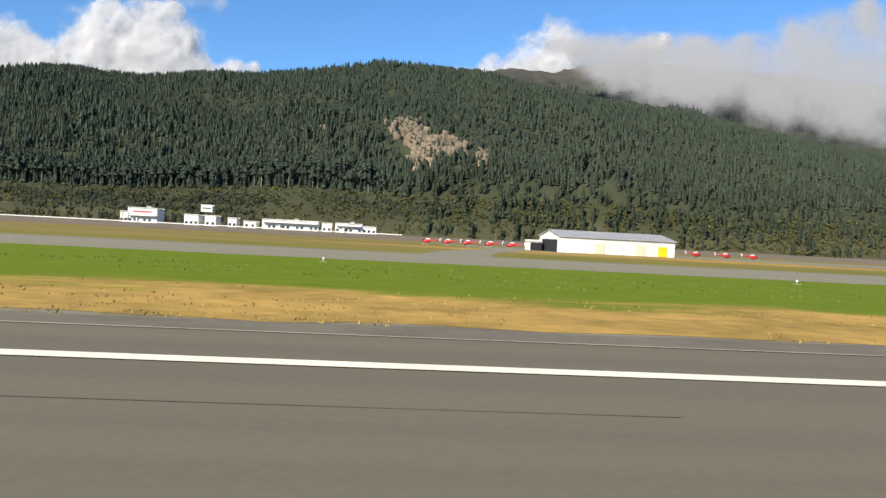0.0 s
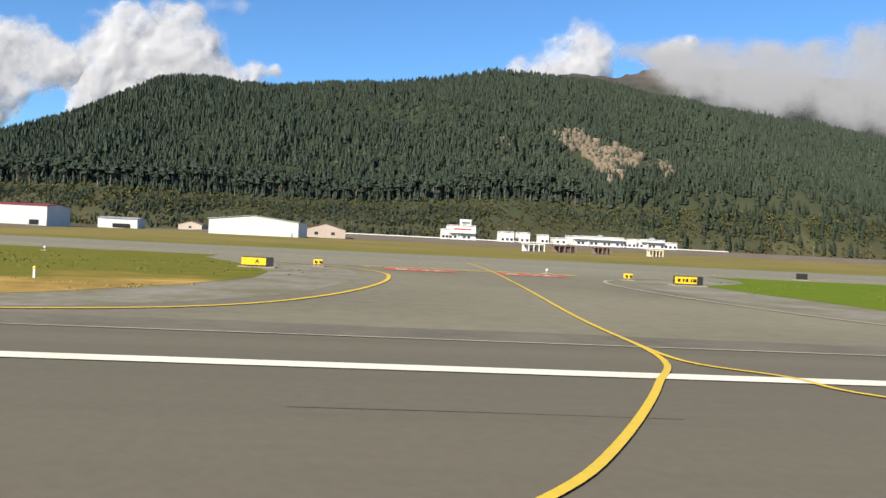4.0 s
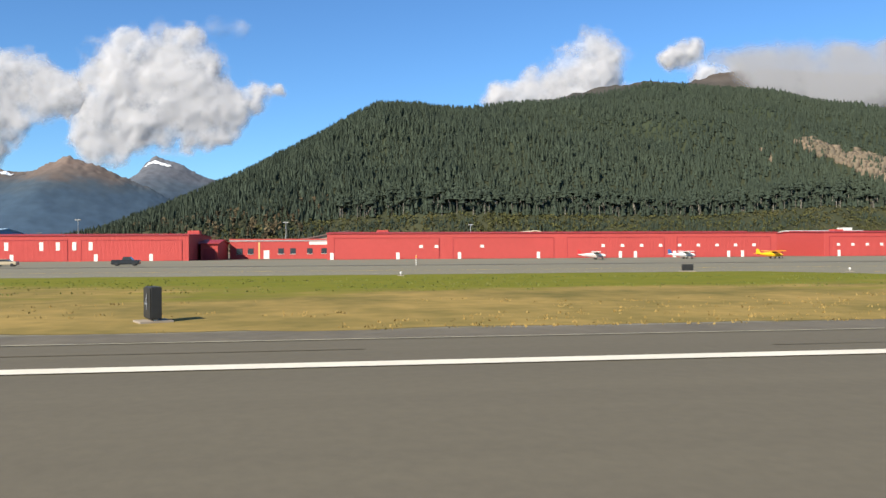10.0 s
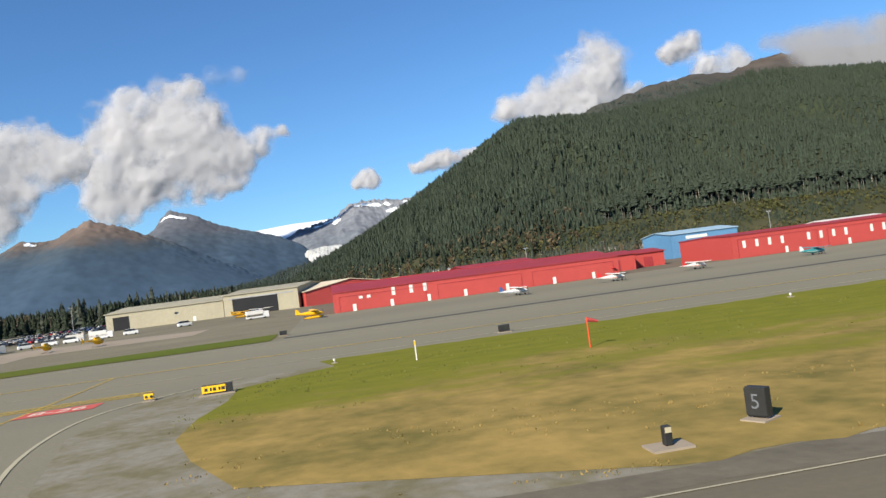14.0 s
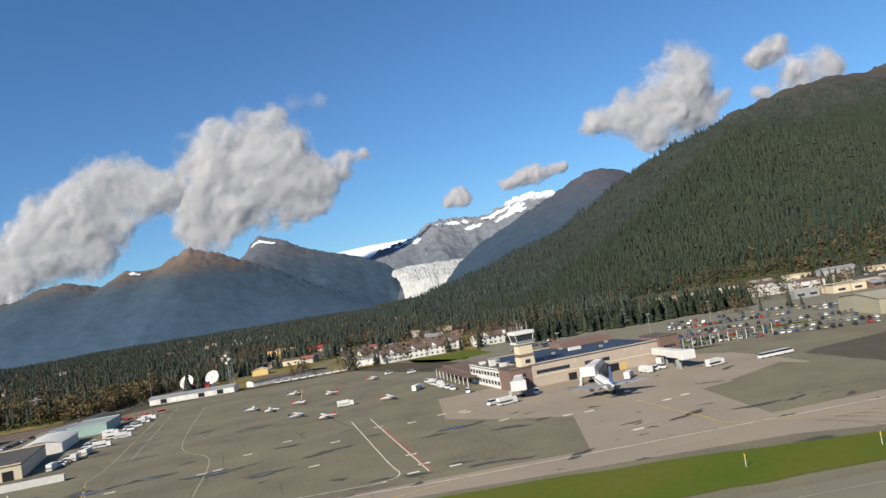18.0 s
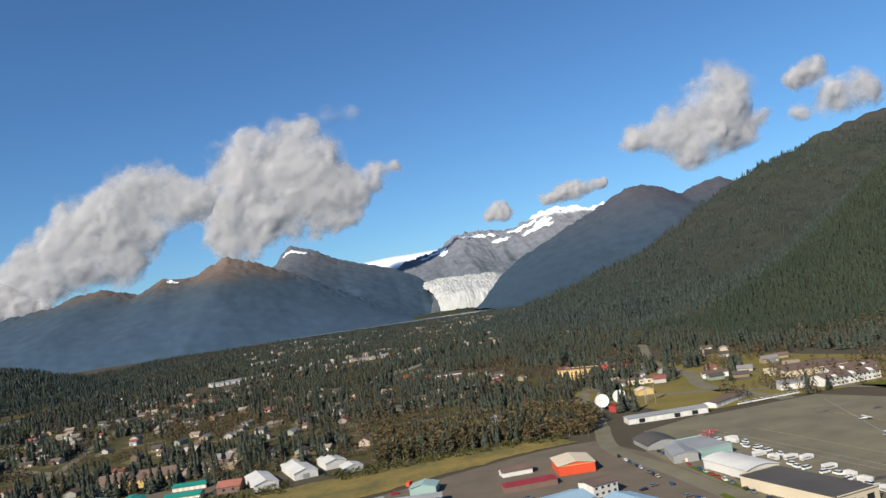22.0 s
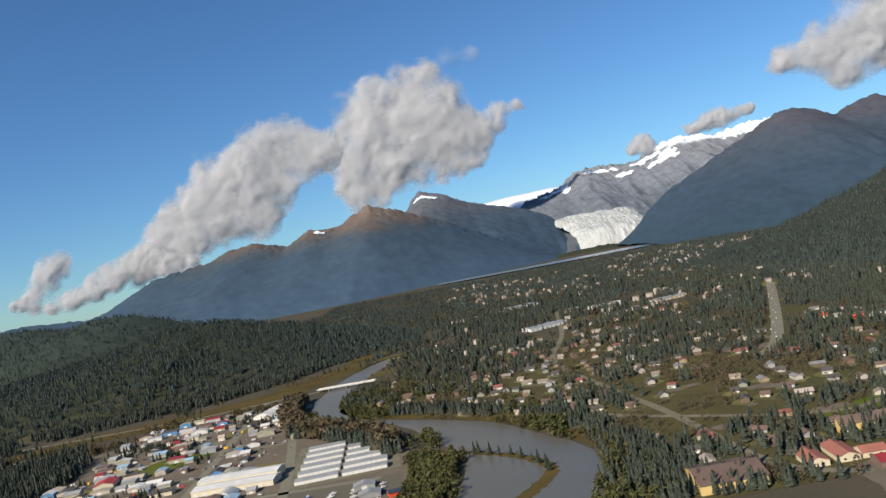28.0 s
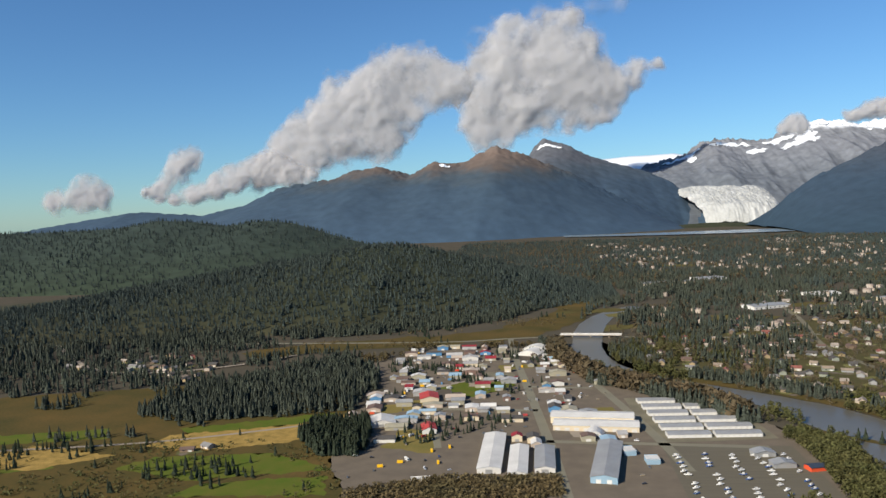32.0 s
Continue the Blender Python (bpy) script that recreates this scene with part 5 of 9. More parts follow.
for pts in ([(-1303, 331), (-1300, 350), (-1245, 366), (-1212, 393), (-1205, 378), (-1232, 338), (-1278, 325)], [(-1420, 300), (-1340, 296), (-1310, 318), (-1360, 332)]):
    sheet("golden_meadow", pts, 0.006, DRY, "golden dry grass beside the track", "grass", rough=2.5)
strip("meadow_track", [(-1440, 312), (-1375, 324), (-1295, 341), (-1209, 379)], 2.6, 0.01, CONCRETE, "pale track across the meadow", "road")
strip("brush_meadow", [(-1340, 560), (-1300, 590), (-1230, 610), (-1150, 640), (-1110, 700), (-1090, 780), (-1070, 870)], (34, 70), lambda x, y: ground_z(x, y) + 0.12, MARSH, "golden marsh meadow at the foot of the hill", "grass", ripple=0.3)
strip("hill_road", [(-1560, 640), (-1450, 520), (-1390, 500), (-1340, 520), (-1300, 560)], 4, 0.5, CONCRETE, "pale road at the foot of the hill", "road")

# ---- buildings ----
def frame_on(a, b):
    """Pose with x from a to b and y behind the front."""
    dx, dy = b[0] - a[0], b[1] - a[1]
    return pose(a[0], a[1], 0, 0, 0, math.degrees(math.atan2(dy, dx))), math.hypot(dx, dy)


def building(name, label, category, a, b, depth, h, rise, wall, roof, ridge="x", fit=(), group="", eave=0.25, z=0.0, back=None):
    """A building on the front line a-b. ridge: 'x' along the front, 'y' gable to the front, 'flat', 'arch', 'mono'.
    fit: (name, u, width, z0, z1, material) for doors, windows and signs on the front."""
    m, w = frame_on(a, b)
    e = root(name, label, category, Matrix.Translation((0, 0, z)) @ m, group)
    t = 0.12
    if ridge in ("flat", "mono"):
        bm = box(0, 0, -0.3, w, depth, h)
        part("wall", bm, wall, e)
        rb = box(-eave * 0.3, -eave * 0.3, h, w + eave * 0.3, depth + eave * 0.3, h + 0.16)
        if ridge == "mono":
            for v in rb.verts:
                if v.co.y > depth * 0.5:
                    v.co.z += rise
        part("roof", rb, roof, e)
        if ridge == "flat":
            for x0, y0, x1, y1 in ((-eave * .3, -eave * .3, w + eave * .3, 0.05), (-eave * .3, depth - .05, w + eave * .3, depth + eave * .3)):
                part("parapet", box(x0, y0, h + 0.16, x1, y1, h + 0.36), wall, e)
    elif ridge == "x":
        bm = prism([(0, -0.3), (depth, -0.3), (depth, h), (depth / 2, h + rise), (0, h)], 0, w)
        bmesh.ops.transform(bm, matrix=Matrix(((0, 1, 0, 0), (1, 0, 0, 0), (0, 0, 1, 0), (0, 0, 0, 1))), verts=bm.verts)
        bmesh.ops.recalc_face_normals(bm, faces=bm.faces)
        part("wall", bm, wall, e)
        s = rise / (depth / 2)
        for side in (0, 1):
            y0, y1 = (-eave, depth / 2) if not side else (depth + eave, depth / 2)
            z0 = h - s * eave + 0.02
            rb = bmesh.new()
            v = [rb.verts.new(p) for p in ((-eave, y0, z0), (w + eave, y0, z0), (w + eave, y1, h + rise + 0.02), (-eave, y1, h + rise + 0.02), (-eave, y0, z0 + t), (w + eave, y0, z0 + t), (w + eave, y1, h + rise + 0.02 + t), (-eave, y1, h + rise + 0.02 + t))]
            for q in ((0, 3, 2, 1), (4, 5, 6, 7), (0, 1, 5, 4), (1, 2, 6, 5), (2, 3, 7, 6), (3, 0, 4, 7)):
                rb.faces.new([v[i] for i in q])
            bmesh.ops.recalc_face_normals(rb, faces=rb.faces)
            part("roof", rb, roof, e)
    else:
        n = 2 if ridge == "y" else 10
        top = [(w * k / n, h + (rise * (1 - abs(2 * k / n - 1)) if n == 2 else rise * math.sin(math.pi * k / n))) for k in range(n + 1)]
        part("wall", prism([(0, -0.3), (w, -0.3)] + top[::-1], 0, depth), wall, e)
        lo = [(x + (x - w / 2) / (w / 2) * eave, zz + 0.02 - (eave * rise / (w / 2) if k in (0, n) else 0)) for k, (x, zz) in enumerate(top)]
        part("roof", prism(lo + [(x, zz + t) for x, zz in lo[::-1]], -eave, depth + eave), roof, e)
    for k, (nm, u, wd, z0, z1, mt) in enumerate(fit):
        x = u * w
        pc = part(nm, box(x - wd / 2, -0.05, z0, x + wd / 2, 0.02, z1), mt, e)
        if nm == "window" and a[1] < 175:
            part("frame", prism([(x - wd / 2 - .05, z0 - .05), (x + wd / 2 + .05, z0 - .05), (x + wd / 2 + .05, z0), (x - wd / 2 - .05, z0)], -0.07, 0.02), PLAIN_WHITE, pc)
        elif nm == "hangar_door":
            for j in range(1, 5):
                part("door_rib", box(x - wd / 2 + wd * j / 5 - .03, -0.08, z0, x - wd / 2 + wd * j / 5 + .03, -0.05, z1), mt, pc)
    return e


# Red hangar rows.
def red_row(x0, x1, h, doors, small, tall, label):
    w = x1 - x0
    fit = [("door", (d - x0) / w, 0.42, 0.0, 0.86, PLAIN_WHITE) for d in doors]
    fit += [("window", (s - x0) / w, 0.45, 1.5, 1.8, PLAIN_WHITE) for s in small]
    fit += [("panel_window", (s - x0) / w, 0.45, 1.35, 2.35, PLAIN_WHITE) for s in tall]
    e = building("hangar_row", label, "hangar", (x0, 98.3), (x1, 98.3), 16, h, 0.9 if h < 3 else 0.22, RED, DARKRED, "x", fit, "red hangar rows", 0.1)
    n = max(3, int(w / 12.6))
    for k in range(n):
        a, b = w * (k + 0.06) / n, w * (k + 0.94) / n
        part("bifold_door", box(a, -0.04, 0.05, b, 0.0, h - 0.55), RED, e)
        part("door_rail", box(a, -0.07, h - 0.55, b, 0.0, h - 0.48), DARKRED, e)
        for s in (a, b):
            part("door_seam", box(s - 0.03, -0.06, 0.05, s + 0.03, 0.0, h - 0.5), DARKRED, e)
    rise = 0.9 if h < 3 else 0.22
    part("ridge_cap", box(0, 7.85, h + rise + 0.08, w, 8.15, h + rise + 0.2), DARKRED, e)
    return e


def span(x0, x1, n, o=0.0):
    return [x0 + (x1 - x0) * (k + 0.5 + o) / n for k in range(n)]


red_row(-229, -177, 3.25, [-226.8, -216.8, -209, -202.8, -200.2, -179.2, -178], [s for s in span(-228, -180, 22) if True], [], "long red metal hangar row with small windows")
red_row(-297, -236, 3.25, [-296.4, -288, -280, -269.5, -258.3, -256.2, -250.7, -248.7, -243, -241], span(-262, -238, 9) + [-285, -283, -277], [], "long red metal hangar row with white doors")
red_row(-381.5, -314, 3.1, [-373.6, -364, -354.2, -344.5, -334.7, -325, -318.5], [], [x for k in range(6) for x in (-379.8 + k * 9.7, -377.9 + k * 9.7, -376 + k * 9.7, -374.1 + k * 9.7)], "long red metal hangar row with tall white windows")
red_row(-436, -398, 2.45, [-433.4, -428.6, -423.8, -419, -413.4, -407, -401.6], [-432.5, -431.5], [-428.3, -426, -424.2], "low red hangar row with a sloping roof")
for a, b, y, h in ((-396.5, -390, 112, 2.4), (-389, -383.5, 116, 2.2), (-313.6, -311.4, 104, 2.1)):
    building("hangar_annex", "small dark red metal shed between the hangars", "shed", (a, y), (b, y), 9, h, 0.5, RED, DARKRED, "x", [("door", 0.5, 1.5, 0, h * 0.7, DARKRED)], "red annexes")
building("office", "red office with white-framed windows between hangars", "office", (-311, 112), (-294, 112), 9, 2.5, 0.3, RED, GREY_METAL, "flat", [("door", 0.3, 0.8, 0, 1.2, PLAIN_WHITE)] + [("window", u, 0.8, 0.7, 1.5, GLASS) for u in (0.08, 0.17, 0.42, 0.52, 0.66, 0.78, 0.9)] + [("sign_board", 0.75, 3.2, 2.0, 2.45, PLAIN_WHITE), ("post", 0.24, 0.2, 0, 2.4, YELLOW)])
building("warehouse", "blue metal warehouse with a pale sign band", "warehouse", (-370, 142), (-356, 142), 14, 4.6, 0.7, BLUE, PALE_BLUE, "x", [("sign_lettering", 0.38, 4.5, 3.5, 4.1, PLAIN_WHITE)])
building("hangar", "tan gabled hangar behind the red rows", "hangar", (-300.5, 124), (-288, 126), 14, 3.0, 1.2, TAN, BROWN_ROOF, "y", [("hangar_door", 0.5, 8, 0, 2.6, TAN)])
building("hangar", "tan gabled building behind the red hangars", "hangar", (-268, 126), (-258, 126), 16, 3.2, 1.0, YELLOW, CREAM, "y")
building("shop", "green and white open shed between hangars", "shed", (-235, 112), (-227, 112), 8, 2.2, 0.8, MINT, GREY_METAL, "y", [("opening", 0.5, 5, 0, 1.6, DARK)])
building("hangar", "white metal building behind the red hangar", "hangar", (-219, 118), (-205, 118), 12, 3.3, 0.7, WHITE, WHITE, "x")
building("hangar", "white-roofed store behind the red hangar", "hangar", (-195, 120), (-186, 120), 10, 3.3, 0.6, WHITE, WHITE, "x")
building("hangar", "white-roofed store behind the tall-windowed row", "hangar", (-352, 118), (-341, 118), 10, 3.1, 0.5, CREAM, WHITE, "x")
for _x, _y in ((-289, 118), (-317, 118), (-213, 119)):
    _e = root("roof_beacon", "red metal vent box on the hangar roof", "vent", pose(_x, _y, 0))
    part("housing", box(-0.9, -0.7, 3.2, 0.9, 0.7, 4.2, 0.1), RED, _e)
    part("base", box(-0.7, -0.5, -0.2, 0.7, 0.5, 3.2), DARKRED, _e)
building("hangar", "white hangar with a shallow gabled front", "hangar", (-148, 186), (-127, 186), 24, 3.5, 1.2, WHITE, GREY_METAL, "y", [("hangar_door", 0.5, 14, 0, 2.7, PLAIN_WHITE), ("door", 0.93, 0.5, 0, 0.9, GREY_METAL)])
building("hangar", "white building with a red roof edge", "hangar", (-201, 190), (-186.5, 190), 14, 4.6, 0.4, WHITE, DARKRED, "x", [("opening", 0.8, 2.2, 0, 1.2, DARK)])
building("shop", "low white workshop in the meadow", "shed", (-188, 228), (-177, 228), 8, 2.6, 0.4, WHITE, GREY_METAL, "x", [("opening", 0.6, 5, 0, 1.2, DARK)])
building("shop", "pink gabled house by the meadow", "house", (-168, 238), (-161, 238), 7, 2.0, 1.0, BEIGE, BROWN_ROOF, "y", [("window", 0.5, 0.8, 0.8, 1.4, GLASS)])
# White hangar with an open west gable.
w_hangar = building("hangar", "white hangar with an open gable and grey roof", "hangar", (27.6, 137), (28.6, 125.5), 20.5, 2.6, 1.1, WHITE, GREY_METAL, "y", [("opening", 0.52, 8.6, 0, 2.1, DARK), ("canopy", 0.5, 11, 2.2, 2.5, PLAIN_WHITE)])
for k, u in enumerate((3.0, 6.2, 9.6, 13.5, 17.5)):
    part("side_door", box(11.5, u, 0, 11.62, u + 1.6, 1.7), SIGN_Y if k == 4 else CREAM if k in (1, 3) else PLAIN_WHITE, w_hangar)
building("shed", "small white lean-to beside the hangar", "shed", (25.2, 133), (27.2, 133), 5, 1.5, 0.4, WHITE, GREY_METAL, "flat", [("opening", 0.5, 2, 0, 1.4, DARK)])
# Road bank, shops and offices along the foot of the mountain.
def road_bank():
    xs = np.linspace(-175, 330, 150)
    prof = np.array([(222, -0.06), (230, 0.35), (237, 1.0), (243, 1.25), (300, 1.35), (330, 1.3)])
    V = np.array([(x, y + 1.6 * fbm(np.array([x * 0.05]), np.array([y * 0.1]), 2, 5)[0], z * min(1, (x + 175) / 30 + 0.05) + (0.12 * fbm(np.array([x * 0.2]), np.array([y * 0.2]), 2, 9)[0] if 0 < k < 3 else 0)) for x in xs for k, (y, z) in enumerate(prof)])
    i = (np.arange(len(xs) - 1)[:, None] * len(prof) + np.arange(len(prof) - 1)[None]).ravel()
    n = len(prof)
    return tagged(from_arrays("road_bank", V, np.stack([i, i + n, i + n + 1, i + 1], 1), [GRAVEL]), "low gravel road bank before the shops", "ground", "", "structure")


road_bank()
e = root("guard_rail", "pale steel guard rail along the road bank", "guard rail", pose(-150, 240.5, 1.1))
for k in range(3):
    part("rail", box(k * 52, 0, 0.34, k * 52 + 51.9, 0.09, 0.6), PLAIN_WHITE, e)
for k in range(40):
    part("post", box(k * 4 - 0.06, 0.09, 0, k * 4 + 0.06, 0.2, 0.5), WOOD_POLE, e)
SHOPS = ((-86.2, 2.4, 3.2, 6), (-83.9, 9.4, 4.6, 9), (-65.8, 4.6, 3.2, 8), (-59.2, 3.6, 3.2, 8), (-51.7, 2.8, 2.8, 7), (-46.6, 4.1, 2.0, 7), (-40.5, 18.6, 3.0, 10), (-20.7, 3.3, 2.7, 8), (-16.2, 9.0, 2.9, 9), (-7.2, 4.8, 2.2, 8))
for k, (x, w, h, d) in enumerate(SHOPS):
    n = max(2, int(w / 1.5))
    e = building("shop", "white flat-roofed shop at the foot of the mountain", "shop", (x, 260 + 0.3 * k), (x + w, 260 + 0.3 * k), d, h, 0, PLAIN_WHITE, DARK_ROOF, "flat",
                 [("window", (j + 0.5) / n, 0.9, 0.25, 1.25, GLASS) for j in range(n) if (j + k) % 3 or n < 4] + ([("sign_lettering", 0.5, 6.0, 3.3, 3.8, RED)] if k == 1 else []), "shops under the mountain", z=1.3)
    if w > 8:
        part("pillar", box(w * 0.3, -0.5, -0.3, w * 0.3 + 0.4, -0.06, 2.2), PLAIN_WHITE, e)
        part("canopy", box(0.3, -1.2, 2.2, w - 0.3, -0.06, 2.5), PLAIN_WHITE, e)
        part("roof_unit", box(w * 0.55, d * 0.3, h + 0.16, w * 0.55 + 1.4, d * 0.3 + 1.4, h + 1.0), GREY_METAL, e)
building("shop", "white hut with a dark band on the slope", "hut", (-73.5, 318), (-69.0, 318), 4, 2.2, 0.3, PLAIN_WHITE, PLAIN_WHITE, "flat", [("window", 0.5, 3.4, 0.9, 1.4, GLASS)], z=7.2)
building("shop", "low brown shed beside the road", "shed", (-140, 262), (-128, 262), 8, 2.2, 0.3, BROWN, DARK_ROOF, "flat", [("opening", 0.5, 3, 0, 1.4, DARK)])
building("house", "beige gabled house with a tan roof", "house", (-128.5, 216), (-117, 217), 8, 2.4, 1.6, BEIGE, BROWN_ROOF, "y", [("window", 0.3, 1.0, 0.8, 1.6, GLASS), ("window", 0.7, 1.0, 0.8, 1.6, GLASS)])
for k, (x, y, wd, ca) in enumerate(((-85.5, 118.2, 3.3, PLAIN_WHITE), (-80.5, 119, 3.6, BROWN), (-73.6, 120.5, 2.9, BROWN), (-63.7, 122.5, 2.3, CREAM))):
    e = root("storage_crate", ("weathered white", "weathered brown", "weathered brown", "worn cream")[k] + " open storage crate in the meadow", "crate", pose(x, y, 0), "crates in the meadow")
    part("floor_slab", box(0, 0, -0.1, wd, 1.3, 0.12), GRAVEL, e)
    part("back_panel", box(0, 1.15, 0.12, wd, 1.3, 1.15), ca, e)
    for j in range(5):
        part("post", box(wd * j / 4 - 0.07, -0.05, 0.12, wd * j / 4 + 0.07, 0.1, 1.15), ca, e)
    part("top_panel", box(-0.1, -0.1, 1.15, wd + 0.1, 1.4, 1.28), ca, e)
    part("load", box(wd * 0.45, 0.3, 0.12, wd * 0.9, 1.05, 0.8), SOIL, e)

# Grey hangar, red hangar and yard.
building("hangar", "long tan hangar with a dark open bay", "hangar", (-480.5, 158.4), (-457.5, 155), 20, 3.3, 0.9, TAN, TAN, "x", [("opening", 0.13, 3.2, 0, 2.6, DARK), ("window", 0.6, 0.8, 1.8, 2.2, GLASS), ("door", 0.75, 0.5, 0, 0.9, PLAIN_WHITE)])
building("hangar", "tall tan hangar with a wide dark doorway", "hangar", (-457.3, 154.4), (-442.8, 151.4), 24, 4.0, 0.8, TAN, TAN, "x", [("opening", 0.42, 9.0, 0, 3.2, DARK), ("door_track", 0.5, 13, 3.2, 3.45, GREY_METAL)])
building("hangar", "red maintenance hangar with an open gable", "hangar", (-441.4, 151), (-423.5, 157.5), 18, 2.8, 1.5, RED, CREAM, "y", [("opening", 0.55, 9.5, 0, 2.7, DARK)])
building("shed", "small white office with a brown roof", "shed", (-487, 112), (-482.6, 113), 3, 1.1, 0.6, PLAIN_WHITE, BROWN_ROOF, "x", [("door", 0.5, 0.5, 0, 0.9, GREY_METAL)])
building("hangar", "red metal hangar beside the ramp", "hangar", (-414, 120), (-402, 122), 14, 3.0, 0.8, RED, DARKRED, "x", [("window", 0.3, 0.9, 1.6, 2.1, PLAIN_WHITE)])
HOUSE_GREY = material("weathered grey siding", (0.38, 0.37, 0.35), (0.29, 0.28, 0.27), rough=0.8, fine=2, coarse=0.3, rand=0.2)
# Commercial strip behind the hangars.
rng = random.Random(77)
for k in range(30):
    x, y = -300 - 185 * ((k * 0.618) % 1), 222 + 100 * ((k * 0.37) % 1)
    w, d, h = rng.uniform(5, 13), rng.uniform(5, 9), rng.uniform(1.5, 2.7)
    wl = rng.choice((HOUSE_GREY, CREAM, GREY_METAL, TAN, WHITE, BROWN, BEIGE))
    building("shop", rng.choice(("low white commercial building behind the hangars", "flat-roofed pale warehouse behind the hangars", "plain metal store building behind the hangars")), "shop", (x, y), (x + w, y - 1), d, h, 0.6, wl, rng.choice((DARK_ROOF, GREY_METAL, WHITE, TAN)), rng.choice(("flat", "x", "x")),
             [("window", (j + 0.5) / 2, 2.2, 0.6, 1.3, GLASS) for j in range(2)], "commercial strip")

for k in range(26):
    x, y = -318 - 150 * ((k * 0.618 + .3) % 1), 262 + 66 * ((k * 0.414) % 1)
    w, d, h = rng.uniform(6, 15), rng.uniform(6, 9), rng.uniform(1.8, 3.2)
    building("shop", rng.choice(("pale flat-roofed store at the foot of the mountain", "white metal warehouse at the foot of the mountain")), "shop", (x, y), (x + w, y - 1.5), d, h, 0.7, rng.choice((HOUSE_GREY, WHITE, CREAM, TAN, GREY_METAL, BEIGE)), rng.choice((GREY_METAL, BROWN_ROOF, WHITE, TAN, DARK_ROOF)), rng.choice(("flat", "x", "x")),
             [("window", (j + 0.5) / 2, 2.4, 0.8, 1.4, GLASS) for j in range(2)], "commercial strip")

# Terminal with control tower.
ta, tb = (-559.9, 139.6), (-534.5, 144.7)
win = [("window", 0.05 + 0.028 * k, 0.75, 2.2, 2.85, GLASS) for k in range(9)] + [("window", 0.42 + 0.028 * k, 0.75, 2.2, 2.85, GLASS) for k in range(7)]
terminal = building("terminal", "beige airport terminal with a dark blue roof", "terminal", ta, tb, 24, 3.9, 0, BEIGE, NAVY_ROOF, "flat", win + [("opening", 0.3, 1.6, 0, 1.3, DARK), ("opening", 0.62, 2.4, 0, 1.4, DARK), ("garage_door", 0.7, 1.6, 0, 1.3, YELLOW), ("wall_band", 0.5, 25, 1.75, 2.0, CREAM)])
part("roof_unit", box(13, 11, 4.06, 15.5, 12, 4.6), PLAIN_WHITE, terminal)
part("rear_hall", box(14, 17.5, 4.06, 25.6, 23.6, 5.2), BROWN, terminal)
for k in range(5):
    part("roof_vent", box(4.5 + 4.4 * k, 4 + 3.1 * (k * 2 % 5), 4.06, 5.1 + 4.4 * k, 4.6 + 3.1 * (k * 2 % 5), 4.45), GREY_METAL, terminal)
for k in range(7):
    part("wall_joint", box(2 + 3.4 * k, -0.03, 2.95, 2.1 + 3.4 * k, 0.0, 3.85), CREAM, terminal)
building("terminal_block", "brown panelled gate block of the terminal", "terminal", (-534.3, 143.9), (-530.2, 144.8), 7, 4.6, 0, BROWN, DARK_ROOF, "flat", [("window", 0.25 + 0.16 * k, 0.5, 2.4, 2.9, GLASS) for k in range(4)])
building("terminal_block", "brown end block under the control tower", "terminal", (-564.0, 138.7), (-560.0, 139.5), 6, 3.7, 0, BROWN, DARK_ROOF, "flat", [("window", 0.5, 1.8, 2.2, 2.8, GLASS)])
office = building("terminal_block", "white two-storey office wing of the terminal", "office", (-568.6, 163), (-565.1, 145), 7, 3.4, 0, PLAIN_WHITE, DARK_ROOF, "flat", [("window", 0.05 + 0.1 * k, 1.1, z, z + 0.75, GLASS) for k in range(10) for z in (0.6, 2.2)])
for k in range(5):
    part("roof_unit", box(2 + 3.2 * k, 1.5 + k % 2 * 2, 3.5, 3.2 + 3.2 * k, 2.6 + k % 2 * 2, 4.1 + 0.3 * (k % 3)), GREY_METAL if k % 2 else PLAIN_WHITE, office)
part("roof_rail", box(0.2, 0.1, 3.9, 17.8, 0.16, 3.98), STEEL, office)
building("terminal_block", "low brown canopied wing of the terminal", "terminal", (-572.6, 190), (-568.9, 164), 7, 1.8, 0, BROWN, BROWN_ROOF, "flat", [("window", 0.06 + 0.09 * k, 1.3, 0.4, 1.2, GLASS) for k in range(11)])
canopy = root("entrance_canopy", "flat brown canopy on posts along the low wing", "canopy", pose(-574.8, 186, 0, 0, 0, -81))
part("roof", box(0, 0, 1.75, 30, 2.1, 1.95), BROWN_ROOF, canopy)
for k in range(9):
    part("post", box(0.3 + k * 3.6, 0.1, 0, 0.45 + k * 3.6, 0.25, 1.75), PLAIN_WHITE, canopy)
tower = root("control_tower", "cream control tower with a dark glass cab", "control tower", pose(-560.4, 141.8, 0, 0, 0, 11))
part("shaft", prism([(-1.5, -0.2), (1.5, -0.2), (1.25, 7.90), (-1.25, 7.90)], -1.4, 1.4), CREAM, tower)
part("collar", box(-1.7, -1.7, 7.90, 1.7, 1.7, 8.25), PLAIN_WHITE, tower)
part("cab_glass", prism([(-1.45, 8.25), (1.45, 8.25), (1.75, 9.60), (-1.75, 9.60)], -1.6, 1.6), GLASS, tower)
for sx in (-1, 1):
    for sy in (-1, 1):
        part("mullion", rod((sx * 1.47, sy * 1.62, 8.25), (sx * 1.77, sy * 1.62, 9.60), 0.06), PLAIN_WHITE, tower)
part("cab_roof", box(-2.0, -1.9, 9.60, 2.0, 1.9, 10.25, 0.1), PLAIN_WHITE, tower)
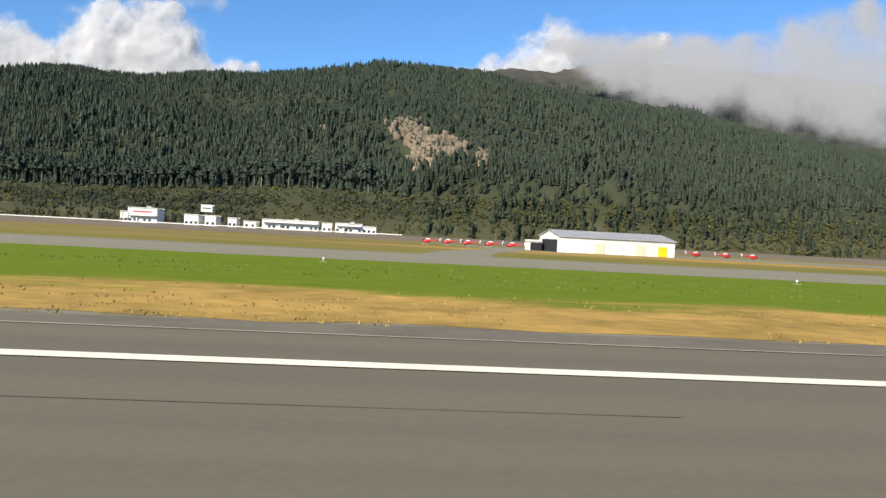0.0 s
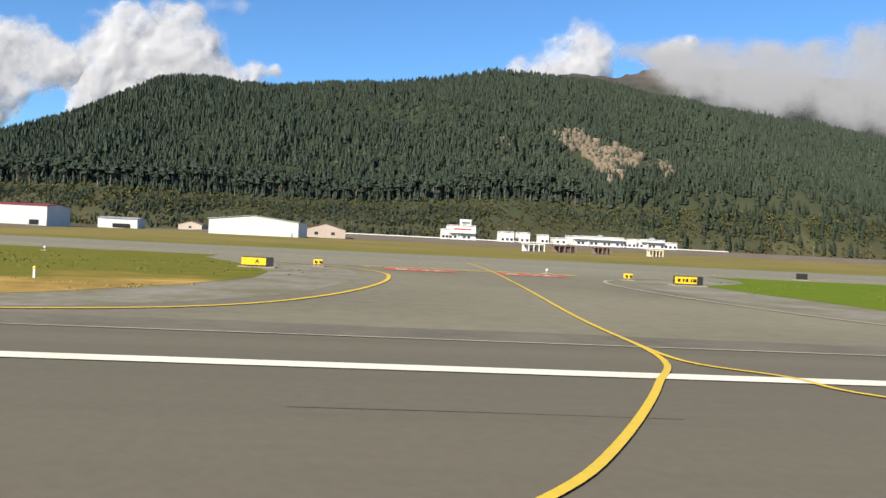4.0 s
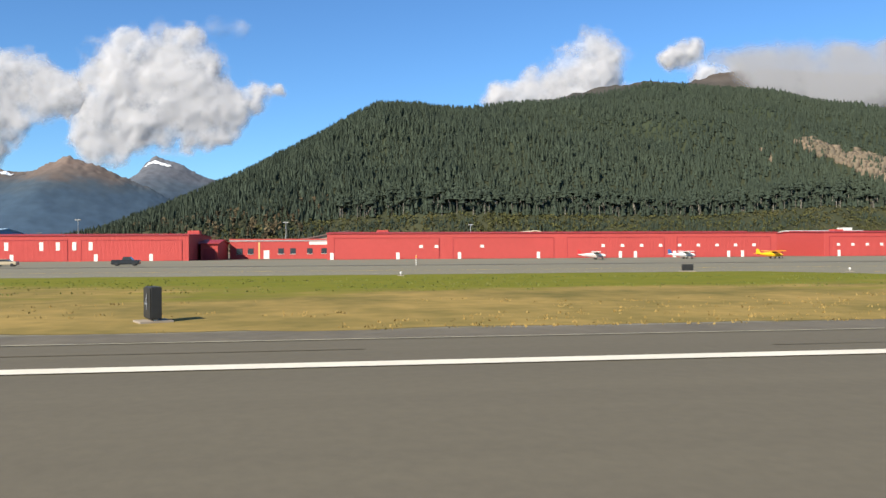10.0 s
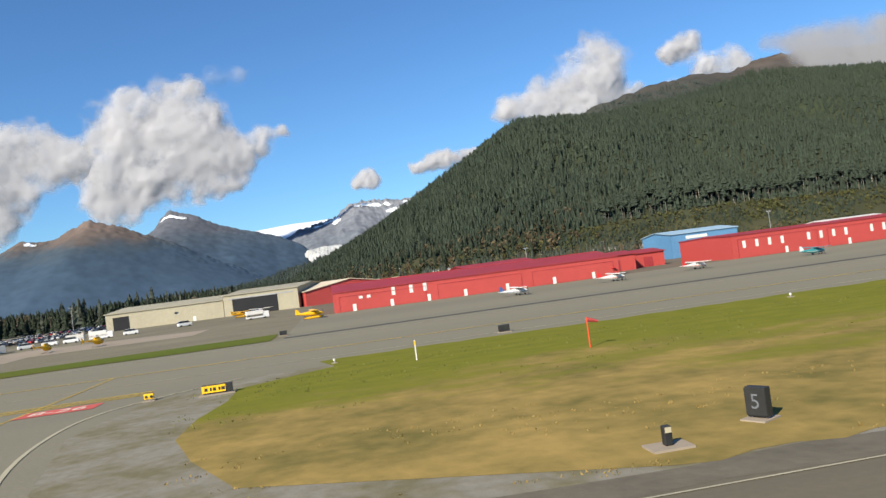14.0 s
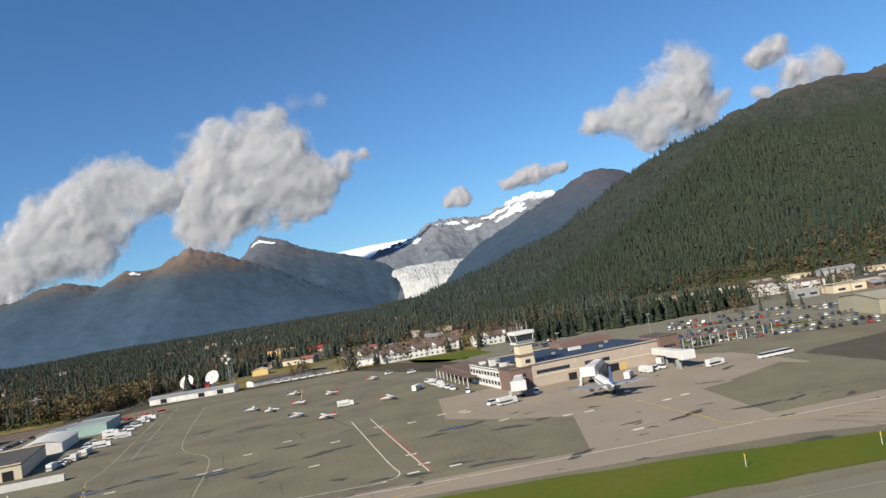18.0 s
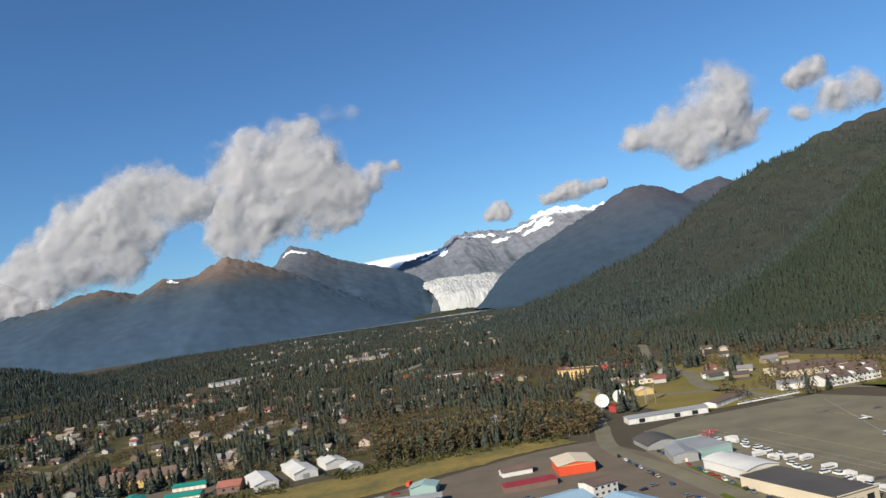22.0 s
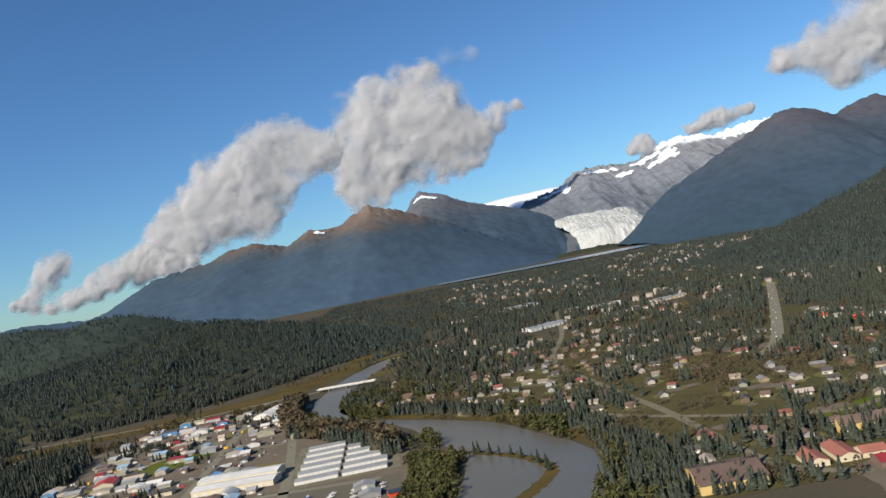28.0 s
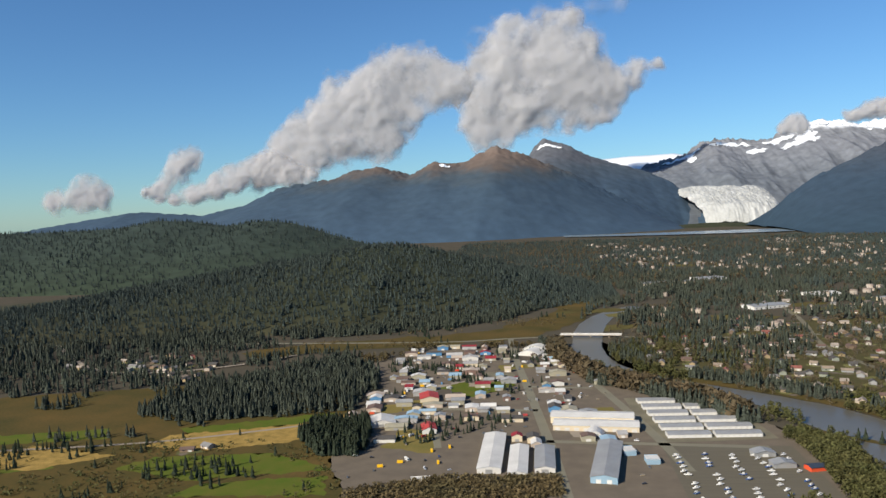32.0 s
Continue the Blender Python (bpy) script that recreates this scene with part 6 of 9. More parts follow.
part("band", box(-1.42, -1.46, 5.6, 1.42, 1.46, 6.1), BROWN, tower)
part("shaft_window", box(-0.5, -1.44, 4.4, 0.5, -1.39, 5.1), GLASS, tower)
part("gallery_rail", box(-1.9, -1.9, 8.25, 1.9, -1.84, 8.55), STEEL, tower)
for k, (x, y) in enumerate(((-1.5, 0.4), (-1.1, -1.5), (-0.7, -0.8), (-0.1, 1.3), (0.4, 0.9), (0.8, -1.4), (1.2, -0.3), (1.7, 0.8))):
    part("antenna", rod((x, y, 10.25), (x, y, 11.30 + 0.3 * (k % 3)), 0.05), STEEL, tower)
# Boarding bridges.
for x, y, turn, ln in ((-562.6, 138.4, -100, 8.5), (-547, 141.6, -115, 10), (-535.6, 143.2, -84, 11)):
    e = root("boarding_bridge", "white boarding bridge reaching to the apron", "boarding bridge", pose(x, y, 0, 0, 0, turn), "boarding bridges")
    part("tunnel", box(0, -0.8, 1.7, ln * 0.6, 0.8, 2.9, 0.08), PLAIN_WHITE, e)
    part("tunnel", box(ln * 0.55, -0.95, 1.55, ln, 0.95, 2.9, 0.08), WHITE, e)
    part("cab", box(ln, -1.3, 1.4, ln + 1.8, 1.3, 3.0, 0.1), PLAIN_WHITE, e)
    for q in (0.3, 0.8):
        part("leg", box(ln * q - 0.15, -0.5, 0, ln * q + 0.15, -0.2, 1.7), GREY_METAL, e)
        part("leg", box(ln * q - 0.15, 0.2, 0, ln * q + 0.15, 0.5, 1.7), GREY_METAL, e)
    part("wheel_truck", box(ln * 0.8 - 0.3, -0.8, 0, ln * 0.8 + 0.3, 0.8, 0.35), BLACK, e)
    part("stair", prism([(ln, 0), (ln + 1.6, 0), (ln + 0.3, 1.5), (ln, 1.5)], -1.8, -1.35), GREY_METAL, e)

# Hotels and town buildings behind the apron.
def hotel(a, b, label):
    w = math.hypot(b[0] - a[0], b[1] - a[1])
    n = int(w / 1.7)
    e = building("hotel", label, "hotel", a, b, 8, 3.0, 1.1, PLAIN_WHITE, BROWN_ROOF, "x", [("window", (k + 0.5) / n, 0.6, z, z + 0.6, GLASS) for k in range(n) for z in (0.5, 1.9)], "hotels", 0.5)
    for k in range(max(2, int(w / 6))):
        x = w * (k + 0.5) / max(2, int(w / 6))
        part("gable", prism([(x - 1.2, 2.6), (x + 1.2, 2.6), (x, 3.9)], -0.4, 3), PLAIN_WHITE, e)
    return e


hotel((-588, 254), (-567, 256), "white two-storey hotel with brown roof")
hotel((-556, 258), (-536, 261), "white gabled hotel wing with brown roof")
hotel((-577, 268), (-560, 268), "white rear hotel wing with brown roof")
building("shop", "wide brown-roofed hall beside the hotel", "hall", (-585, 285), (-560, 285), 18, 2.6, 1.0, CREAM, BROWN_ROOF, "x")
building("shop", "low white motel with a dark roof", "shop", (-600, 262), (-590, 260), 9, 2.0, 0.8, PLAIN_WHITE, GREY_METAL, "x")
building("apartment_house", "yellow three-storey apartment house", "house", (-650, 386), (-636, 374), 10, 5.0, 0.5, YELLOW, BROWN_ROOF, "flat", [("window", (k + .5) / 8, 0.7, z, z + .7, GLASS) for k in range(8) for z in (0.6, 2.1, 3.6)])
building("apartment_house", "cream block with a red roof", "house", (-628, 386), (-616, 380), 9, 2.6, 1.6, CREAM, RED, "x", [("window", (k + .5) / 5, 0.7, 1, 1.6, GLASS) for k in range(5)])
building("shop", "long cream store with flat roof", "shop", (-636, 335), (-618, 330), 8, 2.0, 0.5, CREAM, BROWN_ROOF, "x", [("window", (k + .5) / 6, 1.2, .5, 1.2, GLASS) for k in range(6)])
building("shop", "small white and brown roadside shop", "shop", (-604, 318), (-594, 315), 7, 1.9, 0.7, PLAIN_WHITE, BROWN_ROOF, "x")
building("garage_row", "long low white row of hangar garages", "garage", (-660, 246), (-634, 245), 6, 1.7, 0.5, WHITE, GREY_METAL, "x", [("garage_door", (k + .5) / 9, 1.9, 0, 1.3, DARK if k in (1, 5, 7) else PLAIN_WHITE) for k in range(9)])
building("garage_row", "long low shed along the apron edge", "garage", (-629, 250), (-612, 262), 5, 1.5, 0.5, PLAIN_WHITE, BROWN_ROOF, "x", [("garage_door", (k + .5) / 7, 1.7, 0, 1.1, PLAIN_WHITE) for k in range(7)])
building("shed", "red shed between the dish antennas", "shed", (-656, 272), (-648, 274), 5, 1.9, 0.4, RED, DARKRED, "x", [("door", .5, .6, 0, 1, PLAIN_WHITE)])
building("shed", "pale yellow shed near the antennas", "shed", (-638, 300), (-632, 300), 5, 1.9, 0.9, YELLOW, CREAM, "y")

# Lattice radio mast beside the dishes.
e = root("radio_mast", "slender steel lattice mast with antenna drums", "mast", pose(-642, 280, 0))
for k in range(3):
    a = k * 2.094
    part("leg", rod((0.55 * math.cos(a), 0.55 * math.sin(a), 0), (0.4 * math.cos(a), 0.4 * math.sin(a), 11), .06), STEEL, e)
    for j in range(10):
        b = a + 2.094 * (1 if j % 2 else -1)
        part("brace", rod((0.5 * math.cos(a), 0.5 * math.sin(a), 1.1 * j), (0.5 * math.cos(b), 0.5 * math.sin(b), 1.1 * j + 1.1), .03, 5), STEEL, e)
for z, s in ((7.6, -1), (8.8, 1), (10.2, -1)):
    part("antenna_drum", rod((s * .5, -.5, z), (s * .5, -.85, z), .45, 10), PLAIN_WHITE, e)
part("top_platform", box(-.8, -.8, 11, .8, .8, 11.12), STEEL, e)
for x in (-.6, 0, .6):
    part("whip_antenna", rod((x, 0, 11.12), (x, 0, 12.6), .04, 5), STEEL, e)

# Dish antennas.
for x, y in ((-657.6, 283), (-649.6, 287)):
    e = root("dish_antenna", "large white dish antenna on a pedestal", "dish antenna", pose(x, y, 0, 0, 0, 165) @ Matrix.Diagonal((0.8, 0.8, 0.8, 1)), "dish antennas")
    part("pedestal", tube([((0, 0, 0), 0.8, 0.8, (1, 0, 0), (0, 1, 0)), ((0, 0, 2.4), 0.5, 0.5, (1, 0, 0), (0, 1, 0))], 10), PLAIN_WHITE, e)
    ax = Vector((0, 0.86, 0.5)).normalized(); s1 = Vector((1, 0, 0)); s2 = ax.cross(s1)
    c0 = Vector((0, -0.2, 3.4))
    bm = tube([(c0 + ax * (1.1 * (r / 3.2) ** 2), r, r, s1, s2) for r in (0.15, 0.8, 1.6, 2.4, 3.0, 3.25)] + [(c0 + ax * (1.1 * (r / 3.2) ** 2 - 0.12), r, r, s1, s2) for r in (3.25, 2.4, 1.2, 0.2)], 24)
    part("reflector", bm, PLAIN_WHITE, e)
    part("feed", rod(c0, c0 + ax * 2.0, 0.08), STEEL, e)
    part("feed_horn", rod(c0 + ax * 1.7, c0 + ax * 2.1, 0.28), GREY_METAL, e)
    for k in range(3):
        a = k * 2.094
        part("strut", rod(c0 + ax * 1.0 + (s1 * math.cos(a) + s2 * math.sin(a)) * 3.0, c0 + ax * 2.0, 0.04), STEEL, e)

# West hangars and the helicopter yard.
building("hangar", "cream hangar with a wide dark flat roof", "hangar", (-658, 136), (-648.6, 138.5), 25, 2.3, 0, CREAM, DARK_ROOF, "flat", [("opening", 0.32, 1.7, 0, 1.6, DARK), ("opening", 0.78, 1.7, 0, 1.6, DARK), ("window", 0.55, 0.9, 0.8, 1.2, GLASS)])
building("hangar", "white arched hangar behind the cream one", "hangar", (-661, 164), (-653, 165.5), 16, 2.0, 0.7, WHITE, WHITE, "arch")
building("hangar", "grey metal hangar with a low gable", "hangar", (-668, 188), (-662, 187), 11, 2.0, 0.6, GREY_METAL, GREY_METAL, "y", [("door", .5, .6, 0, 1, PLAIN_WHITE)])
building("hangar", "pale grey flat hangar beside the ramp", "hangar", (-661, 188), (-652.5, 189), 14, 2.2, 0, MINT, GREY_METAL, "flat")
building("hangar", "dark arched store behind the hangars", "shed", (-668, 206), (-659, 206), 12, 1.2, 1.2, GREY_METAL, DARK_ROOF, "arch")
building("hangar", "bright orange hangar with a cream roof", "hangar", (-695, 194.5), (-685.8, 194), 11, 2.4, 0.7, ORANGE, CREAM, "y", [("hangar_door", .5, 6.5, 0, 2.1, ORANGE), ("trim", .5, 9, 2.25, 2.4, YELLOW)])
building("shed", "long low dark red shed", "shed", (-710, 187), (-697, 187.6), 3.6, 1.3, 0.2, BROWN, DARKRED, "mono")
building("shed", "white shed with a brown roof", "shed", (-708, 203), (-700, 203.5), 4.5, 1.3, 0.7, PLAIN_WHITE, BROWN_ROOF, "x")
building("hangar", "yellow hangar with a pale blue roof", "hangar", (-704.4, 160), (-694.5, 163.5), 9, 2.2, 0.9, YELLOW, PALE_BLUE, "x")
building("office", "white two-storey office by the hangars", "office", (-693, 170), (-687, 172), 6, 2.6, 0.4, PLAIN_WHITE, BROWN_ROOF, "x", [("window", (k + .5) / 4, .6, z, z + .5, GLASS) for k in range(4) for z in (.5, 1.7)])
building("hangar", "brown and white hangar with a pale blue roof", "hangar", (-688.6, 142), (-680.8, 145), 18, 2.4, 1.0, BROWN, PALE_BLUE, "y")
building("shed", "blue-fronted shop with a black roof", "shop", (-699, 137), (-690, 133.8), 8, 1.7, 0.9, PALE_BLUE, NAVY_ROOF, "x", [("window", (k + .5) / 5, .8, .4, 1.0, GLASS) for k in range(5)])
building("storage_row", "long blue storage row with white doors", "storage", (-753.6, 190.5), (-725, 187.5), 4.5, 1.7, 0.5, BLUE, GREY_METAL, "x", [("door", .04 + .24 * k, .5, 0, .95, PLAIN_WHITE) for k in range(5)])
building("hangar", "long pale arched metal hangar", "hangar", (-757.5, 178), (-724, 171.5), 9, 1.2, 1.3, GREY_METAL, GREY_METAL, "x", [("sign_lettering", .35, 3, .5, 1.1, PALE_BLUE)])
building("hangar", "brown gabled hangar with tall cream windows", "hangar", (-728, 148), (-717.8, 150), 11, 2.3, 0.9, BROWN, CREAM, "y", [("panel_window", .2 + .15 * k, .5, .9, 2.0, CREAM) for k in range(5)])
building("shed", "mint green gabled shed", "shed", (-732.2, 200.5), (-725.6, 199), 5.5, 1.7, 0.8, MINT, MINT, "y")
building("hangar", "blue-roofed shed in the yard", "shed", (-742, 150), (-731, 151), 9, 2.0, 0.6, PALE_BLUE, BLUE, "x")
building("hangar", "dark red shed in the yard", "shed", (-755, 150), (-744, 150), 8, 1.6, 0.5, DARKRED, DARKRED, "x")
# White sheds and green-roofed units beyond the meadow.
building("shed", "long white metal shed", "shed", (-776.5, 236), (-769.8, 238.2), 19, 1.9, 1.0, WHITE, WHITE, "y", [("opening", .5, 2, 0, 1.4, GREY_METAL)], "white sheds")
building("shed", "long white metal shed with ribbed wall", "shed", (-766.0, 244.5), (-759.0, 246.8), 21, 1.9, 1.0, WHITE, WHITE, "y", [("opening", .5, 2, 0, 1.4, GREY_METAL)], "white sheds")
building("shed", "white two-part shed with pale roof", "shed", (-750.5, 243), (-745, 244.5), 7, 1.3, 0.8, WHITE, WHITE, "y", [("opening", .3, 1.6, 0, 1.2, GREY_METAL)], "white sheds")
building("shed", "white shed behind the others", "shed", (-757, 253), (-750.5, 255.2), 12, 1.9, 0.9, WHITE, WHITE, "y", (), "white sheds")
GU = "green-roofed units"
building("storage_row", "cream hall with a green metal roof", "storage", (-814, 227.5), (-807.2, 229), 22, 1.8, 1.0, CREAM, TEAL, "y", [("garage_door", .5, 2, 0, 1.4, PLAIN_WHITE)], GU)
for k, (x, y) in enumerate(((-806, 257.5), (-804.3, 242), (-803.4, 228))):
    building("storage_row", "cream unit with a green metal roof", "storage", (x, y), (x + 10.8, y - 1), 4.5, 1.3, 0.7, CREAM, TEAL, "x", [("garage_door", (j + .5) / 6, 1.1, 0, .95, PLAIN_WHITE) for j in range(6)], GU)
building("hall", "pale green broad hall with gabled roof", "hall", (-830.5, 234), (-818.5, 235.5), 15, 2.0, 1.5, CREAM, MINT, "y", [("opening", .6, 2, 0, 1.3, GREY_METAL)])
for x, y, w, d, wl, rf in ((-860, 247, 7, 14, CREAM, material("terracotta roof", (0.34, 0.13, 0.09), (0.26, 0.1, 0.075), rough=0.8)), (-850, 247, 7, 16, CREAM, bpy.data.materials["terracotta roof"]), (-842, 236, 8, 8, BROWN, DARKRED), (-842, 247, 8, 7, CREAM, bpy.data.materials["terracotta roof"]),
                           (-897, 240, 22, 22, YELLOW, BROWN_ROOF), (-789, 243, 7, 6, BROWN, bpy.data.materials["terracotta roof"]), (-835, 276, 26, 4, YELLOW, BROWN_ROOF), (-804, 285, 10, 6, CREAM, BROWN_ROOF)):
    building("house", "low hall with a gabled roof among trees", "house", (x, y), (x + w, y - 0.6), d, 3.0 if w > 20 else 1.8, 2.4 if w > 20 else 1.3, wl, rf, "y" if d > w else "x", [("window", .3, .8, .6, 1.2, GLASS), ("window", .7, .8, .6, 1.2, GLASS)], "halls near the river")

# Industrial estate.
EST = "estate sheds"
building("warehouse", "very long white-roofed shed", "warehouse", (-1137, 296), (-1127, 296), 50, 2.2, 0.8, WHITE, WHITE, "y", [("garage_door", .5, 3, 0, 1.7, GREY_METAL)], EST)
building("warehouse", "long white-roofed shed on gravel", "warehouse", (-1124, 291), (-1116, 291), 37, 2.0, 0.8, WHITE, WHITE, "y", [("garage_door", .5, 3, 0, 1.6, GREY_METAL)], EST)
building("warehouse", "long grey-roofed shed on gravel", "warehouse", (-1113, 297), (-1104.5, 297), 30, 2.1, 0.8, WHITE, GREY_METAL, "y", [("garage_door", .5, 3, 0, 1.6, GREY_METAL)], EST)
building("warehouse", "long grey-roofed shed with a blue front", "warehouse", (-1091, 286), (-1080.5, 284.5), 48, 2.6, 1.0, PALE_BLUE, GREY_METAL, "y", [("garage_door", .3, 2, 0, 1.6, PLAIN_WHITE), ("garage_door", .7, 2, 0, 1.6, PLAIN_WHITE)], EST)
building("warehouse", "big cream warehouse with a white roof", "warehouse", (-1104.5, 358), (-1063.5, 354), 12, 2.6, 0.9, CREAM, WHITE, "x", [("garage_door", (k + .5) / 9, 2.4, 0, 1.5, WHITE) for k in range(9)], EST)
building("warehouse", "big cream warehouse with a white roof", "warehouse", (-1105.5, 370.5), (-1064.5, 366.5), 12, 3.4, 0.9, CREAM, WHITE, "x", (), EST)
building("fabric_shelter", "white fabric arch shelter", "shelter", (-1090, 346), (-1081, 345), 9, 0.6, 2.6, WHITE, WHITE, "arch", [("opening", .5, 4, 0, 2.0, GREY_METAL)])
building("fabric_shelter", "white fabric dome hall", "shelter", (-1127, 549), (-1112, 543), 14, 1.6, 2.4, WHITE, WHITE, "arch")
building("fabric_shelter", "white fabric dome hall", "shelter", (-1124, 566), (-1106, 560), 12, 1.6, 2.6, WHITE, WHITE, "arch")
for r in range(6):
    for c, (x0, w) in enumerate(((-1051.5 - r * 1.2, 20), (-1029.5 - r * 1.2, 21))):
        y = 345 + 12.6 * r + c * 1.2
        building("storage_row", "long self-storage row with white doors and grey roof", "storage", (x0, y), (x0 + w, y + 1.3), 6.6, 1.5, 0.5, WHITE, GREY_METAL, "x", [("garage_door", (j + .5) / 8, 1.6, 0.05, 1.2, PLAIN_WHITE) for j in range(8)], "self-storage rows", 0.1)
building("shed", "white shed with a blue front wall", "shed", (-1074, 319), (-1069, 320), 7, 2.0, 0.3, PALE_BLUE, WHITE, "flat")
building("shed", "white box shed with a blue band", "shed", (-1066, 308), (-1060.5, 308.5), 6, 2.0, 0.3, PALE_BLUE, WHITE, "flat")
building("warehouse", "white workshop with a red metal roof", "workshop", (-1179, 412), (-1168.5, 414), 14, 2.2, 1.4, CREAM, RED, "y", (), EST)
building("warehouse", "white workshop with a dark red roof", "workshop", (-1168.5, 351), (-1161.5, 352.5), 11, 2.2, 1.3, PLAIN_WHITE, RED, "y", (), EST)
building("warehouse", "white barn with a broad gabled roof", "barn", (-1199, 362), (-1184.5, 365), 14, 1.8, 2.0, WHITE, WHITE, "y", [("garage_door", .5, 3, 0, 1.5, GREY_METAL)], EST)
building("shed", "long white trailer hut at the lot edge", "shed", (-1163, 285), (-1155, 286.5), 2.6, 1.2, 0.1, WHITE, WHITE, "flat")
rng = random.Random(31)
PLACED = [(-1132, 320, 20), (-1120, 310, 15), (-1109, 312, 12), (-1086, 310, 18), (-1084, 362, 26), (-1174, 420, 10), (-1165, 357, 9), (-1192, 370, 11), (-1118, 560, 14), (-1071, 322, 6), (-1063, 311, 6)]
count = 0
tries = 0
while count < 104 and tries < 20000:
    tries += 1
    x, y = rng.uniform(-1215, -1072), rng.uniform(330, 580)
    w, d = rng.uniform(4, 12), rng.uniform(4, 9)
    if x > -1070 - (y - 345) * 0.2 and y < 440:
        continue
    xr = np.interp(y, [322, 390, 480, 553], [-1105, -1112, -1122, -1130])
    if abs(x + w / 2 - xr) < w / 2 + 3 or any(math.hypot(x + w / 2 - p[0], y + d / 2 - p[1]) < (max(w, d) * 0.5 + p[2] * 0.5) for p in PLACED) or (x > -1085 - (y - 470) * 0.25 and y > 460):
        continue
    PLACED.append((x + w / 2, y + d / 2, max(w, d) * 0.8))
    wl = rng.choice((HOUSE_GREY, WHITE, BEIGE, GREY_METAL, BEIGE, BLUE, BROWN, TAN, TAN, CREAM))
    rf = rng.choice((WHITE, GREY_METAL, GREY_METAL, WHITE, DARK_ROOF, BROWN_ROOF, TAN, PALE_BLUE, HOUSE_GREY, GREY_METAL, DARK_ROOF, DARKRED, BROWN_ROOF, BEIGE))
    building("workshop", rng.choice(("small workshop in the industrial estate", "metal-roofed store in the estate", "plain gabled unit in the estate")), "workshop", (x, y), (x + w, y + 0.14 * w * 0.5), d, rng.uniform(1.4, 2.6), rng.uniform(0.5, 1.2), wl, rf, rng.choice("xy"),
             [("garage_door", .5, min(2.4, w * .4), 0, 1.2, rng.choice((PLAIN_WHITE, GREY_METAL)))], "estate workshops")
    count += 1

# River bridge.
e = root("river_bridge", "low concrete road bridge over the river", "bridge", pose(-1094, 627, 0, 0, 0, -7))
part("deck", box(0, -3, 1.5, 50, 3, 2.1), CONCRETE, e)
for y in (-3, 2.85):
    part("parapet", box(0, y, 2.1, 50, y + 0.15, 2.7), PLAIN_WHITE, e)
for x in (10, 25, 40):
    part("pier", box(x - 0.5, -2.4, -0.5, x + 0.5, 2.4, 1.5), CONCRETE, e)

# Larger buildings of the valley.
for nm, lb, a, b, d, h, wl, rf in (("arena", "long white-roofed hall in the valley", (-822, 838), (-790, 848), 22, 3.2, WHITE, WHITE), ("shop", "wide pale shopping hall", (-903, 760), (-864, 776), 20, 3, PLAIN_WHITE, GREY_METAL), ("school", "white and grey school building", (-905, 1010), (-868, 1022), 26, 4.5, PLAIN_WHITE, GREY_METAL),
                                   ("school", "long low grey school wing", (-980, 985), (-910, 1005), 22, 3, CREAM, GREY_METAL), ("shop", "white store in the valley", (-846, 870), (-836, 874), 10, 3, WHITE, WHITE), ("shop", "orange-roofed hall in the valley", (-738, 520), (-722, 514), 12, 3, CREAM, ORANGE), ("shop", "orange brick hall in the valley", (-720, 500), (-708, 496), 10, 3, ORANGE, BROWN_ROOF),
                                   ("shop", "white shop row in the valley", (-704, 494), (-688, 489), 8, 2.6, PLAIN_WHITE, DARK_ROOF), ("shop", "pale store by the long road", (-770, 800), (-730, 815), 14, 3, CREAM, GREY_METAL)):
    building(nm, lb, "school" if nm == "school" else "hall", a, b, d, h, 0.8, wl, rf, "x", [("window", (k + .5) / 8, 1.4, .8, 1.8, GLASS) for k in range(8)], z=float(ground_z(np.array([a[0]]), np.array([a[1]]))[0]) + 0.1)

# ---- valley woods and houses ----
def inside(x, y, poly):
    p = np.array(poly, float)
    c = np.zeros(np.shape(x), bool)
    j = len(p) - 1
    for i in range(len(p)):
        hit = ((p[i, 1] > y) != (p[j, 1] > y)) & (x < (p[j, 0] - p[i, 0]) * (y - p[i, 1]) / (p[j, 1] - p[i, 1] + 1e-9) + p[i, 0])
        c ^= hit
        j = i
    return c


def near_line(x, y, pts, d):
    best = np.full(np.shape(x), 1e9)
    for (ax, ay), (bx, by) in zip(pts, pts[1:]):
        t = np.clip(((x - ax) * (bx - ax) + (y - ay) * (by - ay)) / ((bx - ax) ** 2 + (by - ay) ** 2 + 1e-9), 0, 1)
        best = np.minimum(best, np.hypot(x - ax - t * (bx - ax), y - ay - t * (by - ay)))
    return best < d


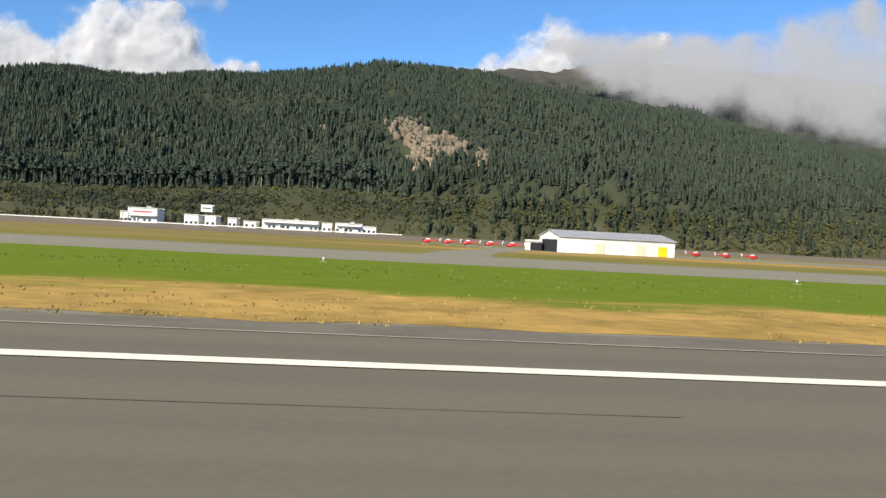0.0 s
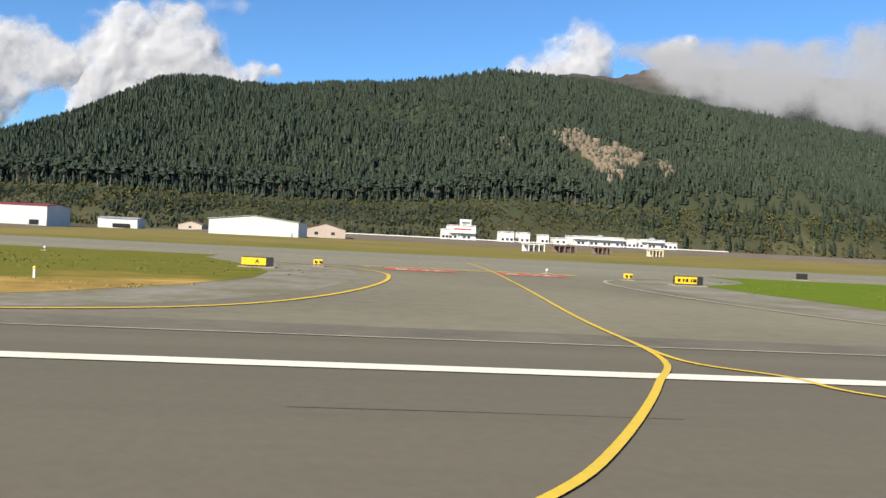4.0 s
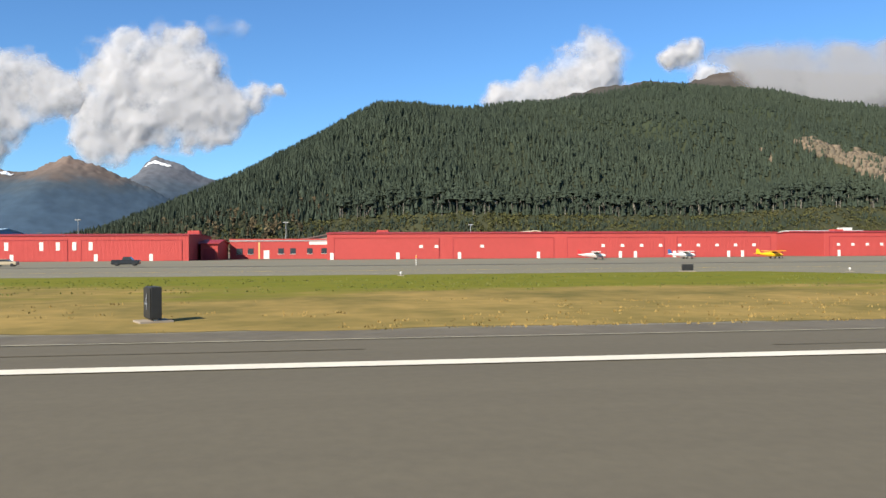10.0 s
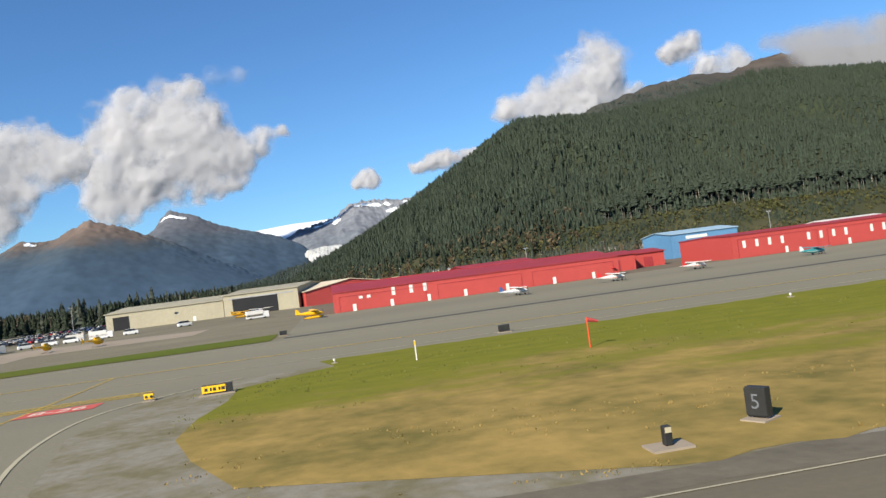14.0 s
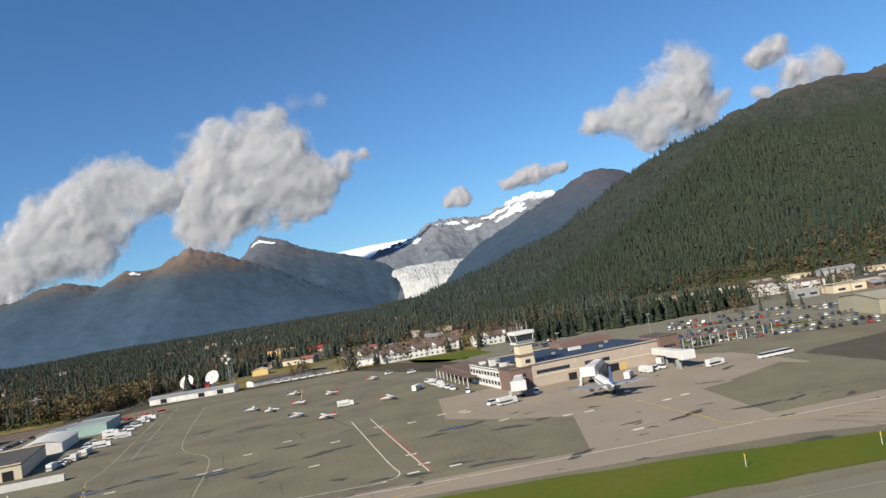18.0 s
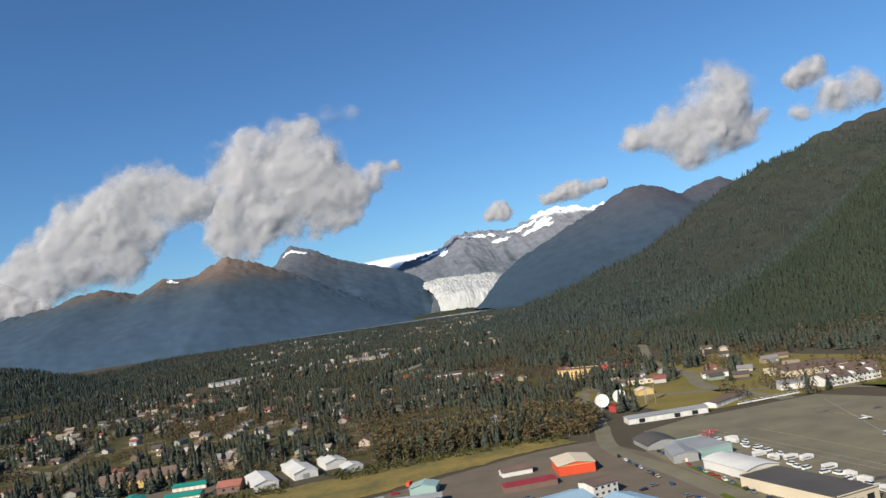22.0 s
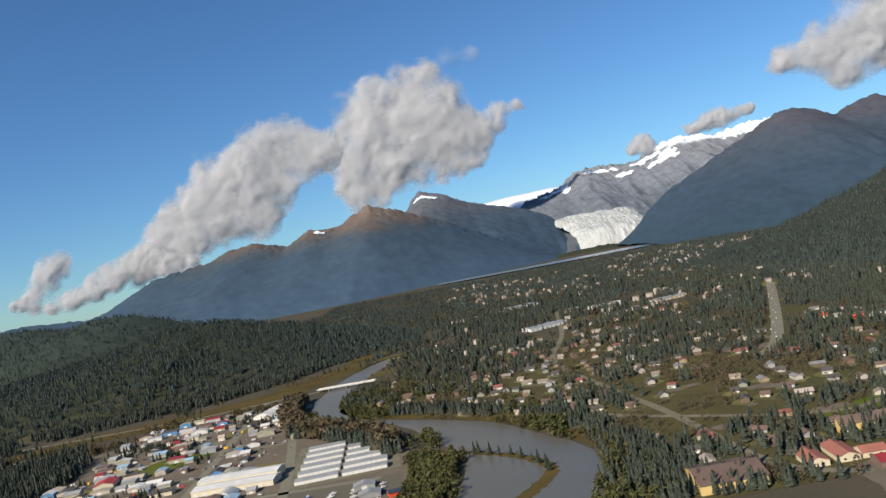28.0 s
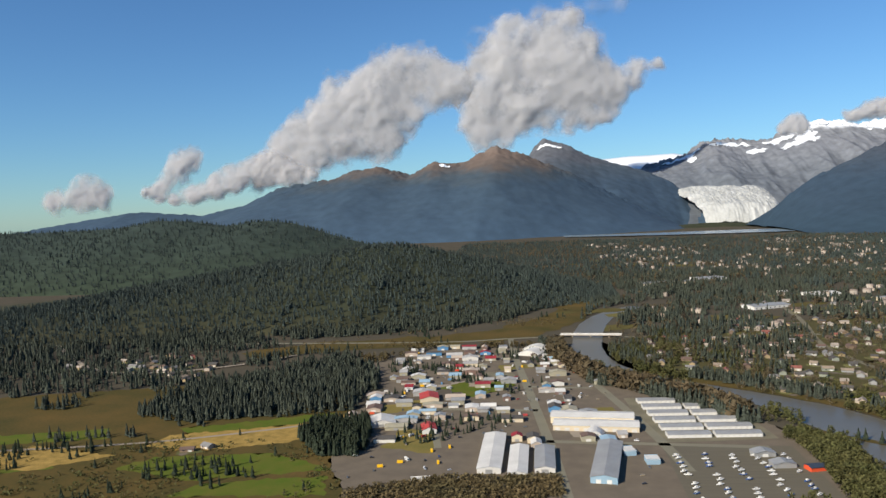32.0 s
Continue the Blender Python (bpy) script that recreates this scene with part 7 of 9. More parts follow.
CLEAR = [[(700, -400), (700, 215), (-160, 235), (-205, 215), (-300, 205), (-300, 330), (-440, 330), (-475, 250), (-475, 236), (-540, 236), (-535, 250), (-600, 246), (-640, 244), (-662, 236), (-680, 230), (-745, 262), (-790, 238), (-830, 225), (-900, 235), (-900, -400)],
         WATER, UPSTREAM, INDUSTRY, [(-1700, -100), (-1180, -100), (-1190, 278), (-1205, 310), (-1212, 390), (-1235, 440), (-1345, 460), (-1460, 430), (-1700, 380)], [(-745, 222), (-775, 222), (-790, 262), (-740, 262)], [(-850, 215), (-850, 262), (-795, 262), (-795, 225)]]
LINES = [([(-800, 440), (-773, 481), (-705, 650), (-639, 824), (-560, 1050)], 7), ([(-845, 235), (-867, 260), (-877, 350), (-890, 430), (-905, 560), (-880, 700), (-860, 900)], 3.5), ([(-800, 310), (-826, 306), (-880, 345), (-930, 400), (-960, 430)], 3.5),
         ([(-606, 246), (-612, 297), (-600, 345), (-596, 400), (-560, 520)], 5), ([(-1340, 560), (-1300, 590), (-1230, 610), (-1150, 640), (-1110, 700), (-1090, 780), (-1070, 870)], 22), ([(-1200, 610), (-1135, 622), (-1047, 622), (-890, 620)], 5), ([(-664, 250), (-652, 330)], 6), (RIVER_LINE[4:], 17)]


def open_land(x, y):
    c = np.zeros(np.shape(x), bool)
    for p in CLEAR:
        c |= inside(x, y, p)
    for p, d in LINES:
        c |= near_line(x, y, p, d)
    return c


def on_slopes(x, y):
    return (y > np.interp(x, [-560, -450, -330, -250, 200, 760], [420, 400, 350, 340, 332, 330])) & (x > -520) & (y < 700)


# Houses: streets of small gabled houses among the trees.
HOUSE_AREA = [(-655, 420), (-700, 330), (-760, 275), (-850, 268), (-900, 262), (-905, 325), (-945, 400), (-1005, 455), (-1040, 520), (-1035, 600), (-960, 640), (-900, 720), (-780, 640), (-700, 560)]
ROOFS = [BROWN_ROOF, DARK_ROOF, material("sun-bleached shingle roof", (0.34, 0.29, 0.24), (0.26, 0.22, 0.18), rough=0.9, rand=0.25), BROWN_ROOF, material("faded red roof", (0.24, 0.09, 0.07), rough=0.85), material("grey shingle roof", (0.22, 0.21, 0.2), (0.16, 0.155, 0.15), rough=0.9), material("weathered tan roof", (0.28, 0.22, 0.16), (0.2, 0.16, 0.12), rough=0.9), DARK_ROOF]
HOUSE_WHITE = material("weathered white siding", (0.42, 0.385, 0.335), (0.33, 0.295, 0.25), rough=0.8, fine=2, coarse=0.3, rand=0.2)
TIMBER = material("dark stained timber siding", (0.17, 0.12, 0.085), (0.12, 0.085, 0.06), rough=0.85, fine=2, coarse=0.3, rand=0.2)
WALLS = [HOUSE_WHITE, TIMBER, HOUSE_WHITE, BEIGE, material("straw yellow siding", (0.34, 0.26, 0.15), rough=0.8), GREY_METAL, material("pale green siding", (0.28, 0.3, 0.24), rough=0.7), material("weathered wood siding", (0.26, 0.18, 0.12), rough=0.85)]
WORDS = {0: "white", 1: "dark timber", 2: "white", 3: "beige", 4: "yellow", 5: "grey", 6: "pale green", 7: "brown wooden"}


def house_at(x, y, z, turn, rng, group):
    w, d, h, r = rng.uniform(4.2, 7.5), rng.uniform(3.4, 4.6), rng.uniform(1.2, 2.0), rng.uniform(0.7, 1.2)
    k = rng.randrange(8)
    e = root("house", WORDS[k] + " family house with a gabled roof among trees", "house", pose(x, y, z, 0, 0, turn), group)
    rm = rng.choice(ROOFS)
    b = bmesh.new()
    prism([(0, -0.6), (d, -0.6), (d, h), (d / 2, h + r), (0, h)], 0, w, b)
    bmesh.ops.transform(b, matrix=Matrix(((0, 1, 0, -w / 2), (1, 0, 0, -d / 2), (0, 0, 1, 0), (0, 0, 0, 1))), verts=b.verts)
    bmesh.ops.recalc_face_normals(b, faces=b.faces)
    part("wall", b, WALLS[k], e)
    b = bmesh.new()
    o = 0.3
    prism([(-o, h - o * r * 2 / d), (d / 2, h + r), (d + o, h - o * r * 2 / d), (d + o, h - o * r * 2 / d + .14), (d / 2, h + r + .16), (-o, h - o * r * 2 / d + .14)], -o, w + o, b)
    bmesh.ops.transform(b, matrix=Matrix(((0, 1, 0, -w / 2), (1, 0, 0, -d / 2), (0, 0, 1, 0), (0, 0, 0, 1))), verts=b.verts)
    bmesh.ops.recalc_face_normals(b, faces=b.faces)
    part("roof", b, rm, e)
    part("window", box(-w * .3, -d / 2 - .04, .5, -w * .1, -d / 2 + .02, 1.0), GLASS, e)
    part("garage_door" if rng.random() < .5 else "window", box(w * .1, -d / 2 - .04, .0, w * .38, -d / 2 + .02, .95), PLAIN_WHITE, e)
    if rng.random() < .25:
        part("wing", prism([(-1.2, -0.5), (1.2, -0.5), (1.2, h * .85), (0, h * .85 + r * .7), (-1.2, h * .85)], -d / 2 - 1.6, -d / 2 + .5), rm, e)
    return e


rng = random.Random(8)
HOUSES = []


def grow_houses(n, poly, spacing, group, streets):
    xs, ys = [p[0] for p in poly], [p[1] for p in poly]
    made = tries = 0
    while made < n and tries < n * 60:
        tries += 1
        x, y = rng.uniform(min(xs), max(xs)), rng.uniform(min(ys), max(ys))
        # pull onto rows along the streets
        y = round((y + 0.25 * x) / streets) * streets - 0.25 * x + rng.uniform(-3.5, 3.5)
        ax, ay = np.array([x]), np.array([y])
        if not inside(ax, ay, poly)[0] or open_land(ax, ay)[0]:
            continue
        if fbm(ax * 0.012, ay * 0.012, 2, 77)[0] < -0.28 or any(math.hypot(x - a, y - b) < spacing for a, b in HOUSES):
            continue
        HOUSES.append((x, y))
        house_at(x, y, float(ground_z(ax, ay)[0]) + 0.1, rng.choice((0, 90, 180, 270)) + rng.uniform(-14, 14) - 14, rng, group)
        made += 1


grow_houses(260, HOUSE_AREA, 8.4, "houses east of the river", 17)
grow_houses(26, [(-648, 300), (-600, 300), (-560, 300), (-540, 420), (-600, 470), (-650, 420)], 9, "town houses", 16)
grow_houses(26, [(-1480, 520), (-1340, 470), (-1290, 560), (-1200, 600), (-1290, 610), (-1420, 560)], 8, "houses under the hill", 14)
grow_houses(28, [(-960, 660), (-900, 720), (-780, 680), (-700, 760), (-800, 830), (-960, 800)], 11, "houses in the valley", 20)
house_at(-1278, 325, 0, 10, rng, "farm houses"); HOUSES.append((-1278, 325))
house_at(-1270, 330, 0, -30, rng, "farm houses")


# Farther houses, too many and too small to tell apart.
def far_houses():
    r = np.random.default_rng(4)
    V, F, M, n = [], [], [], 0
    t = np.array([(-1, -.7, -1), (1, -.7, -1), (1, .7, -1), (-1, .7, -1), (-1, -.7, 1), (1, -.7, 1), (1, .7, 1), (-1, .7, 1), (-1, 0, 2), (1, 0, 2)], float)
    fa = np.array([(0, 1, 5), (0, 5, 4), (1, 2, 6), (1, 6, 5), (2, 3, 7), (2, 7, 6), (3, 0, 4), (3, 4, 7), (1, 1, 1), (5, 6, 9), (4, 8, 7), (4, 5, 9), (4, 9, 8), (7, 8, 9), (7, 9, 6)])
    fm = np.array([0] * 8 + [0, 0, 0, 1, 1, 1, 1])
    keep = np.arange(len(fa)) != 8
    fa, fm = fa[keep], fm[keep]
    for k in range(900):
        x, y = r.uniform(-1000, -250), r.uniform(620, 1900)
        if fbm(np.array([x * 0.006]), np.array([y * 0.006]), 2, 21)[0] < 0.0 or on_slopes(np.array([x]), np.array([y]))[0] or (x > -520 and y < 1250):
            continue
        a, w, h = r.uniform(0, 6.3), r.uniform(2.6, 5.0), r.uniform(1.2, 1.9)
        p = t * (w, w * .8, h)
        p = np.stack([p[:, 0] * np.cos(a) - p[:, 1] * np.sin(a) + x, p[:, 0] * np.sin(a) + p[:, 1] * np.cos(a) + y, p[:, 2] + h + ground_z(np.array([x]), np.array([y]))[0]], 1)
        V.append(p); F.append(fa + n); M.append(fm); n += 10
    wall = material("pale house walls", (0.38, 0.33, 0.28), (0.29, 0.24, 0.19), rough=0.8, fine=0.05, coarse=0.01, island=0.3, bump=0)
    roof = material("house roofs", (0.3, 0.25, 0.2), (0.2, 0.15, 0.12), rough=0.9, fine=0.05, coarse=0.01, island=0.45, bump=0)
    return tagged(from_arrays("far_houses", np.concatenate(V), np.concatenate(F), [wall, roof], np.concatenate(M)), "scattered pale houses of the farther valley", "houses", "", "stuff")


far_houses()


def yard_lawns():
    """Uneven lawns and drives round the houses."""
    r = np.random.default_rng(6)
    V, F, M, n = [], [], [], 0
    for x, y in HOUSES:
        z = float(ground_z(np.array([x]), np.array([y]))[0])
        for k in range(2):
            a = np.linspace(0, 6.283, 9)[:-1]
            rad = r.uniform(4.0, 7.2, 8) * (1 if k == 0 else 0.45)
            o = r.uniform(-2, 2, 2) + (0, -1.5 if k == 0 else -5.5)
            V.append(np.stack([x + o[0] + rad * np.cos(a), y + o[1] + rad * np.sin(a), np.full(8, z + 0.17 + 0.012 * k + 0.0007 * (n % 97))], 1))
            F.append(np.array([(0, i, i + 1) for i in range(1, 7)]) + n); M.append(np.full(6, 1 if k else 0)); n += 8
    lawn = material("house lawns", (0.15, 0.13, 0.045), (0.07, 0.085, 0.02), rough=0.95, fine=0.7, coarse=0.08, mix=0.7, island=0.25)
    return tagged(from_arrays("yard_lawns", np.concatenate(V), np.concatenate(F), [lawn, GRAVEL], np.concatenate(M)), "lawns and gravel drives round the houses", "lawn", "", "stuff")


yard_lawns()


def clearings(name, n, x0, x1, y0, y1, mat, label, seed, size=(6, 18)):
    """Patches of open grass between the trees of the valley floor."""
    r = np.random.default_rng(seed)
    V, F, k = [], [], 0
    while len(V) < n:
        x, y = r.uniform(x0, x1), r.uniform(y0, y1)
        if fbm(np.array([x * .006]), np.array([y * .006]), 2, 21)[0] < -0.05 or open_land(np.array([x]), np.array([y]))[0] or on_slopes(np.array([x]), np.array([y]))[0]:
            continue
        a = np.linspace(0, 6.283, 15)[:-1]
        rad = r.uniform(*size) * (1 + 0.35 * np.sin(2 * a + r.uniform(0, 6)) + r.uniform(-.2, .2, 14))
        px, py = x + rad * np.cos(a) * 1.7, y + rad * np.sin(a)
        V.append(np.stack([px, py, ground_z(px, py) + 0.1 + 0.004 * (len(V) % 50)], 1))
        F.append(np.array([(0, i, i + 1) for i in range(1, 13)]) + k); k += 14
    return tagged(from_arrays(name, np.concatenate(V), np.concatenate(F), [mat]), label, "grass", "", "stuff")


clearings("valley_clearings", 130, -1060, -420, 520, 1500, material("valley grass", (0.16, 0.125, 0.045), (0.085, 0.085, 0.03), rough=0.95, fine=0.4, coarse=0.04, mix=0.7, island=0.3, spec=0.04), "golden grass clearings of the valley floor", 3)
clearings("street_gravel", 70, -1030, -640, 280, 700, GRAVEL, "gravel lots among the houses", 4, (3, 6))


def valley_wood(name, count, poly, shapes, h0, h1, mats, label, seed, thick=0.0, yards=4.0, extra=None):
    r = np.random.default_rng(seed)
    p = np.array(poly, float)
    x, y = r.uniform(p[:, 0].min(), p[:, 0].max(), count), r.uniform(p[:, 1].min(), p[:, 1].max(), count)
    s = inside(x, y, poly) & ~open_land(x, y) & ~on_slopes(x, y)
    s &= fbm(x * 0.018, y * 0.018, 3, seed) > thick + (extra(x, y) if extra is not None else 0)
    x, y = x[s], y[s]
    if yards and HOUSES:
        H = np.array(HOUSES)
        ok = np.ones(len(x), bool)
        for hx, hy in H:
            ok &= (np.abs(x - hx) > yards) | (np.abs(y - hy) > yards)
            ok &= ~((np.abs(x - hx) < 4.5) & (y < hy) & (y > hy - 8.5))
        x, y = x[ok], y[ok]
    h = r.uniform(h0, h1, len(x)) * (1 + 0.3 * fbm(x * 0.03, y * 0.03, 2, seed + 3))
    return scatter(name, shapes, x, y, ground_z(x, y), h, mats, label, seed=seed)


NEARV = [(-480, 236), (-545, 240), (-690, 232), (-750, 262), (-850, 232), (-910, 240), (-1000, 445), (-1060, 520), (-1060, 640), (-900, 640), (-700, 640), (-480, 640)]
valley_wood("forest_valley_spruce", 15000, NEARV, SPRUCE, 4.2, 8.6, [LEAF_VALLEY_HAZE, BARK], "tall dark spruces through the housing area", 11, -0.16, 3.2)
valley_wood("forest_valley_alder", 7500, NEARV, LEAFY_FINE, 3.0, 6.0, [ALDER_DARK, BARK], "autumn brown alders and cottonwoods", 12, -0.1, 3.0)
FARV = [(-1080, 640), (-480, 640), (-480, 900), (-300, 1250), (-150, 1700), (-300, 2050), (-1300, 2050), (-1320, 1250), (-1040, 1010), (-1000, 880), (-1060, 860)]
valley_wood("forest_valley_middle", 11000, [(-1080, 640), (-480, 640), (-480, 900), (-420, 1150), (-1050, 1150), (-1000, 880), (-1060, 860)], SPRUCE_MID, 5.5, 9.5, [LEAF_VALLEY_HAZE, BARK], "mixed spruce woods of the middle valley", 13, -0.25, 4.0)
valley_wood("forest_valley_far", 22000, FARV, SPRUCE_FAR, 6.0, 9.5, [LEAF_FAR_HAZE, BARK], "dark woods of the far valley floor", 14, -0.3, 0, extra=lambda x, y: np.where(y < 1100, 0.6, 0.0))
valley_wood("forest_valley_autumn", 11000, FARV, LEAFY_FAR, 3.5, 6.5, [ALDER_DARK, BARK], "brown autumn trees of the valley floor", 15, -0.05, 3.0)
valley_wood("thicket_riverside", 5200, [(-1000, 330), (-1012, 372), (-1012, 415), (-1068, 470), (-1090, 530), (-1050, 640), (-1000, 640), (-905, 330), (-900, 240), (-1030, 240)], LEAFY, 3.0, 5.5, [SHRUB, BARK], "thick riverside shrubs and alders", 16, -0.2, 3.0)
valley_wood("forest_west_flat", 8000, [(-1235, 440), (-1345, 460), (-1460, 430), (-1700, 380), (-1900, 420), (-1900, 760), (-1450, 640), (-1300, 600), (-1240, 545)], SPRUCE_MID, 5.0, 9.5, [LEAF_VALLEY_HAZE, BARK], "dark spruce woods beyond the meadow", 17, -0.28, 5.0)


def wood_in(name, count, poly, shapes, h0, h1, mats, label, seed, thick=-1.0):
    r = np.random.default_rng(seed)
    p = np.array(poly, float)
    x, y = r.uniform(p[:, 0].min(), p[:, 0].max(), count), r.uniform(p[:, 1].min(), p[:, 1].max(), count)
    s = inside(x, y, poly) & (fbm(x * 0.03, y * 0.03, 3, seed) > thick)
    h = r.uniform(h0, h1, int(s.sum()))
    return scatter(name, shapes, x[s], y[s], np.maximum(ground_z(x[s], y[s]), 0), h, mats, label, seed=seed)


wood_in("forest_meadow_wood", 2600, [(-1214, 398), (-1300, 372), (-1340, 385), (-1330, 450), (-1262, 540), (-1222, 500), (-1208, 440)], SPRUCE_MID, 5.0, 9.0, [LEAF_VALLEY_HAZE, BARK], "dense spruce wood beside the meadow", 21, -0.5)
wood_in("forest_meadow_corner", 700, [(-1190, 318), (-1212, 318), (-1230, 345), (-1228, 368), (-1200, 372), (-1194, 350)], SPRUCE, 5.0, 8.5, [LEAF, BARK], "dark spruces at the edge of the estate", 22, -0.6)
wood_in("meadow_shrubs", 1500, [(-1190, 278), (-1205, 310), (-1230, 340), (-1300, 345), (-1420, 300), (-1420, 250), (-1250, 240)], BUSH, 0.8, 2.0, [SHRUB, BARK], "scattered shrubs in the rough meadow", 23, 0.12)
wood_in("meadow_spruces", 900, [(-1195, 280), (-1240, 300), (-1300, 335), (-1420, 320), (-1420, 250), (-1250, 255)], SPRUCE, 2.6, 6.0, [LEAF, BARK], "scattered spruces over the meadow", 24, 0.2)
wood_in("autumn_brush", 3600, [(-1102, 268), (-1102, 294), (-1150, 290), (-1186, 276), (-1190, 240), (-1100, 238)], BUSH, 1.0, 2.4, [ALDER, BARK], "orange brown autumn brush", 25, -0.4)
wood_in("meadow_edge_shrubs", 2600, [(-845, 218), (-784, 226), (-753, 232), (-732, 237), (-704, 240), (-682, 238), (-682, 250), (-704, 252), (-732, 249), (-748, 245), (-790, 238), (-845, 230)], BUSH, 0.5, 1.6, [SHRUB, BARK], "low shrubs along the meadow edge", 26, -0.35)
wood_in("creek_spruces", 520, [(-676, 246), (-742, 248), (-742, 300), (-690, 300), (-672, 290)], SPRUCE, 4.0, 7.5, [LEAF_VALLEY_HAZE, BARK], "dark spruces among the bare alders", 39, -0.05)
wood_in("creek_alders", 1400, [(-676, 242), (-704, 248), (-742, 246), (-742, 290), (-700, 292), (-672, 300), (-664, 266), (-670, 246)], LEAFY_FINE, 3.5, 6.5, [ALDER, BARK], "bare brown alders behind the meadow", 27, -0.35)
wood_in("commercial_trees", 900, [(-300, 208), (-485, 208), (-490, 250), (-470, 330), (-300, 332)], SPRUCE, 3.0, 6.5, [LEAF_VALLEY_HAZE, BARK], "spruces between the stores", 42, 0.05)
wood_in("commercial_alders", 700, [(-300, 208), (-485, 208), (-490, 250), (-470, 330), (-300, 332)], LEAFY_FINE, 2.5, 5.0, [ALDER_DARK, BARK], "bare alders between the stores", 43, 0.0)
wood_in("car_park_trees", 420, [(-470, 236), (-545, 236), (-535, 262), (-470, 262)], SPRUCE, 4, 7.5, [LEAF, BARK], "row of spruces behind the car park", 28)
wood_in("estate_trees", 1500, [(-1205, 310), (-1215, 380), (-1205, 440), (-1235, 520), (-1190, 585), (-1100, 575), (-1100, 440), (-1140, 330)], SPRUCE, 2.6, 5.5, [LEAF, BARK], "spruces between the yards of the estate", 30, 0.26)
wood_in("estate_edge_trees", 900, [(-1100, 575), (-1190, 585), (-1235, 520), (-1250, 560), (-1200, 605), (-1100, 605)], LEAFY, 2.5, 5.0, [ALDER, BARK], "brown trees behind the estate", 31, 0.0)
wood_in("marsh_brush", 3200, [(-1360, 540), (-1300, 570), (-1230, 590), (-1150, 612), (-1105, 660), (-1078, 760), (-1090, 880), (-1140, 780), (-1180, 690), (-1260, 640), (-1350, 590)], BUSH, 0.8, 2.2, [ALDER, BARK], "golden brush on the marsh meadow", 32, 0.05)
wood_in("marsh_spruces", 900, [(-1360, 540), (-1300, 570), (-1230, 590), (-1150, 612), (-1105, 660), (-1078, 760), (-1090, 880), (-1140, 780), (-1180, 690), (-1260, 640), (-1350, 590)], SPRUCE_MID, 3.5, 7.0, [LEAF, BARK], "scattered spruces on the marsh meadow", 33, 0.18)
wood_in("west_bank_trees", 9000, [(-1004, 382), (-1014, 412), (-1068, 468), (-1090, 528), (-1094, 585), (-1106, 585), (-1102, 528), (-1080, 462), (-1026, 406), (-1014, 376)], LEAFY_FAR, 5.0, 8.6, [ALDER_DARK, BARK], "dull brown alders on the river bank", 34)
wood_in("west_bank_spruces", 7000, [(-1000, 372), (-1012, 412), (-1066, 468), (-1090, 528), (-1096, 590), (-1112, 590), (-1106, 528), (-1082, 460), (-1030, 402), (-1010, 366)], SPRUCE, 5.0, 9.5, [LEAF_VALLEY_HAZE, BARK], "dark spruces on the river bank", 38, 0.06)
wood_in("east_bank_trees", 9000, [(-920, 250), (-908, 284), (-906, 312), (-914, 339), (-936, 386), (-980, 438), (-1020, 471), (-1012, 480), (-974, 448), (-926, 394), (-903, 345), (-895, 310), (-900, 250)], SPRUCE, 4.0, 8.0, [LEAF_VALLEY_HAZE, BARK], "spruces along the river bank", 35, -0.05)
wood_in("forest_hill_foot", 9000, [(-1480, 600), (-1380, 610), (-1300, 640), (-1200, 672), (-1140, 730), (-1108, 800), (-1098, 900), (-1140, 920), (-1230, 800), (-1330, 720), (-1480, 680)], SPRUCE_MID, 5.5, 9.0, [LEAF_VALLEY_HAZE, BARK], "dark spruces at the foot of the low hill", 36, -0.3)
wood_in("meadow_groves", 2600, [(-1700, 320), (-1420, 322), (-1300, 350), (-1230, 396), (-1345, 458), (-1460, 430), (-1700, 380)], SPRUCE, 4.0, 8.0, [LEAF_VALLEY_HAZE, BARK], "groves of spruce in the meadow", 37, 0.08)
wood_in("spit_bank_shrubs", 800, [(-1000, 262), (-985, 268), (-978, 300), (-976, 332), (-990, 352), (-1000, 350), (-996, 320)], LEAFY, 2.6, 5.0, [SHRUB, BARK], "thick shrubs on the river bank", 29)


# Single trees that stand apart.
def spruce(x, y, h, label, group, rng, z=0.0):
    v, f, w = SPRUCE[rng.randrange(5)]
    e = root("spruce_tree", label, "tree", pose(x, y, z, 0, 0, rng.uniform(0, 360)), group)
    for nm, sel, mt in (("crown", w == 0, LEAF), ("trunk", w == 1, BARK)):
        o = from_arrays(nm, v * (h, h, h) * (1.15, 1.15, 1), f[sel], [mt])
        o.parent = e
    return e


rng = random.Random(14)
for x, y in ((-984, 356), (-978, 352.5), (-973, 348.5), (-968, 344.5), (-966, 342), (-961, 337), (-957, 333), (-952, 329), (-948, 322), (-944, 315), (-942, 309), (-939.5, 301), (-939, 297)):
    spruce(x, y, rng.uniform(3.2, 6.2), "dark spruce on the grassy river spit", "spit trees", rng)
for x, y in ((-1222, 366), (-1262, 350), (-1290, 345), (-1300, 322), (-1240, 308), (-1252, 302), (-1268, 312), (-1232, 318), (-1310, 300), (-1330, 312), (-1285, 298), (-1345, 330), (-1215, 330), (-1218, 322)):
    spruce(x, y, rng.uniform(3.4, 6.5), "spruce standing alone in the meadow", "meadow trees", rng)
for x, y in ((-590, 250), (-566, 252), (-562, 252), (-600, 300), (-632, 328), (-556, 250), (-546, 254), (-532, 252), (-640, 304)):
    spruce(x, y, rng.uniform(4, 6.5), "green spruce beside the hotel", "town trees", rng)

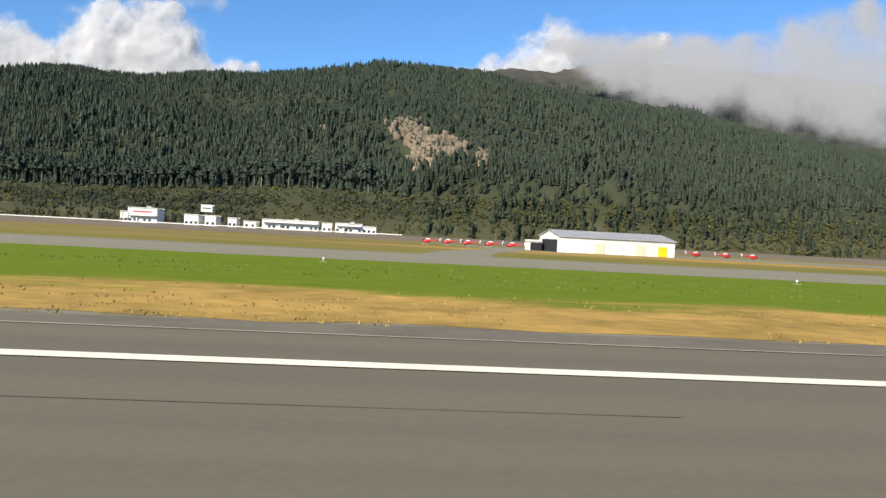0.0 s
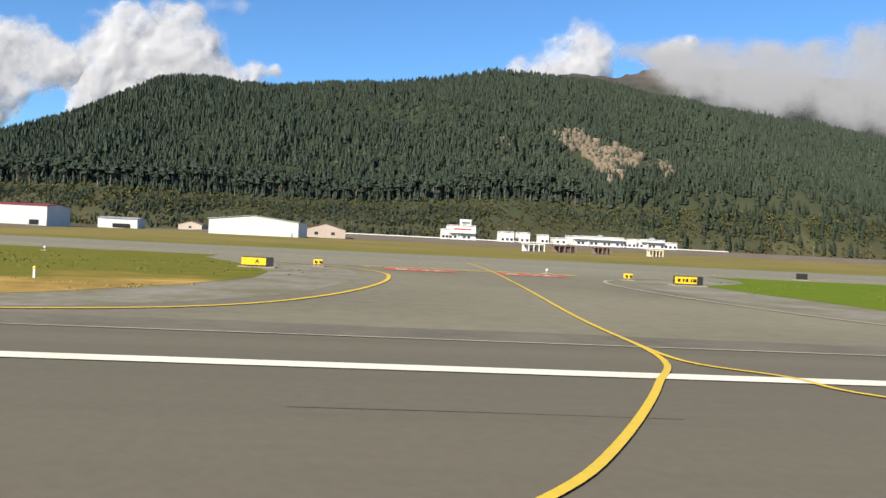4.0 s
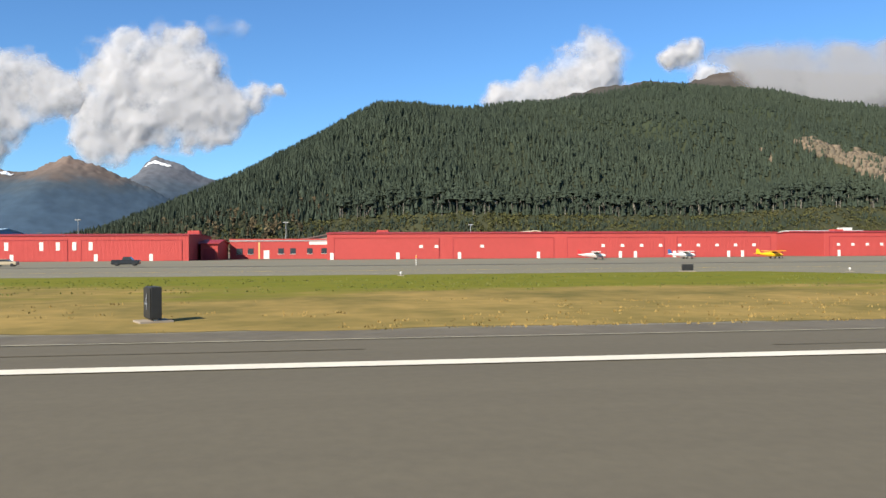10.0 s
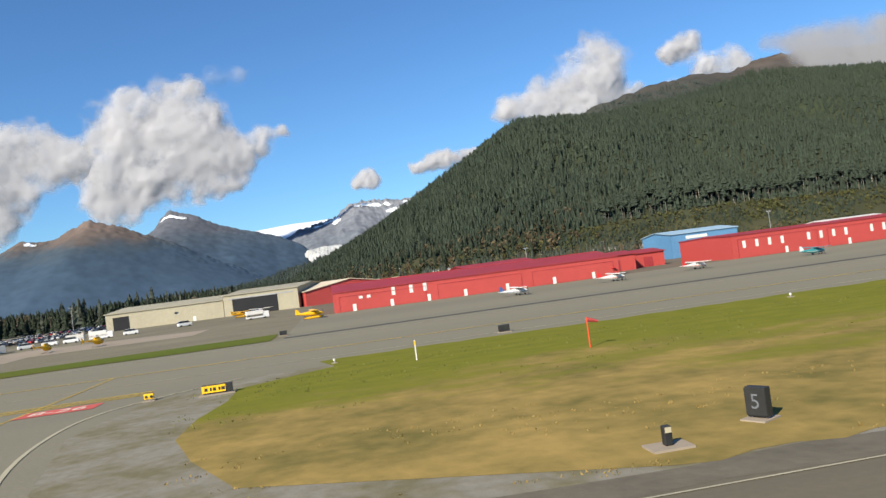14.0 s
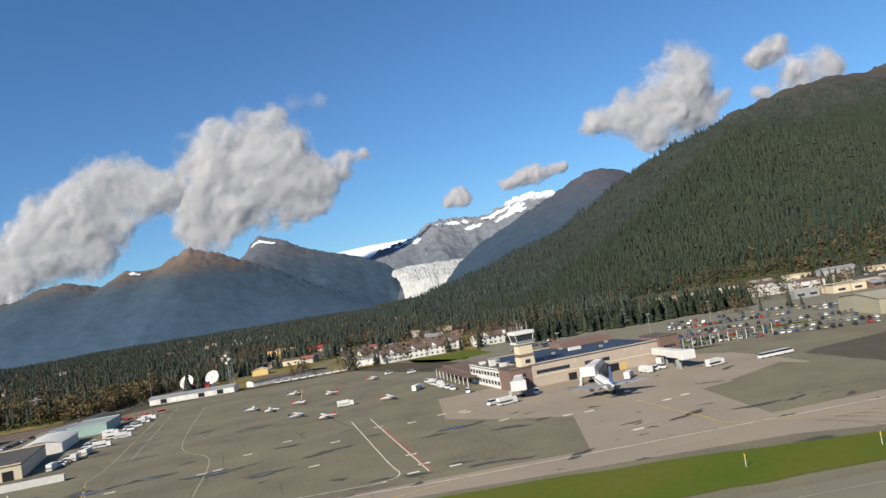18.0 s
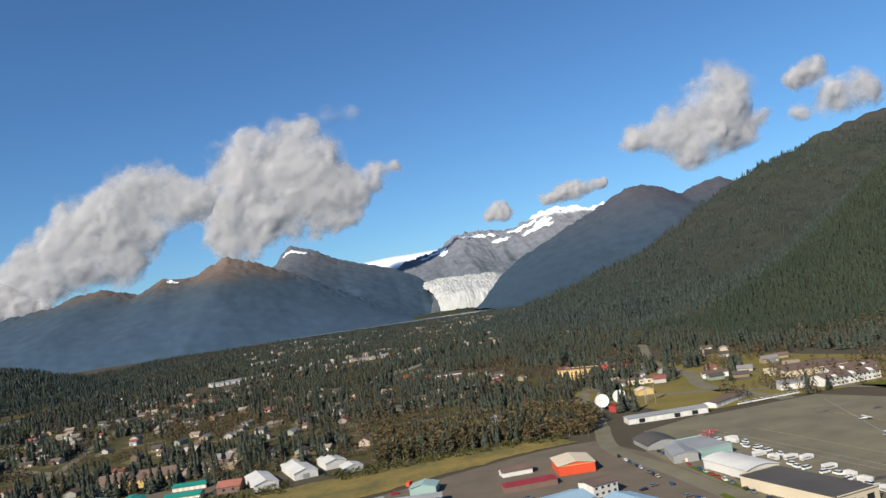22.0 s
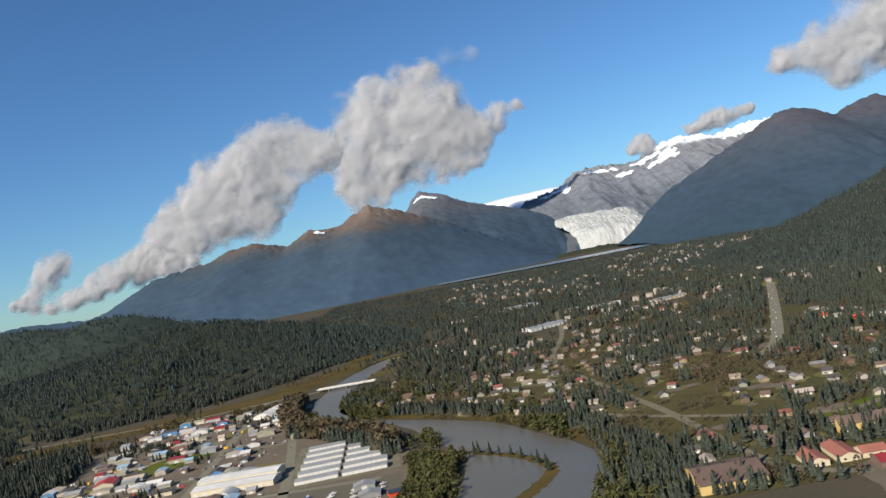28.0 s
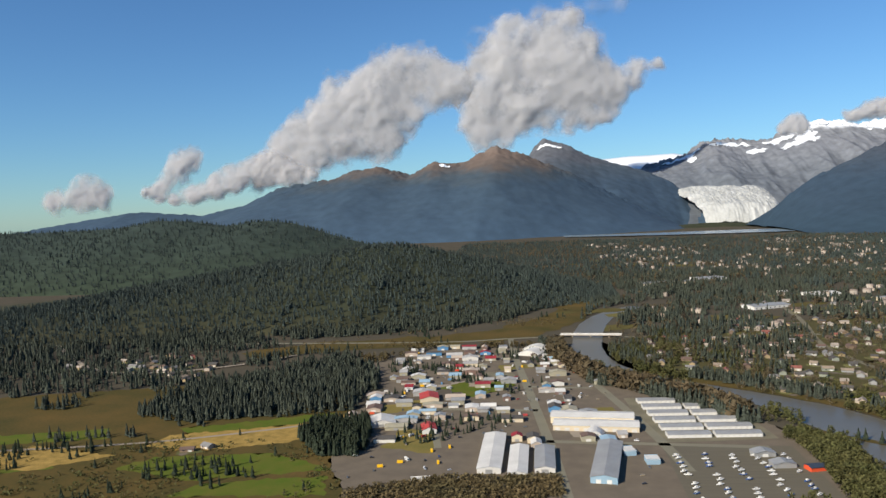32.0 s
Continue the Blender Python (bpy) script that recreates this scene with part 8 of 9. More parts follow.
# ---- clouds ----
def cloud_material(name, soft, most, white=0.545):
    """White vapour: half of the light comes through it, and it thins out where its density falls."""
    m = bpy.data.materials.new(name)
    m.use_nodes = True
    n, l = m.node_tree.nodes, m.node_tree.links
    n.remove(n["Principled BSDF"])
    di, tr, mx = n.new("ShaderNodeBsdfDiffuse"), n.new("ShaderNodeBsdfTranslucent"), n.new("ShaderNodeMixShader")
    di.inputs[0].default_value = tr.inputs[0].default_value = (white, white * 0.99, white * 1.01, 1)
    mx.inputs[0].default_value = 0.42
    l.new(di.outputs[0], mx.inputs[1]); l.new(tr.outputs[0], mx.inputs[2])
    geo, no, at = n.new("ShaderNodeNewGeometry"), n.new("ShaderNodeTexNoise"), n.new("ShaderNodeAttribute")
    at.attribute_name = "vapour"
    no.inputs["Scale"].default_value, no.inputs["Detail"].default_value, no.inputs["Roughness"].default_value = 0.011, 10, 0.55
    l.new(geo.outputs["Position"], no.inputs["Vector"])
    ad, mr = n.new("ShaderNodeMath"), n.new("ShaderNodeMapRange")
    ad.operation = "MULTIPLY_ADD"
    ad.inputs[1].default_value = 1.05
    l.new(no.outputs["Fac"], ad.inputs[0]); l.new(at.outputs["Fac"], ad.inputs[2])
    mr.interpolation_type = "SMOOTHSTEP"
    mr.inputs["From Min"].default_value, mr.inputs["From Max"].default_value, mr.inputs["To Max"].default_value = 0.63, 0.63 + soft, most
    l.new(ad.outputs[0], mr.inputs["Value"])
    bp = n.new("ShaderNodeBump"); bp.inputs["Strength"].default_value, bp.inputs["Distance"].default_value = 0.02, 10
    l.new(no.outputs["Fac"], bp.inputs["Height"]); l.new(bp.outputs[0], di.inputs["Normal"])
    tp, m2 = n.new("ShaderNodeBsdfTransparent"), n.new("ShaderNodeMixShader")
    l.new(mr.outputs[0], m2.inputs[0]); l.new(tp.outputs[0], m2.inputs[1]); l.new(mx.outputs[0], m2.inputs[2])
    l.new(m2.outputs[0], n["Material Output"].inputs[0])
    return m


CLOUD, WISP, MIST = cloud_material("cloud", 0.52, 0.95), cloud_material("thin cloud", 0.9, 0.45), cloud_material("mist bank", 0.55, 0.95, 0.43)


def cloud(name, blobs, y, label, seed, thin=False, depth=0.5, mat=None, seams=0.85):
    """A closed billowing body round a heap of blobs (x, z, radius), thick in the middle and thin at the rim."""
    B = np.array(blobs, float)
    B[:, 2] *= 1.08
    pad = B[:, 2].max() * 1.4
    step = max(4.0, min(9.0, B[:, 2].mean() / 12))
    xs, zs = np.arange(B[:, 0].min() - pad, B[:, 0].max() + pad, step), np.arange(B[:, 1].min() - pad, B[:, 1].max() + pad, step)
    X, Z = np.meshgrid(xs, zs)
    r = B[:, 2].mean()
    wx = X + 0.6 * r * fbm(X / r * 0.55, Z / r * 0.55, 5, seed)
    wz = Z + 0.6 * r * fbm(X / r * 0.55, Z / r * 0.55, 5, seed + 40)
    gap, soft = np.ones_like(X), np.zeros_like(X)
    for x, z, rad in B:
        q = ((wx - x) ** 2 + (wz - z) ** 2) / rad ** 2
        gap *= 1 - 0.9 * np.exp(-q * 0.75)
        soft += np.exp(3.2 * np.sqrt(np.clip(1.5 - q, 0, 1.5)) * rad / r)
    f = 1 - gap
    bulge = r * np.log(soft / len(B) + 1e-9).clip(0) / 3.2
    puff = sum(a * (0.5 + 0.5 * vnoise(wx / s, wz / s, seed + k)) for k, (a, s) in enumerate(((0.5, r * 1.0), (0.26, r * 0.5), (0.1, r * 0.27))))
    dens = f - 0.36 + 0.2 * (puff - 0.43)
    out = depth * (bulge * 0.75 + r * seams * puff * np.clip(f * 1.5 - 0.4, 0, 1))
    ny, nx = X.shape
    on = dens > -0.42
    keep = (on[:-1, :-1] | on[1:, 1:] | on[:-1, 1:] | on[1:, :-1]).ravel()
    i = (np.arange(ny - 1)[:, None] * nx + np.arange(nx - 1)[None]).ravel()[keep]
    front = np.stack([X.ravel(), y - out.ravel(), Z.ravel()], 1)
    back = np.stack([X.ravel(), y + 0.5 * out.ravel() + 2, Z.ravel()], 1)
    F = np.stack([i, i + 1, i + nx + 1, i + nx], 1)
    parts = [(front, F)] if thin else [(front, F), (back, F[:, ::-1])]
    V = np.concatenate([p for p, _ in parts])
    Fs = np.concatenate([g + k * nx * ny for k, (_, g) in enumerate(parts)])
    used = np.unique(Fs)
    remap = np.zeros(len(V), int); remap[used] = np.arange(len(used))
    ob = from_arrays(name, V[used], remap[Fs], [mat or (WISP if thin else CLOUD)])
    ob.data.attributes.new("vapour", "FLOAT", "POINT").data.foreach_set("value", np.tile(dens.ravel(), len(parts))[used].astype(np.float32))
    ob.data.polygons.foreach_set("use_smooth", np.ones(len(ob.data.polygons), bool))
    return tagged(ob, label, "cloud", "", "structure")


cloud("cloud_main", [(-2394, 265, 69), (-2322, 343, 86), (-2237, 419, 95), (-2138, 506, 107), (-2026, 591, 116), (-1918, 652, 110), (-1798, 698, 98), (-1682, 719, 91), (-1559, 706, 92), (-1436, 688, 91), (-1830, 562, 120), (-1703, 569, 97), (-1918, 473, 110), (-2050, 417, 110), (-1798, 430, 86), (-2183, 360, 90)], 3450, "tall white cumulus cloud over the mountains", 1)
cloud("cloud_main_right", [(-1318, 734, 127), (-1182, 791, 132), (-1029, 795, 136), (-905, 764, 109), (-997, 662, 130), (-1154, 633, 136), (-1286, 601, 110), (-900, 622, 98), (-793, 658, 88), (-664, 660, 67), (-560, 671, 36), (-865, 514, 72), (-990, 532, 90), (-1172, 507, 91), (-1325, 504, 78), (-1360, 433, 68), (-1259, 430, 73)], 3450, "broad white cumulus cloud over the mountains", 2)
cloud("cloud_wisps", [(-849, 976, 58), (-746, 974, 42), (-960, 914, 66), (-1082, 958, 48)], 3450, "thin wisps above the cumulus", 3, True)
cloud("cloud_right", [(430, 529, 84), (540, 592, 103), (614, 681, 87), (524, 496, 81), (330, 523, 66), (230, 518, 53), (398, 454, 50), (625, 501, 65), (711, 538, 35)], 2600, "grey and white cumulus cloud", 4)
cloud("cloud_right_high", [(833, 670, 38), (880, 690, 40), (930, 712, 42), (853, 548, 46), (979, 580, 70), (1096, 614, 80)], 2600, "white cumulus cloud above the ridge", 5)
cloud("cloud_small", [(-281, 332, 30), (-322, 326, 20), (-255, 326, 24), (-300, 340, 22), (-270, 345, 20)], 2600, "small white cloud over the glacier", 6)
cloud("cloud_small", [(-118, 352, 20), (-90, 358, 25), (-62, 368, 29), (-30, 374, 30), (2, 378, 28), (34, 384, 25), (64, 390, 21), (92, 396, 16)], 2600, "small drawn-out white cloud", 7)
cloud("cloud_west", [(-3028, 227, 84), (-2928, 211, 57), (-3160, 184, 54)], 3000, "small cumulus cloud in the west", 8)
cloud("cloud_west", [(-2572, 313, 64), (-2509, 345, 49), (-2651, 235, 55), (-2702, 214, 35)], 3000, "leaning white cloud in the west", 9)
cloud("cloud_west_low", [(-2894, 206, 42), (-2800, 212, 46), (-2714, 224, 50), (-2640, 238, 52), (-2585, 256, 55), (-2520, 271, 57), (-2470, 301, 59), (-2402, 331, 61), (-2330, 366, 48), (-2350, 306, 52), (-2260, 301, 59), (-2228, 278, 52), (-2150, 291, 48)], 3400, "low white cloud bank along the mountains", 10)
cloud("cloud_bank", [(215, 262, 20), (250, 258, 26), (285, 250, 32), (320, 244, 38), (350, 240, 42), (395, 240, 46), (450, 232, 48), (510, 226, 48), (570, 222, 48), (630, 220, 50), (690, 216, 52), (750, 214, 55), (820, 216, 60), (430, 266, 30), (500, 268, 36), (570, 272, 38), (640, 272, 42), (710, 276, 46), (790, 284, 56), (560, 310, 20),
                     (600, 330, 30), (660, 345, 34), (730, 340, 40), (470, 296, 14)], 1015, "grey white cloud bank lying on the high ridge", 11, True, 0.12, MIST, 0.3)

# ---- aircraft and vehicles, built at true size and scaled by K ----
KS = Matrix.Diagonal((K, K, K, 1))


def thing(name, label, category, group=""):
    e = root(name, label, category, None, group)
    e.scale = (K, K, K)
    return e


def put(ob, x, y, turn, z=0.0, first=[None]):
    return copy_thing(ob, pose(x, y, z, 0, 0, turn))


def drop(ob):
    """Take away a pattern from which the copies were made."""
    for o in (*ob.children_recursive, ob):
        bpy.data.objects.remove(o)


AX, AZ = (0, 1, 0), (0, 0, 1)


def blade(outline, thick, mat, name, parent, z=0.0, tilt=0.0):
    """A thin flat surface with an outline in x and y."""
    bm = bmesh.new()
    a = [bm.verts.new((x, y, z - thick / 2 + abs(y) * tilt)) for x, y in outline]
    b = [bm.verts.new((x, y, z + thick / 2 + abs(y) * tilt)) for x, y in outline]
    n = len(a)
    bm.faces.new(a[::-1]); bm.faces.new(b)
    for i in range(n):
        bm.faces.new((a[i], a[(i + 1) % n], b[(i + 1) % n], b[i]))
    bmesh.ops.recalc_face_normals(bm, faces=bm.faces)
    return part(name, bm, mat, parent)


def light_plane(paint, trim, label, high=True, floats=False):
    """A parked single-engined aircraft, nose to +x."""
    e = thing("light_aircraft", label, "aircraft", "parked light aircraft")
    zc = 1.5 if floats else 1.15
    fus = [(-4.6, 0.1, 0.18, .15), (-3.0, 0.26, 0.34, .1), (-1.2, 0.5, 0.62, .05), (0.2, 0.58, 0.74, 0), (1.3, 0.55, 0.6, -.05), (2.2, 0.46, 0.48, -.1), (2.7, 0.22, 0.24, -.1)]
    part("fuselage", tube([((x, 0, zc + dz), ra, rb, AX, AZ) for x, ra, rb, dz in fus], 10), paint, e)
    part("stripe", tube([((x, 0, zc + dz - rb * 0.25), ra * 1.02, rb * 0.3, AX, AZ) for x, ra, rb, dz in fus[1:-1]], 10), trim, e)
    part("cabin_glass", tube([((-0.6, 0, zc + .42), .46, .3, AX, AZ), ((0.3, 0, zc + .52), .5, .34, AX, AZ), ((1.15, 0, zc + .3), .4, .24, AX, AZ)], 8), GLASS, e)
    wz = zc + 0.82 if high else zc - 0.35
    for s in (-1, 1):
        blade([(1.0, s * .1), (0.9, s * 3.6), (0.6, s * 5.3), (-0.35, s * 5.3), (-0.6, s * 3.6), (-0.6, s * .1)], 0.16, paint, "wing", e, wz, 0.03)
        if high:
            part("wing_strut", rod((0.3, s * .5, zc - .3), (0.3, s * 2.6, wz), .05), paint, e)
        blade([(-3.9, s * .05), (-4.1, s * 1.6), (-4.7, s * 1.6), (-4.8, s * .05)], 0.08, paint, "tailplane", e, zc + .2)
    part("tail_fin", prism([(-3.4, zc + .3), (-4.2, zc + 1.5), (-4.8, zc + 1.55), (-4.85, zc + .1)], -.05, .05), trim, e)
    part("spinner", tube([((2.68, 0, zc - .1), .2, .2, AX, AZ), ((3.0, 0, zc - .1), .03, .03, AX, AZ)], 8), trim, e)
    part("propeller", box(2.78, -.06, zc - 1.05, 2.84, .06, zc + .85), BLACK, e)
    if floats:
        for s in (-1, 1):
            part("float", tube([((-2.6, s * 1.0, .35), .1, .1, AX, AZ), ((-1.5, s * 1.0, .35), .34, .3, AX, AZ), ((1.6, s * 1.0, .4), .36, .34, AX, AZ), ((2.8, s * 1.0, .6), .08, .1, AX, AZ)], 8), trim, e)
            part("float_strut", rod((0.7, s * 1.0, .6), (0.5, s * .4, zc - .4), .05), STEEL, e)
            part("float_strut", rod((-1.0, s * 1.0, .6), (-0.6, s * .4, zc - .4), .05), STEEL, e)
    else:
        for s in (-1, 1):
            part("gear_leg", rod((0.0, s * .4, zc - .5), (0.0, s * 1.15, .25), .05), STEEL, e)
            part("wheel", rod((0.0, s * 1.08, .25), (0.0, s * 1.28, .25), .25, 10), BLACK, e)
        part("wheel", rod((1.9, -.08, .22), (1.9, .08, .22), .22, 10), BLACK, e)
        part("gear_leg", rod((1.9, 0, zc - .4), (1.9, 0, .25), .05), STEEL, e)
    return e


P_WR = light_plane(PLAIN_WHITE, PLANE_R, "white light aircraft with red trim parked on the ramp")
P_WB = light_plane(PLAIN_WHITE, PLANE_B, "white light aircraft with blue trim parked on the ramp")
P_Y = light_plane(PLANE_Y, PLANE_Y, "yellow high-wing light aircraft parked on the ramp")
P_YF = light_plane(PLANE_Y, PLANE_Y, "yellow float plane parked on the ramp", True, True)
P_T = light_plane(PLANE_T, PLAIN_WHITE, "teal light aircraft parked on the ramp")
P_L = light_plane(PLAIN_WHITE, PLANE_R, "white low-wing light aircraft parked on the ramp", False)
P_R = light_plane(PLANE_R, PLAIN_WHITE, "red and white light aircraft on the ramp", True, True)
for p, x, y, a in ((P_WR, -266.5, 84, -10), (P_WB, -255.8, 84, -5), (P_Y, -246.2, 82, 0), (P_WB, -416.5, 80, 8), (P_WR, -404.8, 82, 4), (P_WR, -394, 84, 12), (P_T, -381.7, 80, 6), (P_WR, -369.5, 80, 2), (P_L, -366.5, 76, 4), (P_L, -345, 79, 8), (P_YF, -333.2, 79, 8),
                   (P_WB, -354, 84, 20), (P_YF, -438.5, 92, 10), (P_R, -399, 100, 5), (P_WB, -604, 155, 30), (P_WR, -598, 146, 200), (P_WR, -586, 158, 15), (P_WB, -612, 172, 190), (P_L, -606, 178, 20), (P_WB, -617, 180, 12), (P_WR, -600, 186, 200), (P_WB, -576, 172, 160),
                   (P_R, -657, 203, 60), (P_R, -653, 206, 70), (P_R, -650, 210, 65), (P_R, -647, 214, 60), (P_WB, -450, 150, 80), (P_L, -434, 145, 130), (P_WB, -430, 148, 120), (P_YF, -452, 136, 40), (P_WR, -590, 205, 20), (P_WB, -610, 200, 0)):
    put(p, x, y, a)
for p in (P_WR, P_WB, P_Y, P_YF, P_T, P_L, P_R):
    drop(p)


def helicopter(paint, trim, label):
    e = thing("helicopter", label, "helicopter", "parked helicopters")
    part("cabin", tube([((-1.9, 0, 1.7), .35, .4, AX, AZ), ((-0.8, 0, 1.55), .85, .9, AX, AZ), ((0.6, 0, 1.5), .9, .95, AX, AZ), ((1.7, 0, 1.35), .65, .65, AX, AZ), ((2.3, 0, 1.2), .2, .2, AX, AZ)], 12), paint, e)
    part("windscreen", tube([((0.9, 0, 1.6), .84, .84, AX, AZ), ((1.75, 0, 1.45), .62, .62, AX, AZ), ((2.15, 0, 1.3), .3, .3, AX, AZ)], 12), GLASS, e)
    part("tail_boom", tube([((-1.7, 0, 1.8), .3, .34, AX, AZ), ((-6.2, 0, 2.1), .12, .14, AX, AZ)], 8), paint, e)
    part("tail_fin", prism([(-5.7, 2.0), (-6.4, 3.1), (-6.8, 3.1), (-6.4, 1.4)], -.04, .04), trim, e)
    part("tailplane", box(-5.2, -.9, 2.0, -4.7, .9, 2.06), trim, e)
    part("tail_rotor", box(-6.5, .16, 1.5, -6.4, .2, 2.9), BLACK, e)
    part("engine_cowl", tube([((-1.5, 0, 2.4), .3, .3, AX, AZ), ((0.4, 0, 2.45), .42, .35, AX, AZ)], 8), trim, e)
    part("rotor_mast", rod((-0.1, 0, 2.6), (-0.1, 0, 3.15), .1), STEEL, e)
    for k in range(3):
        b = part("rotor_blade", box(0, -.12, 3.1, 5.2, .12, 3.14), BLACK, e)
        b.matrix_basis = pose(-0.1, 0, 0, 0, 0, 40 + 120 * k)
    for s in (-1, 1):
        part("skid", rod((-1.4, s * 1.0, .08), (1.9, s * 1.0, .12), .07), STEEL, e)
        for x in (-0.8, 0.9):
            part("skid_leg", rod((x, s * 1.0, .1), (x, s * .5, .8), .05), STEEL, e)
    return e


H_Y = helicopter(PLANE_Y, PLANE_Y, "yellow helicopter parked on the concrete")
H_R = helicopter(PLANE_R, PLAIN_WHITE, "red and white helicopter parked by the hangar")
H_B = helicopter(PLANE_B, PLAIN_WHITE, "dark blue helicopter on the ground")
for h, x, y, a in ((H_Y, -477, 97, 60), (H_Y, -470, 97, 80), (H_Y, -463.8, 95.6, 70), (H_B, -496, 118, 180), (H_B, -675.5, 138, 20), (H_B, -675.8, 126.4, 200), (H_B, -671, 114.5, 200), (H_R, 8, 150, 170), (H_R, 12, 150, 175), (H_R, 16, 151, 170), (H_R, 20.5, 151, 172), (H_R, 60, 144, 20),
                   (H_R, 66, 144, 15), (H_R, 72, 145, 10), (H_R, 44, 134, 190), (H_R, 24, 146, 175)):
    put(h, x, y, a)
for h in (H_Y, H_R, H_B):
    drop(h)
for x, y in ((-675.8, 126.4), (-671, 114.5)):
    bm = bmesh.new()
    r0 = [bm.verts.new((x + 2.9 * math.cos(k * .2618), y + 2.9 * math.sin(k * .2618), ZM)) for k in range(24)]
    r1 = [bm.verts.new((x + 3.15 * math.cos(k * .2618), y + 3.15 * math.sin(k * .2618), ZM)) for k in range(24)]
    for k in range(24):
        bm.faces.new((r0[k], r1[k], r1[(k + 1) % 24], r0[(k + 1) % 24]))
    tagged(part("landing_circle", bm, WHITE_LINE), "white painted helicopter landing circle", "marking", "", "structure")

# The airliner at the gate.
jet = thing("airliner", "white and dark blue airliner parked at the gate", "airliner")
part("fuselage", tube([((17, 0, 3.4), .2, .2, AX, AZ), ((16, 0, 3.6), 1.0, 1.0, AX, AZ), ((13.5, 0, 3.9), 1.8, 1.85, AX, AZ), ((9, 0, 4), 1.9, 2.0, AX, AZ), ((-8, 0, 4), 1.9, 2.0, AX, AZ), ((-13, 0, 4.6), 1.1, 1.2, AX, AZ), ((-16.5, 0, 5.1), .3, .35, AX, AZ)], 16), PLAIN_WHITE, jet)
part("belly", tube([((12, 0, 3.3), 1.3, 1.2, AX, AZ), ((0, 0, 3.1), 1.7, 1.3, AX, AZ), ((-10, 0, 3.6), 1.2, 1.0, AX, AZ)], 14), PLANE_B, jet)
part("tail_fin", prism([(-10.5, 5.6), (-14.3, 11.8), (-17, 11.8), (-16.2, 5.0)], -.18, .18), PLANE_B, jet)
for s in (-1, 1):
    blade([(4.5, s * 1.5), (-3.5, s * 13), (-5.2, s * 14.2), (-6.0, s * 14.2), (-4.6, s * 6), (-4.4, s * 1.5)], .35, STEEL, "wing", jet, 3.0, .09)
    blade([(-11.6, s * .5), (-15.2, s * 5.6), (-16.6, s * 5.6), (-15.8, s * .5)], .2, STEEL, "tailplane", jet, 5.2, .1)
    part("engine", tube([((4.6, s * 4.9, 2.0), .85, .85, AX, AZ), ((3.6, s * 4.9, 2.0), 1.0, 1.0, AX, AZ), ((1.2, s * 4.9, 2.0), .7, .7, AX, AZ)], 14), GREY_METAL, jet)
    part("main_gear", rod((-1.5, s * 2.6, 2.6), (-1.5, s * 2.6, .5), .16), STEEL, jet)
    part("wheel", rod((-1.5, s * 2.2, .55), (-1.5, s * 3.0, .55), .55, 12), BLACK, jet)
    for k in range(22):
        part("window", box(11 - k * .95, s * 1.86 - .06, 4.45, 11.3 - k * .95, s * 1.86 + .06, 4.85), GLASS, jet)
part("nose_gear", rod((12.5, 0, 2.4), (12.5, 0, .4), .12), STEEL, jet)
part("wheel", rod((12.5, -.35, .4), (12.5, .35, .4), .4, 12), BLACK, jet)
part("cockpit_glass", tube([((15.2, 0, 4.35), .95, .3, AX, AZ), ((16.0, 0, 4.1), .6, .2, AX, AZ)], 8), GLASS, jet)
jet.matrix_basis = pose(-552.5, 119, 0, 0, 0, 84) @ KS


def car(paint, label, kind="car", far=False):
    """A parked vehicle; the far ones carry their wheels in the body."""
    e = thing(kind, label, kind, "parked " + kind + "s")
    L, W, H, hood = {"car": (4.5, 1.8, 1.45, 1.2), "pickup": (5.4, 1.95, 1.8, 1.3), "van": (5.2, 2.0, 2.2, .7), "truck": (8.0, 2.4, 3.0, .2)}[kind]
    b = H * .5
    bm = box(-L / 2, -W / 2, .3, L / 2, W / 2, .3 + b, .12)
    if kind == "pickup":
        box(-.42, -W * .42, H - .02, .92, W * .42, H + .06, 0, bm)
    elif kind != "truck":
        box(-L * .37, -W * .43, H - .02, L / 2 - hood - .68, W * .43, H + .06, 0, bm)
    body = part("body", bm, paint, e)
    if far:
        bm = bmesh.new()
        bm.from_mesh(body.data)
        n0 = len(bm.faces)
        for sx in (-1, 1):
            for sy in (-1, 1):
                rod((sx * L * .31, sy * (W / 2 - .2), .34), (sx * L * .31, sy * (W / 2 + .03), .34), .34, 8, None, bm)
        bm.faces.ensure_lookup_table()
        for f in bm.faces[n0:]:
            f.material_index = 1
        bm.to_mesh(body.data)
        bm.free()
        body.data.materials.append(BLACK)
    if kind == "pickup":
        part("cabin", prism([(-.6, .3 + b), (1.5, .3 + b), (.9, H), (-.4, H)], -W * .44, W * .44), GLASS, e)
        part("load_bed", box(-L / 2 + .15, -W * .42, .3 + b, -.7, W * .42, .36 + b), BLACK, e)
    elif kind == "truck":
        part("cargo_box", box(-L / 2, -W / 2, .9, L / 2 - 2.0, W / 2, H, .06), PLAIN_WHITE, e)
        part("cabin", box(L / 2 - 1.9, -W * .48, .9, L / 2, W * .48, 2.5, .15), paint, e)
        part("windscreen", box(L / 2 - .1, -W * .42, 1.6, L / 2 + .03, W * .42, 2.3), GLASS, e)
    else:
        part("cabin", prism([(-L * .46, .3 + b), (L / 2 - hood, .3 + b), (L / 2 - hood - .7, H), (-L * .36, H)], -W * .45, W * .45), GLASS, e)
    for sx in (-1, 1) if not far else ():
        for sy in (-1, 1):
            part("wheel", rod((sx * L * .31, sy * (W / 2 - .2), .34), (sx * L * .31, sy * (W / 2 + .03), .34), .34, 8), BLACK, e)
    return e


